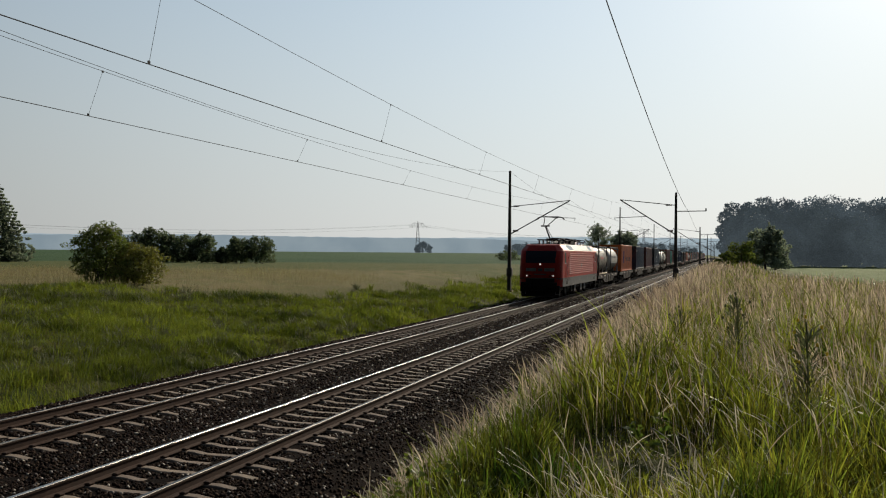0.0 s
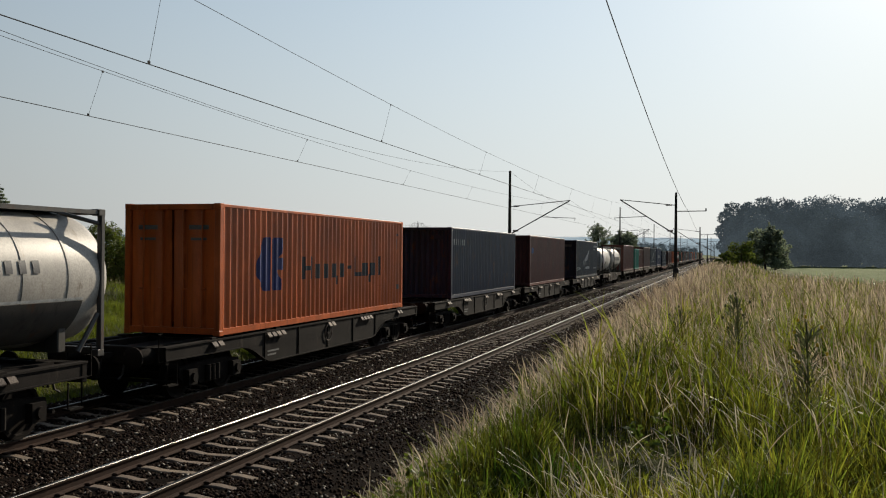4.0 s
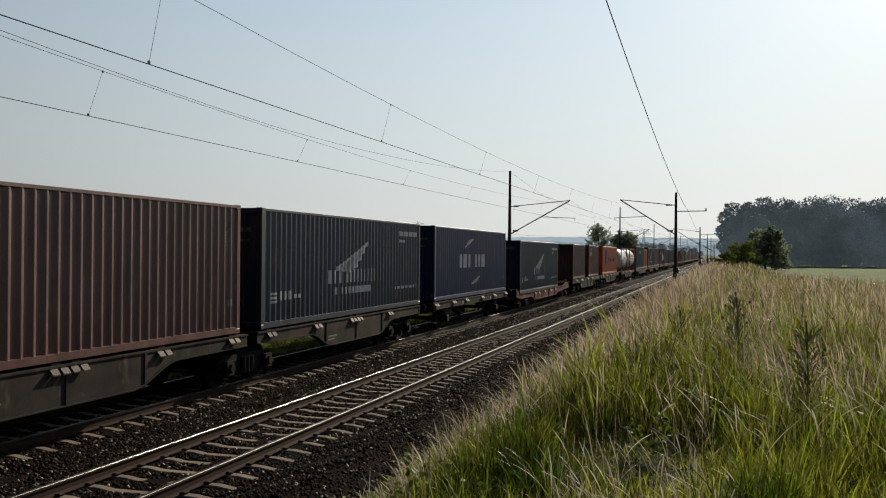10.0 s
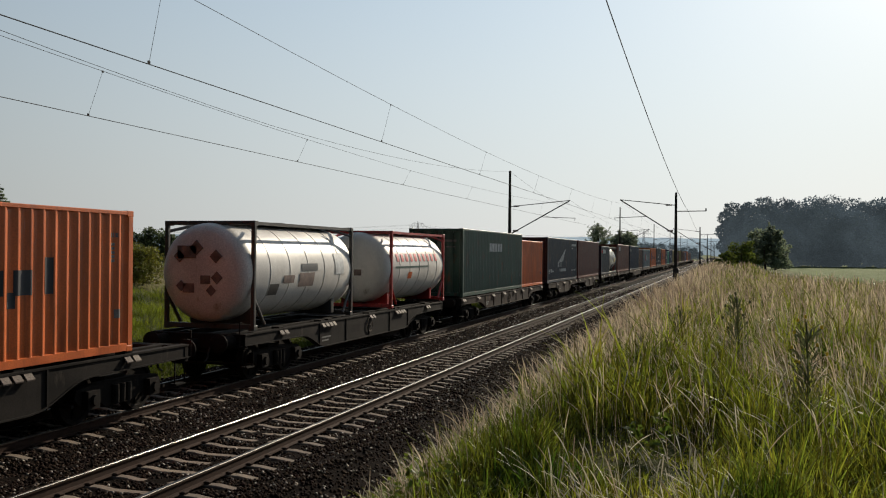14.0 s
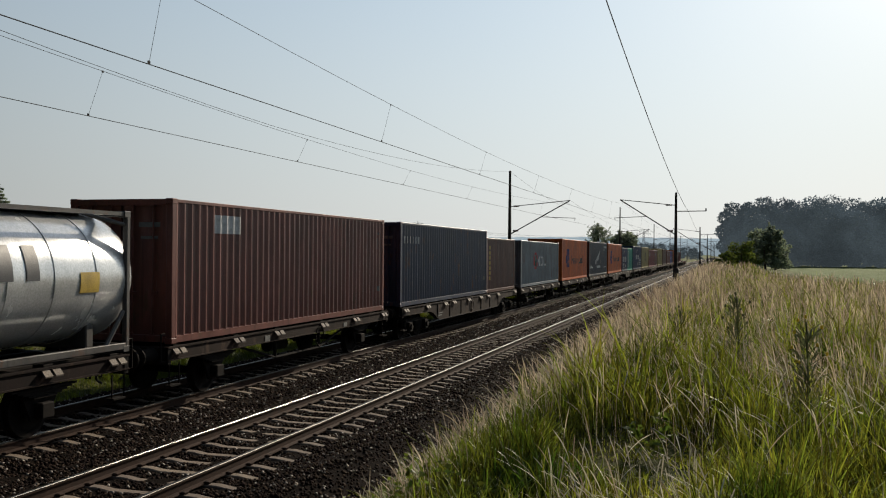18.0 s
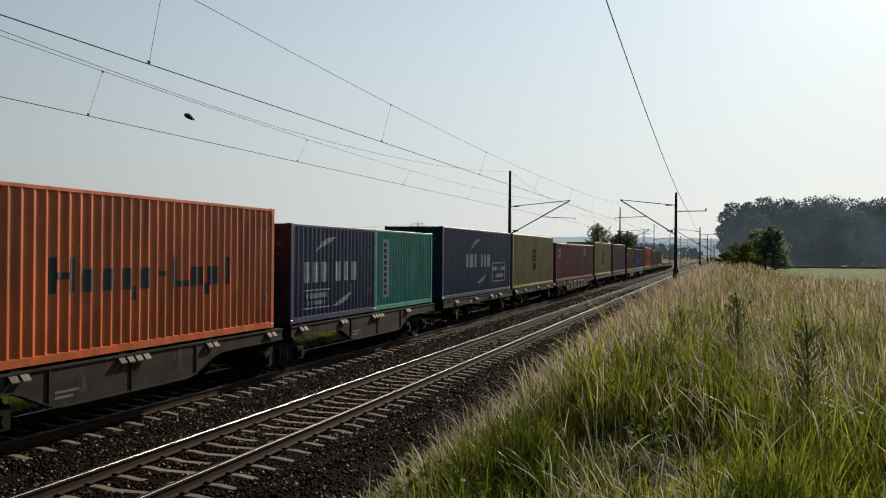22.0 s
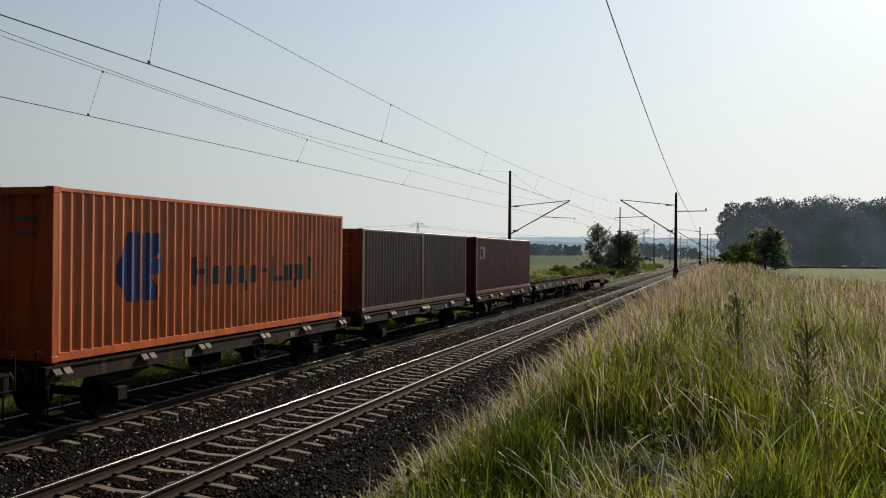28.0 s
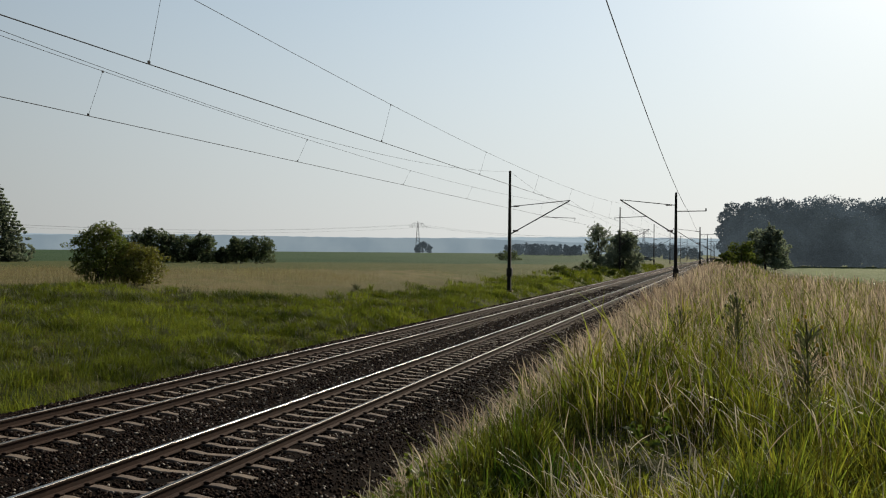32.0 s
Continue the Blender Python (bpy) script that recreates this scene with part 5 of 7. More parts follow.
def deck_frame(ob, y0, y1, mat, bellies, deck=1.175):
    """Side sills with fish bellies, centre sill and cross members between y0 and y1."""
    pts = [(y0, deck), (y0, 0.90)]
    for b0, b1, z in bellies:
        bend = [(1.5 * k / 6, 0.5 - 0.5 * math.cos(math.pi * k / 6)) for k in range(7)]
        pts += [(b0 - 1.1 + a, 0.88 + (z - 0.88) * e) for a, e in bend] + [(b1 + 1.1 - a, 0.88 + (z - 0.88) * e) for a, e in bend[::-1]]
    pts += [(y1, 0.90), (y1, deck)]
    for sx in (1, -1):
        low = pts[1:-1]
        sill = part("side_sill", Geo().prism(pts, "x", *sorted((sx * 1.235, sx * 1.205))), mat, ob)
        part("bottom_flange", Geo().prism(low + [(ya, za + 0.025) for ya, za in reversed(low)], "x", *sorted((sx * 1.27, sx * 1.10))), mat, sill)
        part("top_flange", Geo().box(*sorted((sx * 1.265, sx * 1.08)), y0, y1, deck - 0.03, deck + 0.004), mat, sill)
        for b0, b1, z in bellies:
            nrib = max(2, int((b1 - b0) / 1.6))
            for i in range(nrib + 1):
                yy = b0 + (b1 - b0) * i / nrib
                part("stiffener", Geo().box(*sorted((sx * 1.237, sx * 1.262)), yy - 0.02, yy + 0.02, z + 0.03, deck - 0.03), mat, sill)
            part("lettering", Geo().box(*sorted((sx * 1.236, sx * 1.239)), b0 + 0.15, b0 + 0.75, z + 0.24, z + 0.28).box(*sorted((sx * 1.236, sx * 1.239)), b0 + 0.15, b0 + 0.6, z + 0.15, z + 0.19), "faint", sill, "small white writing")
    part("centre_sill", Geo().box(-0.28, 0.28, y0 + 0.05, y1 - 0.05, 0.72, 1.1), "iron", ob)
    for sx in (-0.72, 0.72):
        part("deck_beam", Geo().box(sx - 0.09, sx + 0.09, y0 + 0.3, y1 - 0.3, 0.98, 1.172), "iron", ob)
    n = int((y1 - y0) / 2.1)
    me = shared("cross_beam", lambda: Geo().box(-1.2, 1.2, -0.11, 0.11, 0.92, 1.165), 0.01)
    for i in range(n + 1):
        part("cross_beam", me, mat, ob, at=(0, y0 + 0.15 + (y1 - y0 - 0.3) * i / n, 0))


def locks(ob, ys):
    """Cast corner seats under the container corners."""
    me = shared("corner_seat", lambda: Geo().box(0.98, 1.2, -0.12, 0.12, 1.16, 1.22), 0.01)
    for y in ys:
        for sx in (1, -1):
            part("corner_seat", me, "iron", ob, at=Matrix.Translation((0, y, 0)) @ Matrix.Diagonal((sx, 1, 1, 1)))


def bogie_wagon(s, L, color, belly_z, seats, label):
    """A flat wagon on two bogies, its middle at s."""
    ob = thing("container_wagon", label, "wagon", "wagons of the train", x=TRACK)
    h = L / 2 - 0.62
    pv = h - 2.0
    deck_frame(ob, -h, h, color, [(-pv + 2.15, pv - 2.15, belly_z)])
    for y in (-pv, pv):
        bogie(ob, y)
    for sy in (-1, 1):
        end_gear(ob, sy * h, sy)
    flaps(ob, seats)
    locks(ob, [y + e for y in seats for e in (0.0,)])
    part("brake_cylinder", Geo().tube((0.5, -0.6, 0.62), (0.5, 0.3, 0.62), 0.16, 12), "iron", ob)
    part("hand_wheel", Geo().path([(1.27, 0.22 * math.cos(a * 0.6283), 0.85 + 0.22 * math.sin(a * 0.6283)) for a in range(11)], 0.015, 5).tube((1.2, 0, 0.85), (1.28, 0, 0.85), 0.03, 6), "flap", ob)
    TRAIN.append((ob, s))
    return ob


def low_wagon(s, L, color, seats, label):
    """A low flat wagon on small wheels, its ends raised over the couplings, its middle at s."""
    ob = thing("container_wagon", label, "wagon", "wagons of the train", x=TRACK)
    h = L / 2 - 0.6
    side = [(-h, 1.08), (-h, 0.72), (-h + 1.2, 0.62), (-4.6, 0.62), (-3.9, 0.40), (3.4, 0.40), (4.6, 0.58), (h - 1.4, 0.66), (h, 0.74), (h, 1.08), (h - 1.0, 1.10), (h - 1.7, 1.02), (h - 2.6, 0.872), (-h + 0.9, 0.872), (-h + 0.5, 1.08)]
    low = side[1:9]
    for sx in (1, -1):
        sill = part("side_sill", Geo().prism(side, "x", *sorted((sx * 1.235, sx * 1.19))), color, ob)
        part("bottom_flange", Geo().prism(low + [(a, b + 0.025) for a, b in reversed(low)], "x", *sorted((sx * 1.28, sx * 1.10))), color, sill)
        part("top_flange", Geo().box(*sorted((sx * 1.275, sx * 1.0)), -h + 0.9, h - 2.6, 0.86, 0.89), color, sill)
        for yy in (-3.6, -1.4, 0.8, 3.0):
            part("stiffener", Geo().box(*sorted((sx * 1.237, sx * 1.265)), yy - 0.02, yy + 0.02, 0.43, 0.85), color, sill)
        for yy, w in ((-6.9, 0.5), (-2.9, 0.8), (1.9, 0.6)):
            part("lettering", Geo().box(*sorted((sx * 1.236, sx * 1.239)), yy, yy + w, 0.72, 0.76), "faint", sill, "small white writing")
    for yy in (-7.4, -5.2, -3.0, -0.8, 1.4, 3.6, 5.4):
        part("cross_beam", Geo().box(-1.19, 1.19, yy - 0.12, yy + 0.12, 0.62, 0.865), color, ob, bevel=0.01)
    part("centre_sill", Geo().box(-0.3, 0.3, -h + 0.1, h - 0.1, 0.60, 0.84), "iron", ob)
    part("end_deck", Geo().box(-1.18, 1.18, h - 1.05, h - 0.05, 1.04, 1.10), color, ob, "raised end platform")
    for y in (-h + 1.9, h - 1.9):
        bogie(ob, y, 0.72)
    for sy in (-1, 1):
        end_gear(ob, sy * h, sy)
    me = CACHE["spigot_flap"]
    for y in seats:
        for sx in (1, -1):
            part("spigot_flap", me, "flap", ob, "scuffed pale spigot seat", at=Matrix.Translation((sx * 1.245, y, 0.865)) @ Matrix.Diagonal((sx, 1.2, 1.3, 1)))
    TRAIN.append((ob, s))
    return ob


def axle_wagon(s, color, seats, label, L=13.75):
    """A flat wagon on two single axles with a trussed frame, its middle at s."""
    ob = thing("container_wagon", label, "wagon", "wagons of the train", x=TRACK)
    h = L / 2 - 0.6
    deck_frame(ob, -h, h, color, [])
    for k, y in enumerate((-4.2, 4.2)):
        for sx in (-1, 1):
            ax = part("axle_guard", shared(f"axle_guard {sx}", lambda: Geo().prism([(-0.5, 0.9), (-0.2, 0.3), (0.2, 0.3), (0.5, 0.9)], "x", *sorted((sx * 1.0, sx * 1.05)))), "iron", ob, at=(0, y, 0))
            part("axle_box", shared(f"axle_box {sx}", lambda: Geo().box(*sorted((sx * 1.0, sx * 1.22)), -0.15, 0.15, 0.34, 0.6), 0.02), "iron", ax)
            for i in range(5):
                part("spring_leaf", shared(f"spring_leaf {sx} {i}", lambda: Geo().box(*sorted((sx * 1.06, sx * 1.16)), -0.75 + 0.12 * i, 0.75 - 0.12 * i, 0.82 - 0.035 * i, 0.85 - 0.035 * i)), "iron", ax)
        wheelset("single", ax, (0, 0, 0.46), 0.46)
    for sx in (-1, 1):
        part("truss_rod", Geo().path([(sx * 1.05, -3.2, 0.9), (sx * 1.05, -1.3, 0.45), (sx * 1.05, 1.3, 0.45), (sx * 1.05, 3.2, 0.9)], 0.035, 6).tube((sx * 1.05, -1.3, 0.45), (sx * 1.05, -1.3, 0.9), 0.045, 6).tube((sx * 1.05, 1.3, 0.45), (sx * 1.05, 1.3, 0.9), 0.045, 6), "iron", ob)
    part("hand_wheel", Geo().path([(1.27, 0.9 + 0.26 * math.cos(a * 0.6283), 0.8 + 0.26 * math.sin(a * 0.6283)) for a in range(11)], 0.018, 5).tube((1.0, 0.9, 0.8), (1.28, 0.9, 0.8), 0.03, 6), "iron", ob)
    part("brake_cylinder", Geo().tube((0.4, -0.5, 0.65), (0.4, 0.4, 0.65), 0.17, 12), "iron", ob)
    part("air_tank", Geo().tube((-0.3, -2.6, 0.7), (-0.3, -1.4, 0.7), 0.2, 12), "iron", ob)
    part("sign_board", Geo().box(1.236, 1.25, -2.2, -1.95, 0.92, 1.06), "faint", ob, "pale notice board")
    part("sign_board", Geo().box(1.236, 1.25, 2.6, 2.85, 0.93, 1.05), "faint", ob, "pale notice board")
    for sy in (-1, 1):
        end_gear(ob, sy * h, sy)
    flaps(ob, seats)
    locks(ob, seats)
    TRAIN.append((ob, s))
    return ob


def twin_wagon(s, color, label, stanchions=False):
    """An articulated pair of flats on three bogies, its joint at s."""
    ob = thing("container_wagon", label, "wagon", "wagons of the train", x=TRACK)
    h = 13.05 - 0.6
    b0, b1 = (5.4, 7.8) if stanchions else (4.2, 8.6)
    deck_frame(ob, -h, -0.25, color, [(-b1, -b0, 0.47)])
    deck_frame(ob, 0.25, h, color, [(b0, b1, 0.47)])
    for y in (-h + 2.0, 0, h - 2.0):
        bogie(ob, y)
    for sy in (-1, 1):
        end_gear(ob, sy * h, sy)
    seats = [-12.2, -9.3, -6.6, -6.1, -3.6, -0.9, 0.9, 3.6, 6.1, 6.6, 9.3, 12.2]
    flaps(ob, [-11.0, -6.4, -1.4, 1.6, 6.6, 11.0] if stanchions else seats[1:-1])
    locks(ob, seats)
    part("joint", Geo().box(-0.25, 0.25, -0.4, 0.4, 0.8, 1.1).box(-1.0, 1.0, -0.2, 0.2, 0.85, 1.05), "iron", ob)
    if stanchions:
        for sx in (-1, 1):
            for y in (-0.75, 0.75):
                part("stanchion", Geo().box(sx * 1.1 - 0.08, sx * 1.1 + 0.08, y - 0.1, y + 0.1, 1.17, 1.31), "iron", ob, bevel=0.02)
        part("lamp", Geo().box(0.9, 1.04, h + 0.02, h + 0.12, 1.1, 1.32), "iron", ob, "dark tail lamp", bevel=0.01)
        for sx in (-1.1, 0.2):
            part("end_rail", Geo().path([(sx, h - 1.7, 1.17), (sx, h - 1.7, 1.42), (sx, h - 0.3, 1.42), (sx, h - 0.3, 1.17)], 0.018, 6), "iron", ob)
    TRAIN.append((ob, s))
    return ob


GREY_BELLY = "weathered grey flat wagon with fish-belly sills on bogies"
BROWN_AXLE = "rusty brown two-axle flat wagon with trussed frame"


def build_train():
    # tanks and long bogie flats behind the engine
    def longflat(s, color="wagon_grey", z=0.42):
        bogie_wagon(s, 16.9, color, z, [-5.9, -3.4, -2.9, 0.2, 2.6, 3.1, 5.9], GREY_BELLY)

    longflat(90.2, "wagon_grey", 0.5)
    tank_container(83.25, "tankgrey", "frame_dark", "stained grey tank container with bands in a dark frame", patches=((1.3, 3.4, 0.05, 0.22, 9, "redmark"), (4.4, 4.9, -0.5, -0.2, 1, "worn_plate")))
    # the frame_dark patch makes the lower side of this tank darker
    tank_container(92.47, "tankpale", "frame_dark", "dull grey tank container in a dark frame", patches=((1.0, 4.6, 0.1, 0.28, 12, "black"), (0.5, 5.55, -0.3, -0.26, 1, "letter"), (0.5, 5.55, -1.1, -0.31, 1, "frame_dark")))
    for s, c in ((108.2, "orange"), (126.0, "blue"), (142.8, "brown"), (160.25, "navy")):
        longflat(s)
    container(102.45, 40, True, "orange", True, "arrows")
    container(120.5, 40, True, "bluegrey", False, "line")
    container(136.55, 40, True, "brown", False, "spot")
    container(154.2, 40, True, "navy", False, "wing_sign")
    longflat(178.5, "wagon_brown", 0.5)
    tank_container(170.55, "tankwhite", "frame_dark", "cream white tank container with blue panels in a dark frame", patches=((0.55, 1.0, -0.75, 0.5, 1, "deepblue"), (2.0, 2.4, -0.45, -0.2, 1, "black"), (2.5, 2.9, -0.4, -0.15, 1, "tankgrey")))
    tank_container(179.9, "tankwhite", "frame_grey", "dented grey tank container in a grey frame", patches=((1.0, 5.0, -0.12, 0.18, 12, "black"), (0.3, 5.75, -0.95, -0.42, 1, "tankgrey"), (0.4, 0.7, -0.05, 0.15, 1, "black"), (5.0, 5.25, 0.1, 0.3, 1, "letter"), (5.3, 5.7, 0.1, 0.3, 1, "yellow")))
    axle_wagon(195.4, "wagon_brown", [-5.9, -3.5, -1.5, 1.2, 3.5, 5.9], BROWN_AXLE)
    container(189.15, 40, True, "brown", True, "gold2")
    axle_wagon(209.2, "wagon_brown", [-5.9, -4.2, -0.2, 0.2, 4.2, 5.9], BROWN_AXLE)
    container(203.02, 20, False, "teal", True, "col")
    container(209.12, 20, False, "brown", False, "corner_panel_sign")
    twin_wagon(229.6, "wagon_dust", "weathered grey articulated flat wagon on three bogies")
    container(216.96, 40, True, "darkbrown", False, "")
    container(230.05, 40, True, "navy", True, "wing_sign")
    axle_wagon(250.0, "wagon_brown", [-5.9, -3.5, -1.5, 1.2, 3.5, 5.9], BROWN_AXLE)
    container(243.92, 40, True, "blue", True, "sweeps")
    low_wagon(267.3, 18.7, "wagon_red", [-3.6, -2.5, -0.6, 1.4, 3.2], "faded red low-floor flat wagon on bogies, partly empty")
    container(259.62, 40, True, "navy", False, "wing_sign", lift=-0.33)
    longflat(285.8, "wagon_grey", 0.45)
    container(278.36, 20, False, "darkbrown", False, "spot")
    container(286.80, 20, False, "brown", True, "corner_panel_sign")
    longflat(302.1, "wagon_grey", 0.45)
    container(296.0, 40, False, "orange", True, "arrows")
    longflat(320.1, "wagon_grey", 0.48)
    tank_container(312.75, "tankwhite", "frame_grey", "glossy white tank container with plates in a grey frame", patches=((2.6, 3.6, 0.0, 0.16, 1, "black"), (2.5, 3.4, -0.35, -0.04, 1, "worn_plate"), (1.6, 2.2, -0.25, -0.08, 1, "worn_plate"), (0.9, 1.4, -0.5, -0.25, 1, "frame_dark"), (4.8, 5.4, -0.1, 0.4, 1, "letter")))
    tank_container(322.2, "tankwhite", "frame_red", "white tank container with red lettering in a red frame", patches=((0.6, 5.4, 0.16, 0.4, 10, "redmark"), (0.4, 4.0, -0.02, 0.03, 1, "green"), (1.8, 2.2, -0.35, -0.15, 1, "orange")))
    bogie_wagon(339.85, 19.6, "wagon_brown", 0.55, [-8.8, -6.3, -3.5, -1.2, 1.2, 3.2, 5.6, 8.8], "rusty brown flat wagon on bogies")
    container(331.0, 40, True, "green", True, "mid")
    container(343.05, 20, False, "orange", False, "")
    twin_wagon(363.6, "wagon_brown", "rusty articulated flat wagon on three bogies")
    container(350.90, 40, True, "navy", True, "wing_sign")
    container(363.95, 40, True, "brown", True, "")
    axle_wagon(384.1, "wagon_brown", [-5.9, -4.2, -0.2, 0.2, 4.2, 5.9], BROWN_AXLE)
    container(378.05, 20, False, "navy", True, "two_dots")
    tank_container(384.38, "tanksteel", "frame_dark", "bright steel tank container with dark lettering in a dark frame", patches=((0.5, 4.0, 0.0, 0.5, 6, "black"), (4.7, 5.2, -0.2, 0.1, 1, "yellow")))
    axle_wagon(397.9, "wagon_brown", [-5.9, -3.5, -1.5, 1.2, 3.5, 5.9], BROWN_AXLE)
    container(391.79, 40, True, "rustbrown", True, "white_panel")
    bogie_wagon(414.8, 19.6, "wagon_brown", 0.5, [-8.8, -6.3, -4.0, -2.8, -0.5, 1.6, 3.0, 5.0, 8.8], "rusty brown flat wagon on bogies")
    container(405.48, 40, True, "bluegrey", True, "line")
    container(417.59, 20, False, "darkbrown", False, "gold")
    axle_wagon(431.35, "wagon_brown", [-5.9, -3.5, 0.2, 3.5, 5.9], BROWN_AXLE)
    container(425.27, 40, False, "grey", False, "round_sign")
    axle_wagon(445.1, "wagon_brown", [-5.9, -3.5, 0.2, 3.5, 5.9], BROWN_AXLE)
    container(438.90, 40, True, "orange", False, "arrows")
    axle_wagon(458.8, "wagon_brown", [-5.9, -3.5, -1.5, 1.2, 3.5, 5.9], BROWN_AXLE)
    container(452.50, 40, True, "navy", False, "wing_sign")
    twin_wagon(478.7, "wagon_dust", "weathered grey articulated flat wagon on three bogies")
    container(465.94, 40, True, "orange", False, "arrows")
    container(478.94, 20, False, "blue", True, "sweeps_framed")
    container(484.90, 20, False, "teal", True, "col")
    axle_wagon(498.6, "wagon_brown", [-4.4, -1.2, 1.6, 3.4], BROWN_AXLE)
    container(492.28, 40, True, "blue", True, "sweeps_framed")
    axle_wagon(511.6, "wagon_brown", [-5.9, -3.5, 0.2, 3.5, 5.9], BROWN_AXLE, 12.9)
    container(505.03, 40, True, "olive", False, "stacked_sign")
    bogie_wagon(527.6, 19.6, "wagon_brown", 0.55, [-6.3, -4.0, -1.4, 0.4, 1.6, 3.0, 8.8], "rusty brown flat wagon on bogies")
    container(518.37, 40, False, "red", False, "corner_letters")
    container(530.50, 20, False, "brown", False, "corner_panel_sign")
    axle_wagon(544.5, "wagon_brown", [-5.9, -3.5, -1.5, 1.2, 3.5, 5.9], BROWN_AXLE)
    container(537.89, 40, True, "olive", True, "stacked_sign")
    axle_wagon(558.1, "wagon_brown", [-5.9, -3.5, -1.5, 1.2, 3.5, 5.9], BROWN_AXLE)
    container(551.78, 40, True, "darkbrown", False, "")
    twin_wagon(578.4, "wagon_brown", "rusty articulated flat wagon on three bogies")
    container(566.1, 20, False, "brown", False, "corner_letters")
    container(572.3, 20, False, "brown", False, "corner_letters")
    container(578.07, 20, False, "royal", False, "flag_sign")
    container(584.12, 20, False, "darkbrown", False, "gold")
    axle_wagon(597.9, "wagon_brown", [-5.9, -3.5, -1.5, 1.2, 3.5, 5.9], BROWN_AXLE)
    container(591.81, 40, True, "orange", True, "arrows")
    axle_wagon(611.6, "wagon_brown", [-5.9, -3.5, -0.2, 0.2, 3.5, 5.9], BROWN_AXLE)
    container(605.45, 20, False, "darkbrown", True, "col2")
    container(611.37, 20, False, "darkbrown", False, "")
    axle_wagon(625.3, "wagon_brown", [-5.9, -3.5, -1.5, 1.2, 3.5, 5.9], BROWN_AXLE)
    container(619.12, 40, False, "maroon", False, "corner_letters")
    axle_wagon(638.9, "wagon_brown", [-5.9, -3.5, -1.5, 1.2, 3.5, 5.9], "empty rusty brown two-axle flat wagon with trussed frame")
    twin_wagon(658.0, "wagon_red", "empty faded red articulated flat wagon on three bogies", True)


# ---------------- the engine ----------------
def build_engine():
    ob = thing("electric_locomotive", "faded red electric locomotive with grey skirt and one raised pantograph", "locomotive", x=TRACK)
    W = 1.475

    def ring(z, yf, hw, cham, mid):
        """Outline of the body at height z, chamfered at both cabs."""
        # rounded cab corners: a curve from the front to the side
        bend = [((1 - t) ** 2 * mid + 2 * t * (1 - t) * (hw - 0.06) + t * t * hw, (1 - t) ** 2 * yf + 2 * t * (1 - t) * (yf - 0.06) + t * t * (yf - cham)) for t in (0, 0.25, 0.5, 0.75, 1)]
        bend = [(mid - 0.02, yf)] + bend + [(hw, yf - cham - 0.02)]
        quad = [(x, -y, z) for x, y in bend] + [(x, y, z) for x, y in bend[::-1]]
        return quad + [(-x, y, z) for x, y, z in quad[::-1]]

    def loft(rings):
        g = Geo()
        n = len(rings[0])
        v = [p for r_ in rings for p in r_]
        f = [tuple(range(n))[::-1], tuple(range(n * (len(rings) - 1), n * len(rings)))]
        for k in range(len(rings) - 1):
            f += [(k * n + i, k * n + (i + 1) % n, (k + 1) * n + (i + 1) % n, (k + 1) * n + i) for i in range(n)]
        return g.add(v, f)

    part("skirt", loft([ring(0.86, 9.15, W, 0.42, 1.0), ring(1.46, 9.23, W, 0.42, 1.0)]), "loco_grey", ob, "grey lower body")
    shell = part("body_shell", loft([ring(1.46, 9.23, W, 0.42, 1.0), ring(2.2, 9.20, W, 0.44, 1.0), ring(2.9, 8.99, W, 0.42, 1.03), ring(3.30, 8.82, W, 0.42, 1.05), ring(3.325, 8.79, W - 0.02, 0.42, 1.03)]), "loco_red", ob, "faded red body sides and cab fronts")
    part("roof", Geo().prism([(-1.47, 3.32), (1.47, 3.32), (1.12, 3.76), (-1.12, 3.76)], "y", -6.2, 6.2), "roof_grey", ob, "pale grey sloping roof edge", bevel=0.015)
    for sy in (-1, 1):
        g = Geo()
        v = [(-W, sy * 6.2, 3.32), (W, sy * 6.2, 3.32), (W, sy * 8.38, 3.32), (1.05, sy * 8.80, 3.32), (-1.05, sy * 8.80, 3.32), (-W, sy * 8.38, 3.32),
             (-1.12, sy * 6.2, 3.76), (1.12, sy * 6.2, 3.76), (1.12, sy * 8.22, 3.74), (0.86, sy * 8.50, 3.68), (-0.86, sy * 8.50, 3.68), (-1.12, sy * 8.22, 3.74)]
        g.add(v, [(0, 1, 2, 3, 4, 5), (11, 10, 9, 8, 7, 6)] + [(i, (i + 1) % 6, 6 + (i + 1) % 6, 6 + i) for i in range(6)])
        part("cab_roof", g, "loco_red", ob, bevel=0.02)

        def face(x0, x1, z0, z1, out=0.012):
            """Panel on the sloping cab front."""
            yy = lambda z: float(np.interp(z, (1.46, 2.2, 2.9, 3.3), (9.23, 9.20, 8.99, 8.82)))
            a = [(x0, sy * (yy(z0) + out), z0), (x1, sy * (yy(z0) + out), z0), (x1, sy * (yy(z1) + out), z1), (x0, sy * (yy(z1) + out), z1)]
            return Geo().add(a + [(x, y - sy * (out + 0.03), z) for x, y, z in a], [(0, 1, 2, 3), (7, 6, 5, 4), (0, 4, 5, 1), (1, 5, 6, 2), (2, 6, 7, 3), (3, 7, 4, 0)])

        part("windscreen", face(-1.04, 1.04, 2.88, 3.29), "glass", shell, "dark cab windscreen")
        part("windscreen", face(-1.02, 1.02, 2.47, 2.885), "glass", shell, "dark cab windscreen")
        for x0, x1 in ((-0.98, -0.28), (0.28, 0.98)):
            part("front_panel", face(x0, x1, 1.90, 2.12, 0.02), "faint", shell, "grey ventilation panel")
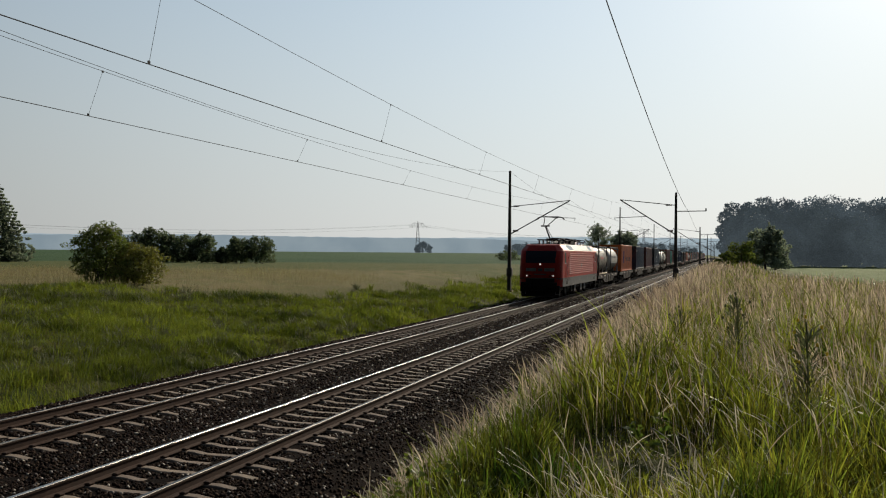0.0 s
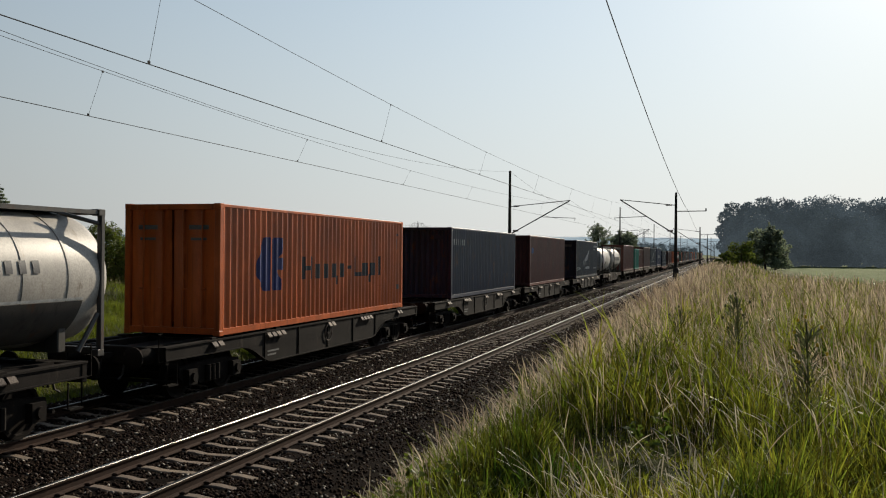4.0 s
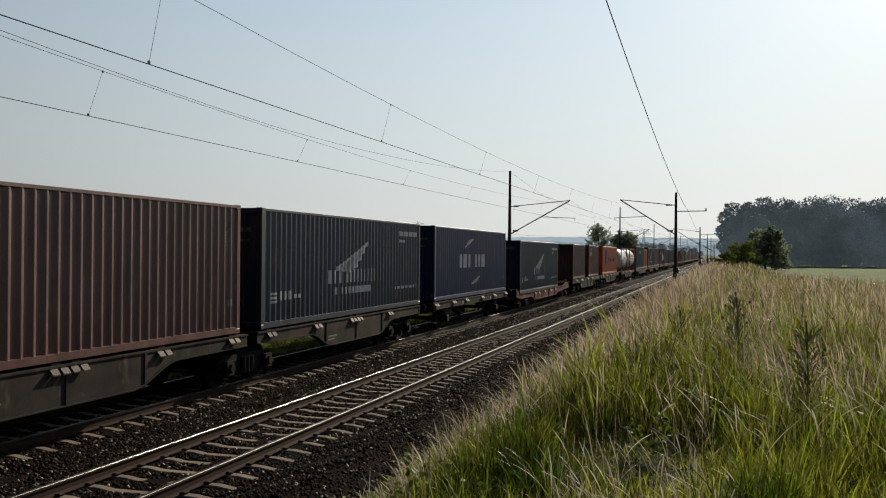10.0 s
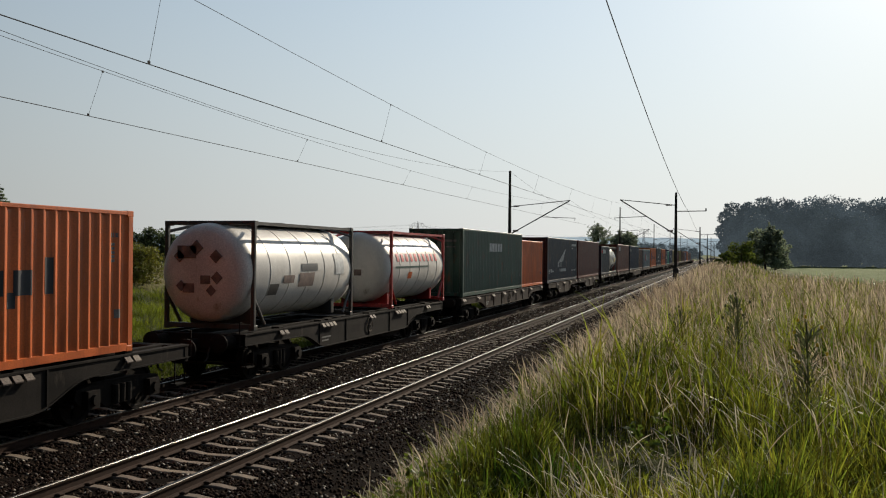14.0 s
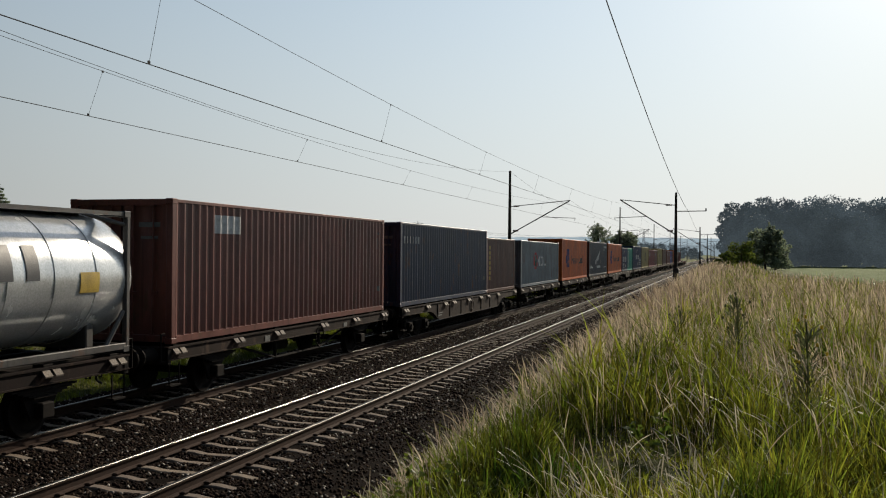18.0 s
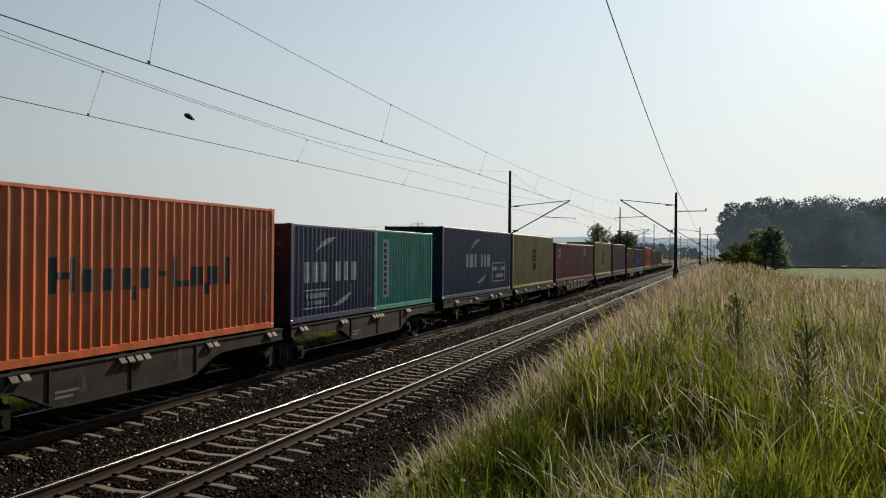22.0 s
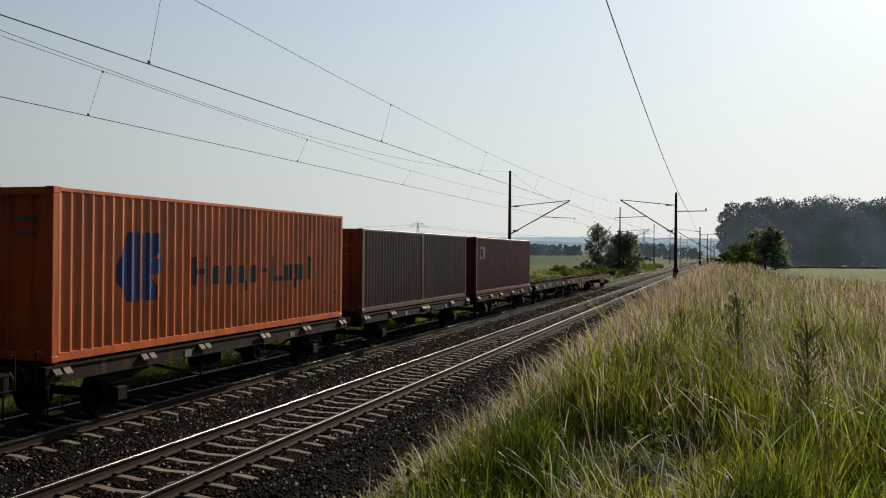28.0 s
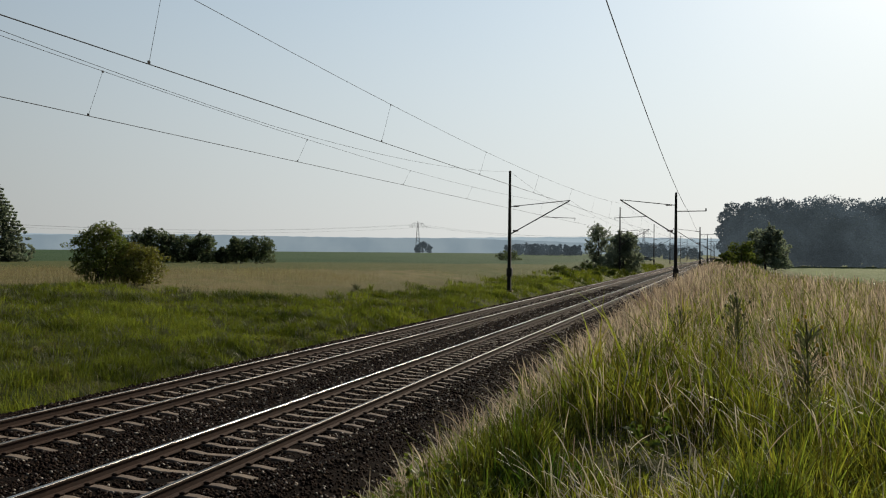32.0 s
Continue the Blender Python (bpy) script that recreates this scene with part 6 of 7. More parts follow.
        part("marking", face(-0.16, 0.16, 1.92, 2.10, 0.014), "loco_grey", shell, "small sign")
        part("number_bars", face(-0.42, 0.42, 1.66, 1.74, 0.014), "loco_grey", shell, "plain bars of a worn inscription")
        for x in (-0.9, 0.9):
            part("headlight", Geo().lathe([(0, 0.13), (0.03, 0.13), (0.045, 0.1), (0.03, 0)], 18, "y", (x, sy * 9.215 if sy > 0 else sy * 9.25, 1.60)), "pale", shell, "round headlight rim")
            part("lamp_glass", Geo().lathe([(0, 0.0), (0, 0.048), (0.02, 0.042), (0.03, 0)], 14, "y", (x, sy * 9.28, 1.60)), "lampglow" if sy < 0 else "redmark", shell, "lit headlight")
            part("marker_light", Geo().lathe([(0, 0.0), (0, 0.06), (0.02, 0.05), (0.03, 0)], 12, "y", (x * 0.76, sy * 9.24, 1.60)), "glass", shell)
        part("top_headlight", Geo().lathe([(-0.02, 0.0), (-0.02, 0.06), (0.02, 0.05), (0.03, 0)], 14, "y", (0, sy * 9.19, 2.38)), "lampglow" if sy < 0 else "glass", shell, "lit upper headlight")
        part("front_apron", Geo().box(-0.99, 0.99, *sorted((sy * 9.0, sy * 9.235)), 0.86, 1.40), "iron", ob, "black front apron", bevel=0.01)
        for sx in (-1, 1):
            part("corner_panel", Geo().prism([(sx * 0.995, sy * 9.238), (sx * 1.26, sy * 9.135), (sx * 1.40, sy * 9.0), (sx * 1.484, sy * 8.80), (sx * 1.44, sy * 8.74), (sx * 0.96, sy * 9.1)], "z", 0.87, 1.47), "loco_red", shell, "red corner panel")
        part("head_beam", Geo().prism([(-1.35, 0.55), (1.35, 0.55), (1.35, 0.95), (-1.35, 0.95)], "y", *sorted((sy * 9.0, sy * 9.28))), "iron", ob, bevel=0.03)
        for x in (-0.9, 0.9):
            part("buffer", Geo().box(x - 0.15, x + 0.15, *sorted((sy * 9.25, sy * 9.55)), 0.86, 1.16).box(x - 0.32, x + 0.32, *sorted((sy * 9.55, sy * 9.66)), 0.82, 1.18), "iron", ob, "black buffer", bevel=0.02)
        part("plough", Geo().prism([(-1.3, 0.18), (1.3, 0.18), (1.35, 0.62), (-1.35, 0.62)], "y", *sorted((sy * 8.85, sy * 9.1))), "iron", ob, "black rail guard", bevel=0.03)
        part("coupling", Geo().box(-0.06, 0.06, *sorted((sy * 9.2, sy * 9.6)), 0.93, 1.06).path([(0, sy * 9.5, 1.0), (0.07, sy * 9.62, 0.8), (0.05, sy * 9.62, 0.5), (-0.05, sy * 9.62, 0.5), (-0.07, sy * 9.62, 0.8), (0, sy * 9.5, 1.0)], 0.025, 6), "iron", ob)
        for x in (-1.32, 1.32):
            part("handrail", Geo().path([(x, sy * 9.05, 1.35), (x * 1.04, sy * 9.32, 1.45), (x * 1.04, sy * 9.2, 2.2), (x, sy * 8.95, 2.3)], 0.016, 6), "iron", shell)
            part("step", Geo().path([(x, sy * 9.1, 0.86), (x, sy * 9.1, 0.35), (x * 0.78, sy * 9.1, 0.35), (x * 0.78, sy * 9.1, 0.86)], 0.014, 5), "pale", shell, "pale step frame")
        for sx in (-1, 1):
            x0, x1 = sorted((sx * 1.47, sx * 1.481))
            dr = part("cab_door", Geo().box(x0, x1, *sorted((sy * 6.74, sy * 7.36)), 1.475, 3.22), "loco_red", shell, bevel=0.003)
            # flat dark plates, coloured as the shade inside hand and foot recesses
            for zz in (1.75, 2.2):
                part("door_grip", Geo().prism([(sy * 6.92 + 0.085 * math.cos(a * 0.5236), zz + 0.15 * math.sin(a * 0.5236)) for a in range(12)], "x", *sorted((sx * 1.481, sx * 1.486))), "iron", dr, "flat dark plate for the shade in a hand recess")
            part("door_recess", Geo().box(*sorted((sx * 1.482, sx * 1.487)), *sorted((sy * 6.78, sy * 7.32)), 1.0, 1.2), "iron", dr, "flat dark plate for the shade in a foot recess")
            part("window_frame", Geo().box(*sorted((sx * 1.47, sx * 1.484)), *sorted((sy * 7.50, sy * 8.02)), 2.46, 3.20), "iron", shell, "black window frame", bevel=0.006)
            part("side_window", Geo().box(*sorted((sx * 1.474, sx * 1.488)), *sorted((sy * 7.55, sy * 7.97)), 2.51, 3.15), "cab_window", shell, "cab side window, reflected light in its pale colour", bevel=0.004)
            part("window_trim", Geo().box(*sorted((sx * 1.487, sx * 1.494)), *sorted((sy * 7.48, sy * 8.04)), 2.42, 2.455), "pale", shell)
            part("marker_lamp", Geo().box(*sorted((sx * 1.475, sx * 1.53)), *sorted((sy * 6.44, sy * 6.56)), 2.78, 2.90), "redmark", shell, "small red side lamp", bevel=0.01)
            for y in (6.66, 7.42):
                part("handrail", Geo().path([(sx * 1.48, sy * y, 1.3), (sx * 1.54, sy * y, 1.32), (sx * 1.54, sy * y, 2.5), (sx * 1.48, sy * y, 2.52)], 0.016, 6), "pale", shell, "pale grab rail")
    # side louvres, one slat after another
    slat = Geo().prism([(0.0, 0.0), (0.028, 0.024), (0.020, 0.042), (0.0, 0.050)], "y", -6.02, 6.15).mesh("louvre_slat")
    for sx in (-1, 1):
        panel = part("louvre_panel", Geo().box(*sorted((sx * 1.47, sx * 1.478)), -6.1, 6.22, 1.62, 3.27), "loco_red", shell, "red louvred side panel")
        for i in range(11):
            part("louvre_slat", slat, "loco_red", panel, at=Matrix.Translation((sx * 1.477, 0, 1.66 + 0.142 * i)) @ Matrix.Diagonal((sx, 1, 1, 1)))
        part("marking", Geo().box(*sorted((sx * 1.478, sx * 1.482)), -0.3, 0.12, 2.1, 2.4), "faint", panel, "grey square sign")
        for y, w, z0, z1 in ((-4.9, 0.2, 1.0, 1.3), (3.4, 0.2, 1.15, 1.4), (-3.2, 0.08, 1.1, 1.2), (-1.2, 1.1, 1.30, 1.33), (-1.1, 0.7, 1.23, 1.25), (-1.0, 0.4, 1.15, 1.18)):
            part("lettering", Geo().box(*sorted((sx * 1.476, sx * 1.48)), y - w / 2, y + w / 2, z0, z1), "faint", shell, "small white writing")
        # vents and folds along the roof edge
        for i in range(12):
            y = -5.9 + i * 1.02
            dark = i in (0, 1, 10, 11)
            e = Geo()
            q = lambda t, o: (sx * (1.47 - 0.35 * t + 0.6 * o), 3.32 + 0.44 * t + 0.5 * o)
            pts = [q(0.12, 0.0), q(0.12, 0.02), q(0.88, 0.02), q(0.88, 0.0)]
            e.prism(pts, "y", y, y + 0.92)
            part("roof_hatch", e, "glass" if dark else "roof_grey", ob, "dark ventilation hatch" if dark else "", bevel=0.004)
    # under the body
    for y, w in ((-2.2, 0.7), (0.9, 0.75), (2.6, 0.5)):
        for sx in (-1, 1):
            part("equipment_box", Geo().box(*sorted((sx * 0.6, sx * 1.3)), y - w / 2, y + w / 2, 0.35, 0.86), "loco_grey", ob, "grey equipment box", bevel=0.02)
    part("underframe", Geo().box(-1.2, 1.2, -8.6, 8.6, 0.6, 0.88), "iron", ob)
    for y in (-4.95, 4.95):
        g = Geo()
        for sx in (-1, 1):
            g.prism([(-2.2, 0.55), (-1.9, 0.4), (1.9, 0.4), (2.2, 0.55), (2.0, 0.8), (-2.0, 0.8)], "x", *sorted((sx * 0.98, sx * 1.12)))
            for k in (-1.45, 1.45):
                g.box(*sorted((sx * 1.1, sx * 1.26)), k - 0.25, k + 0.25, 0.42, 0.82)
                g.tube((sx * 1.18, k - 0.45, 0.5), (sx * 1.18, k - 0.45, 0.85), 0.1, 8).tube((sx * 1.18, k + 0.45, 0.5), (sx * 1.18, k + 0.45, 0.85), 0.1, 8)
        g.box(-0.95, 0.95, -0.5, 0.5, 0.4, 0.75)
        b = part("bogie", g, "iron", ob, "dirty black bogie", at=(0, y, 0))
        wheelset("drive_front", b, (0, -1.45, 0.625), 0.625)
        wheelset("drive_rear", b, (0, 1.45, 0.625), 0.625)
    # roof gear
    deck = part("roof_deck", Geo().box(-1.1, 1.1, -7.2, 7.2, 3.72, 3.80), "iron", ob)

    def panto(y, up, turn):
        base = Geo().path([(-0.7, -0.9, 4.08), (0.7, -0.9, 4.08), (0.7, 0.9, 4.08), (-0.7, 0.9, 4.08), (-0.7, -0.9, 4.08)], 0.035, 6)
        p = part("pantograph", base, "iron", ob, "raised pantograph" if up else "lowered pantograph", at=Matrix.Translation((0, y, 0)) @ Matrix.Rotation(turn, 4, "Z"))
        for x in (-0.6, 0.6):
            for yy in (-0.75, 0.75):
                part("insulator", shared("insulator", lambda: Geo().lathe([(0, 0.05)] + [(0.03 + 0.03 * i, 0.05 if i % 2 else 0.085) for i in range(9)] + [(0.3, 0.04)], 10, "z")), "insulator", p, at=(x, yy, 3.79))
        knee, head = ((-1.75, 5.02), (0.25, 5.66)) if up else ((-1.2, 4.22), (0.55, 4.2))
        part("lower_arm", Geo().tube((0, 0.2, 4.1), (0, knee[0], knee[1]), 0.055, 8).tube((0.18, 0.45, 4.1), (0.1, knee[0] + 0.1, knee[1] - 0.12), 0.02, 6), "iron", p)
        part("upper_arm", Geo().tube((0.12, knee[0], knee[1]), (0.42, head[0], head[1]), 0.032, 6).tube((-0.12, knee[0], knee[1]), (-0.42, head[0], head[1]), 0.032, 6).tube((-0.3, knee[0], knee[1]), (0.3, knee[0], knee[1]), 0.05, 8), "iron", p)
        hb = Geo()
        for dy in (-0.2, 0.2):
            hz = head[1] + (0.08 if up else 0.03)
            hb.path([(-0.97, head[0] + dy, hz - 0.2), (-0.85, head[0] + dy, hz - 0.05), (-0.6, head[0] + dy, hz), (0.6, head[0] + dy, hz), (0.85, head[0] + dy, hz - 0.05), (0.97, head[0] + dy, hz - 0.2)], 0.025, 6)
        hb.tube((-0.45, head[0] - 0.2, head[1]), (-0.45, head[0] + 0.2, head[1]), 0.025, 6).tube((0.45, head[0] - 0.2, head[1]), (0.45, head[0] + 0.2, head[1]), 0.025, 6)
        part("collector_head", hb, "iron", p)

    panto(-5.65, True, 0.0)
    panto(-2.3, False, 0.0)
    panto(2.8, False, math.pi)
    panto(6.0, False, math.pi)
    for i in range(9):
        y = -3.6 + i * 0.95
        x = (-0.55, 0.5, 0.1)[i % 3]
        part("roof_insulator", Geo().lathe([(0, 0.07)] + [(0.04 + 0.035 * k, 0.06 if k % 2 else 0.1) for k in range(9)] + [(0.4, 0.05), (0.4, 0)], 10, "z", (x, y, 3.79)), "insulator", deck)
    part("roof_conductor", Geo().path([(0.5, -4.2, 4.22), (0.5, 5.2, 4.22)], 0.03, 6).path([(-0.55, -3.8, 4.2), (-0.55, 4.6, 4.2)], 0.03, 6).box(-0.7, 0.7, -0.6, 0.5, 3.8, 4.1).box(-0.4, 0.6, 1.2, 1.9, 3.8, 4.15), "iron", deck)
    part("horn", Geo().tube((0.3, -7.4, 3.72), (0.3, -7.4, 3.9), 0.03, 8).tube((0.3, -7.25, 3.9), (0.3, -7.6, 3.9), 0.05, 8), "iron", ob)
    part("antenna", Geo().tube((0.3, 7.3, 3.7), (0.3, 7.3, 4.0), 0.04, 8), "iron", ob)
    TRAIN.append((ob, 70.7))


build_engine()
build_train()


# ---------------- plants ----------------
def strips(x, y, z, h, yaw, lean, lean_dir, prof):
    """Thin bent blades. prof: (share of the length, half width); arrays give place, height, turn, and bend."""
    n, k = len(x), len(prof)
    t = np.array([p[0] for p in prof])
    hw = np.array([p[1] for p in prof])
    w = hw[None] if hw.ndim == 1 else hw
    cx_ = x[:, None] + np.cos(lean_dir)[:, None] * lean[:, None] * h[:, None] * t[None] ** 2.2
    cy_ = y[:, None] + np.sin(lean_dir)[:, None] * lean[:, None] * h[:, None] * t[None] ** 2.2
    cz_ = z[:, None] + h[:, None] * (t[None] - 0.35 * np.minimum(lean, 1.2)[:, None] * t[None] ** 3)
    sx, sy = np.cos(yaw)[:, None] * w, np.sin(yaw)[:, None] * w
    v = np.stack([np.stack([cx_ - sx, cy_ - sy, cz_], -1), np.stack([cx_ + sx, cy_ + sy, cz_], -1)], 2)   # n,k,2,3
    idx = np.arange(n)[:, None] * (2 * k) + 2 * np.arange(k - 1)[None]
    f = np.stack([idx, idx + 1, idx + 3, idx + 2], -1).reshape(-1, 4)
    return v.reshape(-1, 3), f


def scatter(name, parts, mat, label, category):
    vs, fs, n0 = [], [], 0
    for v, f in parts:
        vs.append(v), fs.append(f + n0)
        n0 += len(v)
    ob = new(name, quick_mesh(name, np.concatenate(vs), np.concatenate(fs), mat))
    tagged(ob, label, category, kind="stuff")


def wobble(x, y, s, k=0.0):
    return 0.5 + 0.25 * np.sin(x * s + k) * np.cos(y * s * 0.8 + 2 * k) + 0.25 * np.sin((x + y) * s * 1.9 + 3 * k)


def leaves(centres, radii, n, size, seed, flat=0.8):
    """Many small leaf faces in clumps."""
    r = np.random.default_rng(seed)
    centres, radii = np.asarray(centres, float), np.asarray(radii, float)
    pick = r.choice(len(centres), n, p=radii ** 2 / (radii ** 2).sum())
    u = r.normal(size=(n, 3))
    u /= np.linalg.norm(u, axis=1)[:, None]
    p = centres[pick] + u * (radii[pick] * r.uniform(0.45, 1.12, n) ** 0.6)[:, None] * np.array([1, 1, flat])
    a = r.normal(size=(n, 3))
    a /= np.linalg.norm(a, axis=1)[:, None]
    b = np.cross(a, r.normal(size=(n, 3)))
    b /= np.linalg.norm(b, axis=1)[:, None]
    s = size * r.uniform(0.6, 1.4, n)[:, None]
    v = np.stack([p - a * s, p + b * s * 0.55, p + a * s, p - b * s * 0.55], 1).reshape(-1, 3)
    return v, (4 * np.arange(n)[:, None] + np.arange(4)[None])


def right_bank():
    """The tall grass on the bank by the near track."""
    green, straw, pale = [], [], []

    def foot_of(y):
        return 4.2 + 0.3 * smooth01(11, 20, y) + 0.34 * np.sin(y * 1.7) * np.sin(y * 0.83 + 1) + 0.12 * np.sin(y * 5.1)

    for y0, y1, n, wd, tuft in ((-7, 2.6, 24000, 0.006, 48), (2.6, 8, 66000, 0.0047, 44), (8, 16, 84000, 0.0058, 40), (16, 34, 62000, 0.0085, 20), (34, 75, 26000, 0.018, 8), (75, 150, 12000, 0.045, 4)):
        # tufts: blades fan out from common roots
        ty = rng.uniform(y0, y1, n // tuft)
        foot = foot_of(ty)
        tx = foot + (9.4 + 0.19 * np.maximum(ty, 4) - foot) * rng.uniform(0, 1, n // tuft) ** 1.1
        th = rng.uniform(0.25, 1.5, n // tuft) ** 1.4
        n = n // tuft * tuft
        spread = 0.055 + 0.004 * y0
        dx, dy = rng.normal(0, spread, n), rng.normal(0, spread, n)
        x, y, th = np.repeat(tx, tuft) + dx, np.repeat(ty, tuft) + dy, np.repeat(th, tuft)
        fan = np.arctan2(dy, dx)
        d = wobble(x, y, 0.9, 1.0)
        keep = rng.uniform(0, 1, n) < (0.3 + 0.8 * d * smooth01(3.5, 4.4, x)) * (0.3 + 0.7 * smooth01(4.4, 5.6, x))
        # a dark hollow in the growth
        keep &= ~((np.hypot((x - 7.06) / 0.66, (y - 7.55) / 1.05) < 1) & (rng.uniform(0, 1, n) < 0.4))
        keep &= (y < 62) | (x < 9.4 + 0.02 * y)
        keep &= x > 3.55
        x, y, th, fan = x[keep], y[keep], th[keep], fan[keep]
        n = len(x)
        h = th * (0.22 + 0.40 * rng.uniform(0, 1, n) ** 1.5) * (0.45 + 0.8 * wobble(x, y, 1.3, 2.0)) * (0.35 + 0.65 * smooth01(3.6, 5.2, x)) + 0.06
        # trodden down before the hollow
        h = h * (1 - 0.75 * np.exp(-((x - 7.06) / 0.6) ** 4 - ((y - 7.55) / 0.9) ** 4)) * (1 - 0.55 * np.exp(-((x - 7.15) / 0.55) ** 4 - ((y - 5.5) / 1.9) ** 4)) * (0.72 + 0.28 * smooth01(8, 12, y)) * (1 + 1.0 * np.exp(-((x - 7.2) / 1.0) ** 4 - ((y - 9.0) / 0.55) ** 4))
        bend = np.where(rng.uniform(0, 1, n) < 0.3, rng.uniform(0.4, 0.85, n), rng.uniform(0.04, 0.5, n))
        green.append(strips(x, y, land(x, y) - 0.02, h, rng.uniform(0, 3.14, n), bend, fan + rng.normal(0, 0.6, n), [(0, wd * 0.8), (0.35, wd * 1.15), (0.7, wd * 0.85), (0.88, wd * 0.5), (1.0, wd * 0.05)]))
    head = lambda wd: [(0, wd), (0.62, wd * 0.8), (0.7, wd * 1.9), (0.8, wd * 3.0), (0.9, wd * 2.5), (1.0, wd * 0.3)]
    for y0, y1, n, wd in ((4.0, 9, 2600, 0.0012), (9, 18, 15000, 0.0017), (18, 36, 32000, 0.0027), (36, 80, 21000, 0.005), (80, 160, 8000, 0.013)):
        # stalks stand in loose bunches
        m = n // 6
        by = np.repeat(rng.uniform(y0, y1, m), 6)
        bx = np.repeat(rng.uniform(0, 1, m), 6)
        y = by + rng.normal(0, 0.1 + 0.004 * y0, m * 6)
        foot = foot_of(y)
        x = foot + (9.4 + 0.19 * y - foot) * bx + rng.normal(0, 0.08, m * 6)
        n = m * 6
        tall = np.repeat(rng.uniform(0.62, 1.12, m), 6)
        crest = np.exp(-((x - 5.9 - 0.012 * y) / 1.15) ** 2) * smooth01(9, 15, y)
        keep = rng.uniform(0, 1, n) < 0.07 + 0.95 * crest + 0.30 * (wobble(x, y, 0.55, 4.0) > 0.5) * smooth01(5, 10, y) + 0.25 * smooth01(7.5, 9.5, x) * smooth01(7, 11, y) + (0.16 + 0.6 * smooth01(15, 11, y)) * smooth01(5.6, 4.6, x) * smooth01(5.5, 7.0, y)
        keep &= (y < 62) | (x < 9.4 + 0.02 * y)
        x, y, crest, tall = x[keep], y[keep], crest[keep], tall[keep]
        n = len(x)
        h = (0.46 + 0.46 * rng.uniform(0, 1, n) + 0.2 * crest) * tall
        h = h * (0.55 + 0.45 * smooth01(3.8, 5.4, x))
        nod = np.where(rng.uniform(0, 1, n) < 0.25, rng.uniform(0.4, 0.9, n), rng.uniform(0.03, 0.4, n))
        straw.append(strips(x, y, land(x, y) - 0.02, h, rng.uniform(0, 3.14, n), nod, rng.normal(2.6, 1.1, n), head(wd)))
    # bleached, bent stalks close by, along the foot of the bank and out on the ballast
    for x0, x1, y0, y1, n, wd, lo, hi in ((6.6, 7.6, 5.9, 6.6, 60, 0.0024, 0.3, 0.6), (6.7, 7.8, 4.9, 5.9, 120, 0.0022, 0.25, 0.5), (3.95, 5.2, 6.5, 20, 850, 0.0026, 0.3, 0.65), (3.7, 4.6, 14, 34, 420, 0.0036, 0.3, 0.75), (7.4, 11.5, 7, 16, 700, 0.0024, 0.4, 0.85), (5.2, 7.5, 7.5, 13, 160, 0.0022, 0.4, 0.8)):
        x, y = rng.uniform(x0, x1, n), rng.uniform(y0, y1, n)
        h = rng.uniform(lo, hi, n)
        pale.append(strips(x, y, land(x, y), h, rng.uniform(0, 3.14, n), rng.uniform(0.1, 0.8, n), rng.normal(2.8, 1.2, n), [(0, wd * 0.5), (0.55, wd * 0.5), (0.66, wd * 1.4), (0.8, wd * 2.1), (0.92, wd * 1.8), (1.0, wd * 0.2)]))
    scatter("bank_grass", green, "blade", "lush green grass blades on the bank", "grass")
    scatter("dry_grass", straw, "straw", "tall straw-coloured grass stalks with seed heads", "grass")
    scatter("bleached_grass", pale, "pale_straw", "bleached bent grass stalks", "grass")
    # low broad-leaved herbs at the foot of the bank and between the grass
    herbs, n0 = [], 0
    for i in range(120):
        y = rng.uniform(6, 16) if i < 50 else rng.uniform(16, 46)
        x = float(foot_of(np.array(y))) + (rng.uniform(-0.1, 0.5) if i % 3 else rng.uniform(0.5, 4.5))
        w = rng.uniform(0.10, 0.24)
        z = float(land(x, y))
        c = [(x + rng.normal(0, w), y + rng.normal(0, w), z + rng.uniform(0.05, 0.28 + 0.5 * w)) for k in range(9)]
        v, f = leaves(c, [w * 0.6] * 9, 150, 0.028 + 0.0006 * y, 700 + i, 0.7)
        herbs.append((v, f))
    scatter("bank_herbs", herbs, "herb", "bright green broad-leaved herbs at the foot of the bank", "weeds")


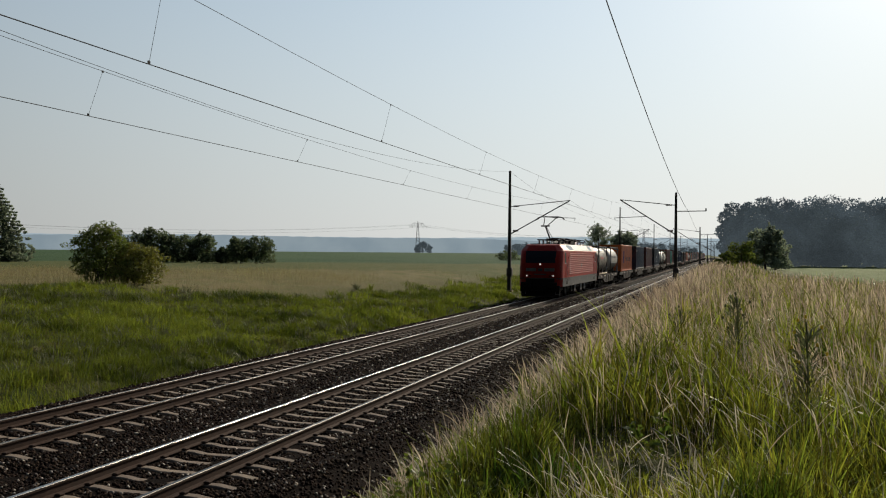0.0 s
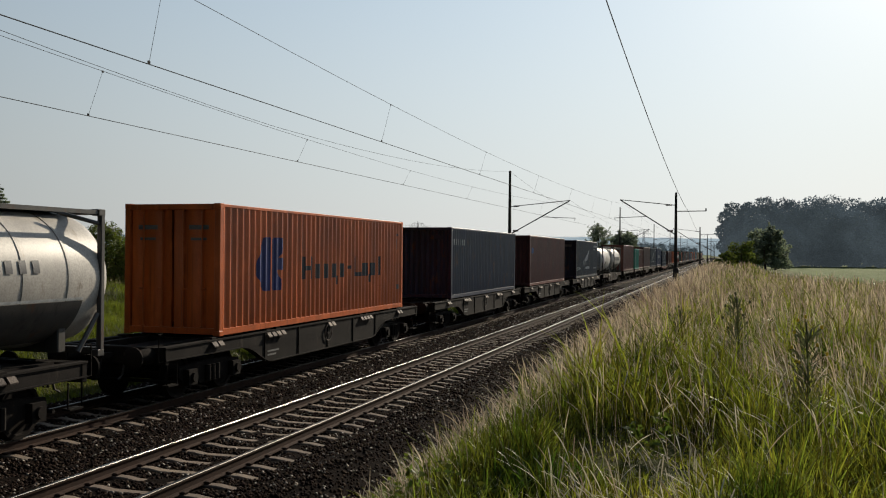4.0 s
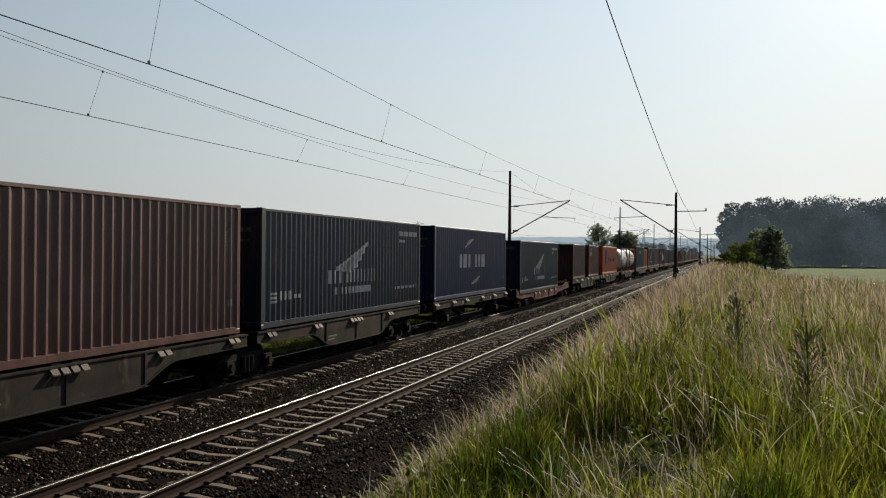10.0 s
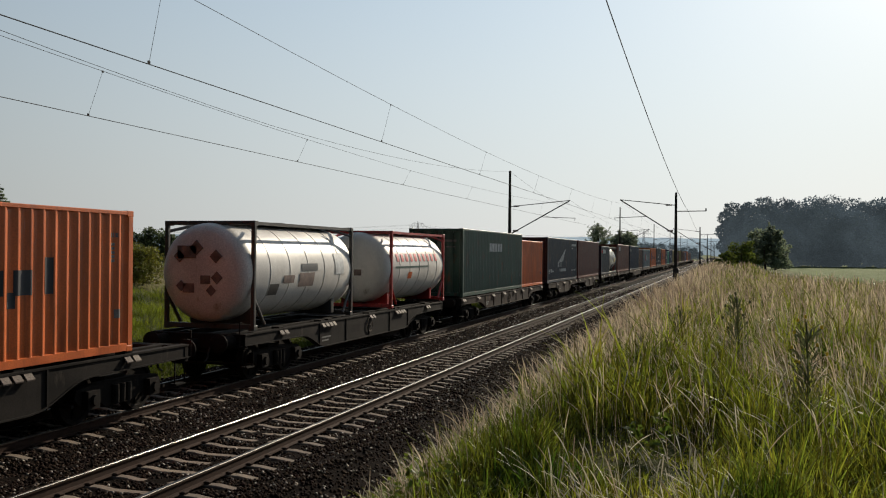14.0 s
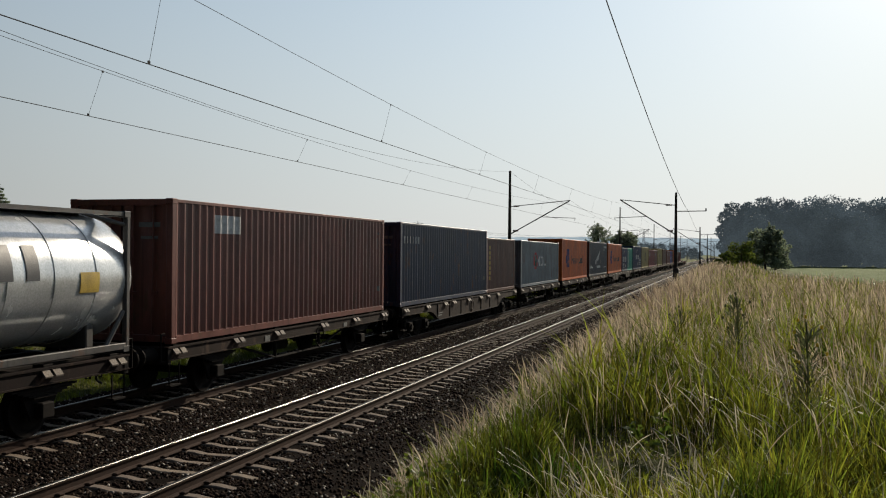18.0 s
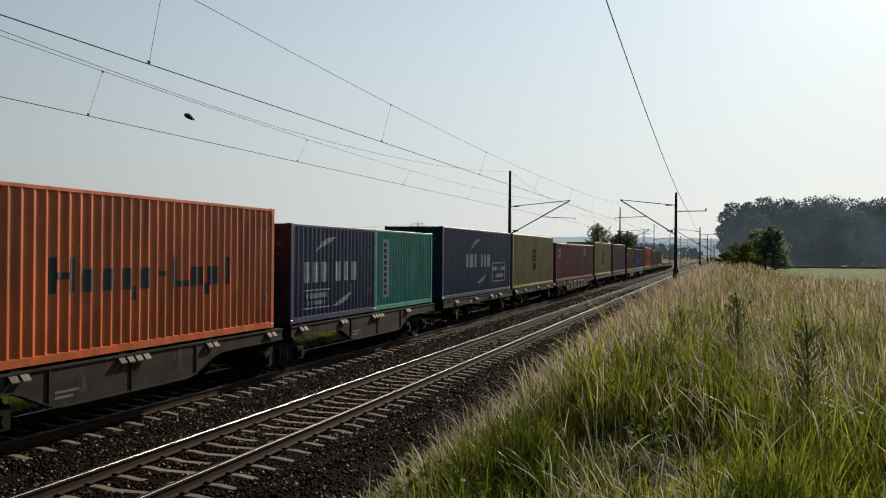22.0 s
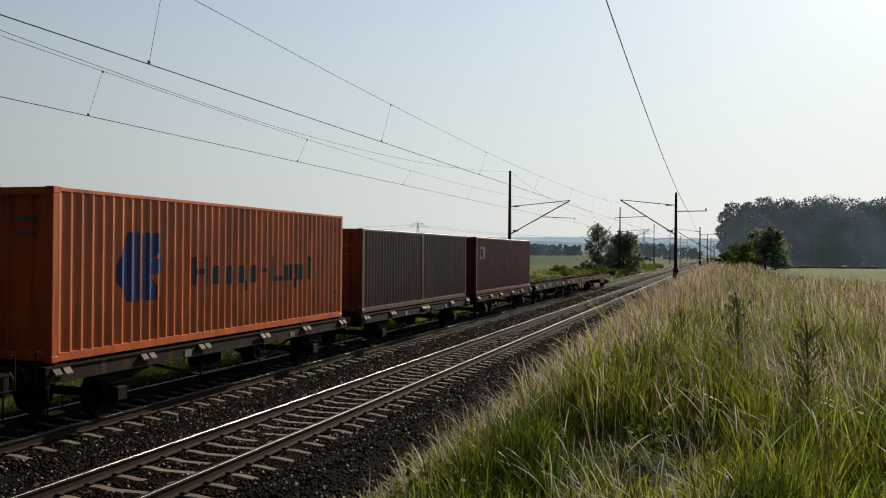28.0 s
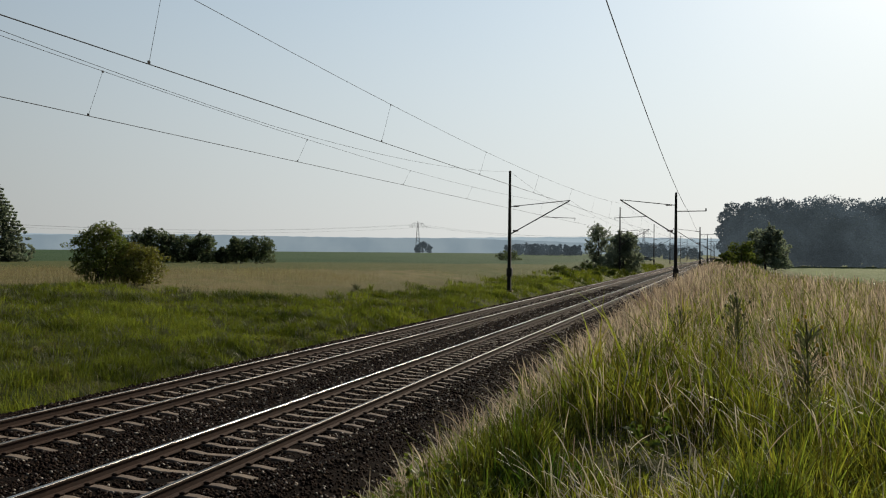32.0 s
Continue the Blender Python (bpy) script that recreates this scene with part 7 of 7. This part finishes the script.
def left_bank():
    lush, dry = [], []
    for x0, x1, y0, y1, n, wd, hh in ((-13, -6.3, 6, 40, 150000, 0.006, 0.20), (-17.5, -13, 8, 50, 80000, 0.008, 0.24), (-29, -17.5, 10, 40, 70000, 0.009, 0.22), (-16, -6.3, 40, 110, 60000, 0.02, 0.3), (-18, -6.3, 110, 260, 22000, 0.055, 0.55)):
        tx, ty = rng.uniform(x0, x1, n // 16), rng.uniform(y0, y1, n // 16)
        th = np.repeat(rng.uniform(0.3, 1.5, n // 16) ** 1.3, 16)
        n = n // 16 * 16
        dx, dy = rng.normal(0, 0.16, n), rng.normal(0, 0.16, n)
        x, y, fan = np.repeat(tx, 16) + dx, np.repeat(ty, 16) + dy, np.arctan2(dy, dx)
        d = wobble(x, y, 0.7, 0.5) * wobble(x, y, 0.23, 2.2)
        keep = (rng.uniform(0, 1, n) < 0.2 + 1.9 * d) & (np.maximum(x, x - 1.05 * y + 49) > -12.5 - 5.0 * wobble(x, y, 0.3, 1.0) * rng.uniform(0, 1, n))
        x, y, d, th, fan = x[keep], y[keep], d[keep], th[keep], fan[keep]
        n = len(x)
        h = hh * th * (0.4 + 1.1 * d + 0.5 * rng.uniform(0, 1, n)) * smooth01(-6.2, -7.6, x)
        lush.append(strips(x, y, land(x, y) - 0.02, h, rng.uniform(0, 3.14, n), rng.uniform(0.1, 0.8, n), fan, [(0, wd), (0.5, wd), (1.0, wd * 0.08)]))
    for x0, x1, y0, y1, n, wd in ((-60, -17.5, 12, 70, 60000, 0.006), (-60, -17.5, 70, 88, 3000, 0.008), (-20, -6.5, 10, 120, 7000, 0.005), (-90, -55, 40, 75, 5000, 0.012)):
        x, y = rng.uniform(x0, x1, n), rng.uniform(y0, y1, n)
        keep = rng.uniform(0, 1, n) < (wobble(x, y, 0.12, 1.5) + 0.1) * np.where(np.maximum(x, x - 1.05 * y + 49) > -12.5, 0.12, 1.0)
        x, y = x[keep], y[keep]
        n = len(x)
        h = rng.uniform(0.2, 0.55, n)
        dry.append(strips(x, y, land(x, y) - 0.02, h, rng.uniform(0, 3.14, n), rng.uniform(0.03, 0.4, n), rng.uniform(0, 6.28, n), [(0, wd * 0.4), (0.7, wd * 0.4), (0.85, wd), (1.0, wd * 0.1)]))
    # taller tussocks, bright and dull ones, soften the edge towards the meadow
    bright, dull = [], []
    for i in range(2600):
        y = rng.uniform(9, 60)
        x = rng.uniform(-13.0 - 0.34 * y, -6.9)
        if max(x, x - 1.05 * y + 49) < -16.0 + 4.0 * rng.uniform():
            continue
        k = 46
        w = rng.uniform(0.07, 0.2)
        dx, dy = rng.normal(0, w, k), rng.normal(0, w, k)
        tx, ty = x + dx, y + dy
        h = rng.uniform(0.22, 0.62) * rng.uniform(0.45, 1.0, k)
        wd = 0.0035 + 0.00022 * y
        (bright if rng.uniform() < 0.75 else dull).append(strips(tx, ty, land(tx, ty) - 0.02, h, rng.uniform(0, 3.14, k), rng.uniform(0.1, 0.8, k), np.arctan2(dy, dx) + rng.normal(0, 0.5, k), [(0, wd), (0.5, wd), (1.0, wd * 0.1)]))
    scatter("meadow_tussocks", bright, "lush", "bright green grass tussocks on the far bank", "grass")
    scatter("meadow_weeds", dull, "weed", "dull brownish green weeds in the grass of the far bank", "weeds")
    scatter("meadow_grass", lush, "lush", "lush green grass on the far bank", "grass")
    scatter("meadow_stalks", dry, "meadow_straw", "dry brownish meadow grass", "grass")


right_bank()
left_bank()


def tree(name, x, y, h, w, trunk, n, size, mat, label, seed, clumps=14, stems=1, low=0.25, category="tree"):
    r = np.random.default_rng(seed)
    z = float(land(x, y))
    ob = thing(name, label, category, x=x, y=y, z=z)
    g = Geo()
    cen, rad = [], []
    for k in range(stems):
        ang = 6.28 * k / max(1, stems)
        bx, by = (0.12 * w * math.cos(ang), 0.12 * w * math.sin(ang)) if stems > 1 else (0, 0)
        g.tube((bx, by, -0.3), (bx * 1.6, by * 1.6, h * 0.45), trunk, 8, trunk * 0.6)
        g.tube((bx * 1.6, by * 1.6, h * 0.45), (bx * 2, by * 2, h * 0.86), trunk * 0.6, 6, trunk * 0.2)
    for i in range(clumps):
        t = (i + 0.5) / clumps
        zz = h * (low + (0.93 - low) * t)
        spread = w * 0.5 * (0.35 + 0.75 * math.sin(math.pi * min(1, 0.22 + 0.78 * t)) ** 0.8)
        ang = i * 2.4 + r.uniform(-0.5, 0.5)
        q = r.uniform(0.35, 0.95)
        c = (spread * q * math.cos(ang), spread * q * math.sin(ang), zz)
        cen.append(c), rad.append(w * r.uniform(0.13, 0.24))
        g.tube((0, 0, max(h * 0.12, zz - 0.25 * h)), c, trunk * 0.3, 5, trunk * 0.08)
    part("trunk", g, "bark", ob, "dark trunk and limbs")
    cen, rad = np.array(cen), np.array(rad)
    # outer twigs and upright shoots make the outline uneven
    k = clumps * 3
    tw = cen[r.choice(len(cen), k)] + r.normal(size=(k, 3)) * np.array([0.10 * w, 0.10 * w, 0.06 * h])
    start = cen[r.choice(len(cen), clumps * 2)]
    way = start * np.array([0.35, 0.35, 0]) / max(w * 0.5, 0.1) + np.array([0, 0, 0.5]) + r.normal(0, 0.16, start.shape)
    shoots = np.concatenate([start + way * h * 0.11 * q for q in (1.2, 1.8, 2.4)])
    cen = np.concatenate([cen, tw, shoots])
    rad = np.concatenate([rad, np.full(len(tw), 0.065 * w), np.full(len(shoots), 0.032 * w)])
    rad = rad * 0.92
    v, f = leaves(cen, rad, n, size, seed)
    v[:, 2] = np.maximum(v[:, 2], 0.05)
    crown = new("crown", quick_mesh("crown", v, f, mat))
    crown.parent = ob
    return ob


tree("bush", -24.6, 43.0, 3.1, 3.5, 0.05, 14000, 0.06, "leaf", "broad green bush with many thin stems in the meadow", 11, 32, 7, 0.12, "bush")
# the bush's sunlit right side, painted as a yellower bush of its own
tree("bush", -22.9, 43.4, 2.1, 2.9, 0.04, 9000, 0.06, "leaf_sun_tint", "lower bush in yellow green that stands for sunlight", 12, 24, 5, 0.05, "bush")

for bx, by, bh, bw, sd in ((-82.0, 128.0, 4.6, 5.5, 21), (-79.3, 128.0, 5.3, 5.0, 22), (-76.5, 128.0, 4.4, 4.5, 23), (-73.2, 128.0, 4.2, 5.0, 24), (-70.2, 128.0, 4.3, 4.6, 25), (-67.4, 129.0, 2.4, 2.6, 26), (-64.2, 128.0, 3.7, 4.4, 27), (-60.7, 128.0, 3.9, 4.6, 28)):
    tree("bush", bx, by, bh, bw, 0.08, 4400, 0.16, "leaf_dark", "dark green hedge bush at the edge of the field", sd, 26, 4, 0.03, "bush")


def conifer(x, y, h, w, n, size, mat, label, seed):
    """A spruce: whorls of drooping boughs round a straight trunk."""
    r = np.random.default_rng(seed)
    ob = thing("tree", label, "tree", x=x, y=y, z=float(land(x, y)))
    g = Geo().tube((0, 0, -0.4), (0, 0, h * 0.97), 0.2, 8, 0.03)
    cen, rad = [], []
    for i in range(26):
        t = i / 25
        z, reach = h * (0.04 + 0.93 * t), w * 0.5 * (1 - t) ** 0.8 + 0.25
        for k in range(7):
            a = 6.283 * (k + r.uniform(-0.3, 0.3)) / 7 + i * 0.9
            far = reach * r.uniform(0.7, 1.08)
            tip = (far * math.cos(a), far * math.sin(a), z - 0.16 * far + 0.25)
            g.tube((0, 0, z), tip, 0.05, 4, 0.015)
            for q in (0.45, 0.75, 1.0):
                cen.append((tip[0] * q, tip[1] * q, z + (tip[2] - z) * q - 0.1)), rad.append(0.2 + 0.4 * (1 - t) * (1.25 - 0.6 * q))
    part("trunk", g, "bark", ob, "dark straight trunk and boughs")
    v, f = leaves(cen, rad, n, size, seed, 0.55)
    v[:, 2] = np.maximum(v[:, 2], 0.05)
    crown = new("crown", quick_mesh("crown", v, f, mat))
    crown.parent = ob


conifer(-95.2, 111.0, 12.2, 12.0, 26000, 0.17, "leaf_mid", "tall dark green spruce by the field", 31)
tree("tree", -12.1, 156.0, 7.9, 4.6, 0.14, 4600, 0.17, "leaf_mid", "grey green roadside tree with a narrow crown", 32, 34, 1, 0.0)
tree("tree", -8.7, 163.0, 7.0, 6.0, 0.16, 13000, 0.16, "leaf_mid", "dense grey green rounded tree by the line", 33, 34, 1, 0.0)
for bx, by, bh, bw, sd in ((-13.6, 150.0, 1.6, 4.0, 61), (-10.6, 147.0, 1.3, 3.4, 62), (-8.2, 142.0, 1.1, 2.6, 63), (-11.5, 118.0, 1.0, 2.4, 64), (-9.0, 128.0, 0.9, 2.0, 65), (-14.8, 132.0, 1.1, 3.2, 66), (-9.5, 100.0, 0.8, 1.6, 67)):
    tree("bush", bx, by, bh * 0.75, bw * 0.8, 0.03, 1300, 0.10, "leaf", "low green scrub on the bank by the line", sd, 10, 4, 0.05, "bush")
tree("bush", -45.0, 232.0, 2.2, 7.0, 0.05, 1500, 0.2, "leaf_dark", "low dark shrub in the field", 35, 10, 3, 0.1, "bush")
tree("tree", 14.2, 140.0, 5.7, 6.9, 0.15, 11000, 0.15, "leaf_mid", "round green tree in front of the wood", 36, 20, 3, 0.08, "tree")
tree("bush", 10.3, 132.0, 3.3, 4.8, 0.1, 3600, 0.13, "leaf", "green bush beside the railway bank", 37, 14, 4, 0.08, "bush")
tree("bush", 8.3, 122.0, 2.0, 2.6, 0.08, 1800, 0.12, "leaf", "small green bush beside the railway bank", 38, 12, 4, 0.08, "bush")
tree("bush", 33.0, 105.0, 1.5, 8.0, 0.05, 2600, 0.13, "leaf", "low green scrub at the field edge", 39, 12, 4, 0.05, "bush")
# leaf_far gives this tree the same faint glow for haze
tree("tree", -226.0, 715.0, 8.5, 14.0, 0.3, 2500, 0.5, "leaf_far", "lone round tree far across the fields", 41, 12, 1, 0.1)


def wood(name, rows, mat, label, seed, size):
    """A far wood: crowns close together, joined. rows: x0, y0, x1, y1, height, count."""
    r = np.random.default_rng(seed)
    vs, fs, n0 = [], [], 0
    for x0, y0, x1, y1, h, cnt, leaf_n in rows:
        for k in range(cnt):
            t = (k + r.uniform(0.1, 0.9)) / cnt
            x, y = x0 + (x1 - x0) * t + r.normal(0, 1.5), y0 + (y1 - y0) * t + r.normal(0, 2.0)
            z = float(land(x, y))
            hh = h * r.uniform(0.85, 1.05) * (0.8 + 0.2 * float(smooth01(0.0, 0.08, t))) * (1 - 0.13 * float(smooth01(0.25, 0.9, t)))
            c, q = [], []
            for j in range(9):
                u = (j + 0.5) / 9
                rr = hh * 0.20 * (0.6 + 0.6 * math.sin(math.pi * min(1, 0.25 + 0.75 * u)))
                a = r.uniform(0, 6.28)
                c.append((x + rr * math.cos(a) * r.uniform(0.2, 1), y + rr * math.sin(a) * r.uniform(0.2, 1), z + hh * (0.08 + 0.82 * u)))
                q.append(hh * r.uniform(0.10, 0.16))
            v, f = leaves(c, q, leaf_n, size, int(r.integers(1e6)), 0.9)
            v[:, 2] = np.maximum(v[:, 2], z)
            vs.append(v), fs.append(f + n0)
            n0 += len(v)
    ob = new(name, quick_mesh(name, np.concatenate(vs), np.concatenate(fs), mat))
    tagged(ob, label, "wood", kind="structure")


# the far woods glow a little, in place of haze before them
wood("backdrop_wood", ((10.0, 262.0, 66.0, 285.0, 16.5, 26, 3200), (8.6, 268.0, 95.0, 300.0, 18.6, 38, 2800), (10.5, 280.0, 110.0, 312.0, 20.2, 40, 2800), (14.5, 292.0, 130.0, 330.0, 21.0, 40, 2800)), "leaf_far", "dense grey green deciduous wood beyond the meadow, haze in its glow", 51, 0.34)
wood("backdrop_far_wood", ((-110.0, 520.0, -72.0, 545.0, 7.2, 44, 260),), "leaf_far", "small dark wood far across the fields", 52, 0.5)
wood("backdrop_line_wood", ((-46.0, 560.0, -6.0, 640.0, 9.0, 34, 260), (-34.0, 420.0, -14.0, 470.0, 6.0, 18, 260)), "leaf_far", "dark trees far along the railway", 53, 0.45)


def weed(x, y, h, seed, flowers, name="thistle", label="tall dark thistle with drooping heads on the bank"):
    r = np.random.default_rng(seed)
    z = float(land(x, y))
    ob = thing(name, label, "weed", x=x, y=y, z=z)
    g = Geo().path([(0, 0, -0.05), (0.02, 0.01, h * 0.5), (0.0, 0.03, h)], 0.008, 6)
    for i in range(16):
        t = 0.3 + 0.68 * i / 16
        a = i * 2.4
        reach = 0.10 + 0.16 * r.uniform(0, 1) * (1.25 - t)
        tip = (reach * math.cos(a), reach * math.sin(a), h * t + 0.12)
        part("branch", Geo().tube((0, 0.02, h * t), tip, 0.004, 5, 0.003), "weed", ob)
        if t > 0.55:
            bud = Geo().lathe([(-0.016, 0.0), (-0.01, 0.011), (0.006, 0.013), (0.016, 0.008), (0.02, 0)], 8, "z", tip)
            part("flower_head", bud, "flower" if flowers else "weed", ob, "yellow flower head" if flowers else "dry brown head")
    part("stem", g, "weed", ob)
    m = 150
    t = r.uniform(0.05, 0.95, m)
    a = r.uniform(0, 6.28, m)
    d = r.uniform(0.01, 0.13, m) * (1.3 - 0.7 * t)
    v, f = strips(d * np.cos(a), d * np.sin(a), h * t, r.uniform(0.06, 0.16, m), r.uniform(0, 3.14, m), r.uniform(0.3, 1.0, m), a, [(0, 0.004), (0.4, 0.009), (0.75, 0.007), (1.0, 0.001)])
    lv = new("foliage", quick_mesh("foliage", v, f, "weed"))
    lv.parent = ob


weed(7.9, 10.9, 1.12, 61, False)
weed(8.42, 8.3, 1.08, 62, True, "ragwort", "tall ragwort with yellow flower heads on the bank")
weed(9.9, 12.5, 1.0, 64, False)
weed(7.2, 13.0, 0.9, 65, False)


# ---------------- far things ----------------
def pylon(x, y, h, width, turn):
    ob = thing("power_pylon", "grey steel lattice power pylon far across the fields", "pylon", "pylons of the power line", x=x, y=y, z=float(land(x, y)))
    ob.rotation_euler = (0, 0, turn)
    g = Geo()
    w0, w1 = h * 0.075, h * 0.022
    for sx, sy in ((-1, -1), (1, -1), (1, 1), (-1, 1)):
        g.tube((sx * w0, sy * w0, -1), (sx * w1, sy * w1, h * 0.86), 0.13, 4)
        g.tube((sx * w1, sy * w1, h * 0.86), (0, 0, h), 0.10, 4)
    for i in range(8):
        z0, z1 = h * 0.86 * i / 8, h * 0.86 * (i + 1) / 8
        a, b = w0 + (w1 - w0) * i / 8, w0 + (w1 - w0) * (i + 1) / 8
        for s in (-1, 1):
            g.tube((-a, s * a, z0), (b, s * b, z1), 0.06, 4).tube((a, s * a, z0), (-b, s * b, z1), 0.06, 4)
            g.tube((s * a, -a, z0), (s * b, b, z1), 0.06, 4)
    part("lattice_tower", g, "mast", ob)
    for z, ww in ((h * 0.84, width), (h * 0.93, width * 0.7)):
        arm = part("cross_arm", Geo().tube((-ww, 0, z), (ww, 0, z), 0.11, 4).tube((-ww, 0, z), (0, 0, z + h * 0.05), 0.08, 4).tube((ww, 0, z), (0, 0, z + h * 0.05), 0.08, 4), "mast", ob)
        for k in (-1, -0.62, 0.62, 1):
            part("insulator", Geo().tube((k * ww, 0, z), (k * ww, 0, z - 1.6), 0.12, 5), "porcelain", arm)


pylon(-245.0, 759.0, 27.5, 7.5, 0.45)
pylon(-78.0, 1080.0, 29.0, 8.0, 0.45)
cable = thing("power_line", "thin power cables strung between pylons", "power line")
for z, k in ((25.5, -7.0), (23.3, 7.0), (25.3, 4.0)):
    pts = []
    for (xa, ya, za), (xb, yb, zb) in (((-78, 1080, z + 3), (-245, 759, z + 2)), ((-245, 759, z + 2), (-520, 470, z - 1))):
        pts += [(xa + (xb - xa) * i / 16 + k, ya + (yb - ya) * i / 16, za + (zb - za) * i / 16 - 7 * (1 - (2 * i / 16 - 1) ** 2)) for i in range(17)]
    part("power_cable", Geo().path(pts, 0.05, 4), "wire", cable)

road = new("road", Geo().prism([(-60, -0.3), (60, -0.3), (60, 0.0), (-60, 0.0)], "y", 372, 376).mesh("road"))
road.material_slots[0].link = "OBJECT"
road.material_slots[0].material = M["road"]
road.location = (0, 0, 0.06)
tagged(road, "pale road over a far level crossing", "road", kind="structure")


def car(x, y, turn):
    ob = thing("car", "small white car far off near the crossing", "car", "cars near the crossing", x=x, y=y, z=float(land(x, y)))
    ob.rotation_euler = (0, 0, turn)
    part("body", Geo().prism([(-2.1, 0.3), (2.1, 0.3), (2.15, 0.75), (1.3, 0.95), (0.7, 1.42), (-1.2, 1.45), (-1.9, 0.98), (-2.15, 0.9)], "y", -0.85, 0.85), "car_white", ob, bevel=0.05)
    part("side_window", Geo().prism([(-1.6, 0.97), (1.05, 0.97), (0.62, 1.36), (-1.1, 1.38)], "y", -0.86, 0.86), "glass", ob)
    for a in (-1.35, 1.35):
        for b in (-0.8, 0.8):
            part("wheel", Geo().tube((a, b - 0.09, 0.31), (a, b + 0.09, 0.31), 0.31, 14), "rubber", ob)


car(-21.0, 330.0, 0.2)
car(-17.5, 331.0, 0.1)


# ---------------- a passing insect ----------------
insect = thing("insect", "small dark flying insect passing over the bank", "insect")
body = part("body", Geo().lathe([(-0.0075, 0.0), (-0.006, 0.0024), (-0.002, 0.0034), (0.003, 0.003), (0.006, 0.0024), (0.0075, 0.0)], 10, "y"), "rubber", insect)
part("head", Geo().lathe([(0.0068, 0.0), (0.0076, 0.0016), (0.009, 0.0015), (0.0098, 0.0)], 8, "y"), "rubber", insect)
for sx in (-1, 1):
    part("wing", Geo().prism([(sx * 0.001, 0.003), (sx * 0.004, -0.002), (sx * 0.0045, -0.006), (sx * 0.002, -0.005)], "z", 0.0030, 0.0033), "faint", insect, "pale wing")


# ---------------- what moves ----------------
SPEED, SLOWING = 21.213, -0.0377


def along(s, t):
    return s - SPEED * t - SLOWING * t * t / 2


def motions():
    """The train runs past at a nearly even speed; its wheels roll."""
    for ob, s in TRAIN:
        z = ob.location.z
        walk(ob, [(t, pose(TRACK, along(s, t), z)) for t in range(0, 33, 2)])
    down = [float(land(6.4, -1.5)) + 0.004, float(land(6.6, 9.5)) + 0.004]
    walk(insect, [(0, pose(6.4, -1.5, down[0], 0, 0, 35)), (21.6, pose(6.4, -1.5, down[0], 0, 0, 35)), (21.9, pose(6.95, 0.1, 3.5, -15, 0, -20)), (22.0, pose(6.979, 1.192, 3.296, -25, 0, -40)), (22.1, pose(6.71, 2.51, 3.236, -15, 0, -30)),
                  (22.2, pose(6.441, 3.829, 3.177, -10, 0, -10)), (22.5, pose(6.45, 7.0, 2.7, -10, 0, 0)), (23.0, pose(6.6, 9.5, down[1], 0, 0, 0)), (32, pose(6.6, 9.5, down[1], 0, 0, 0))])
    for kind, (at, radius, sets) in WHEELS.items():
        first = sets[0]
        walk(first, [(i / FPS, pose(at[0], at[1], at[2], math.degrees((0 - along(0, i / FPS)) / radius))) for i in range(32 * FPS + 1)])
        keys = first.animation_data
        for w in sets[1:]:
            w.rotation_mode = "QUATERNION"
            w.animation_data_create()
            w.animation_data.action = keys.action
            w.animation_data.action_slot = keys.action_slot


motions()
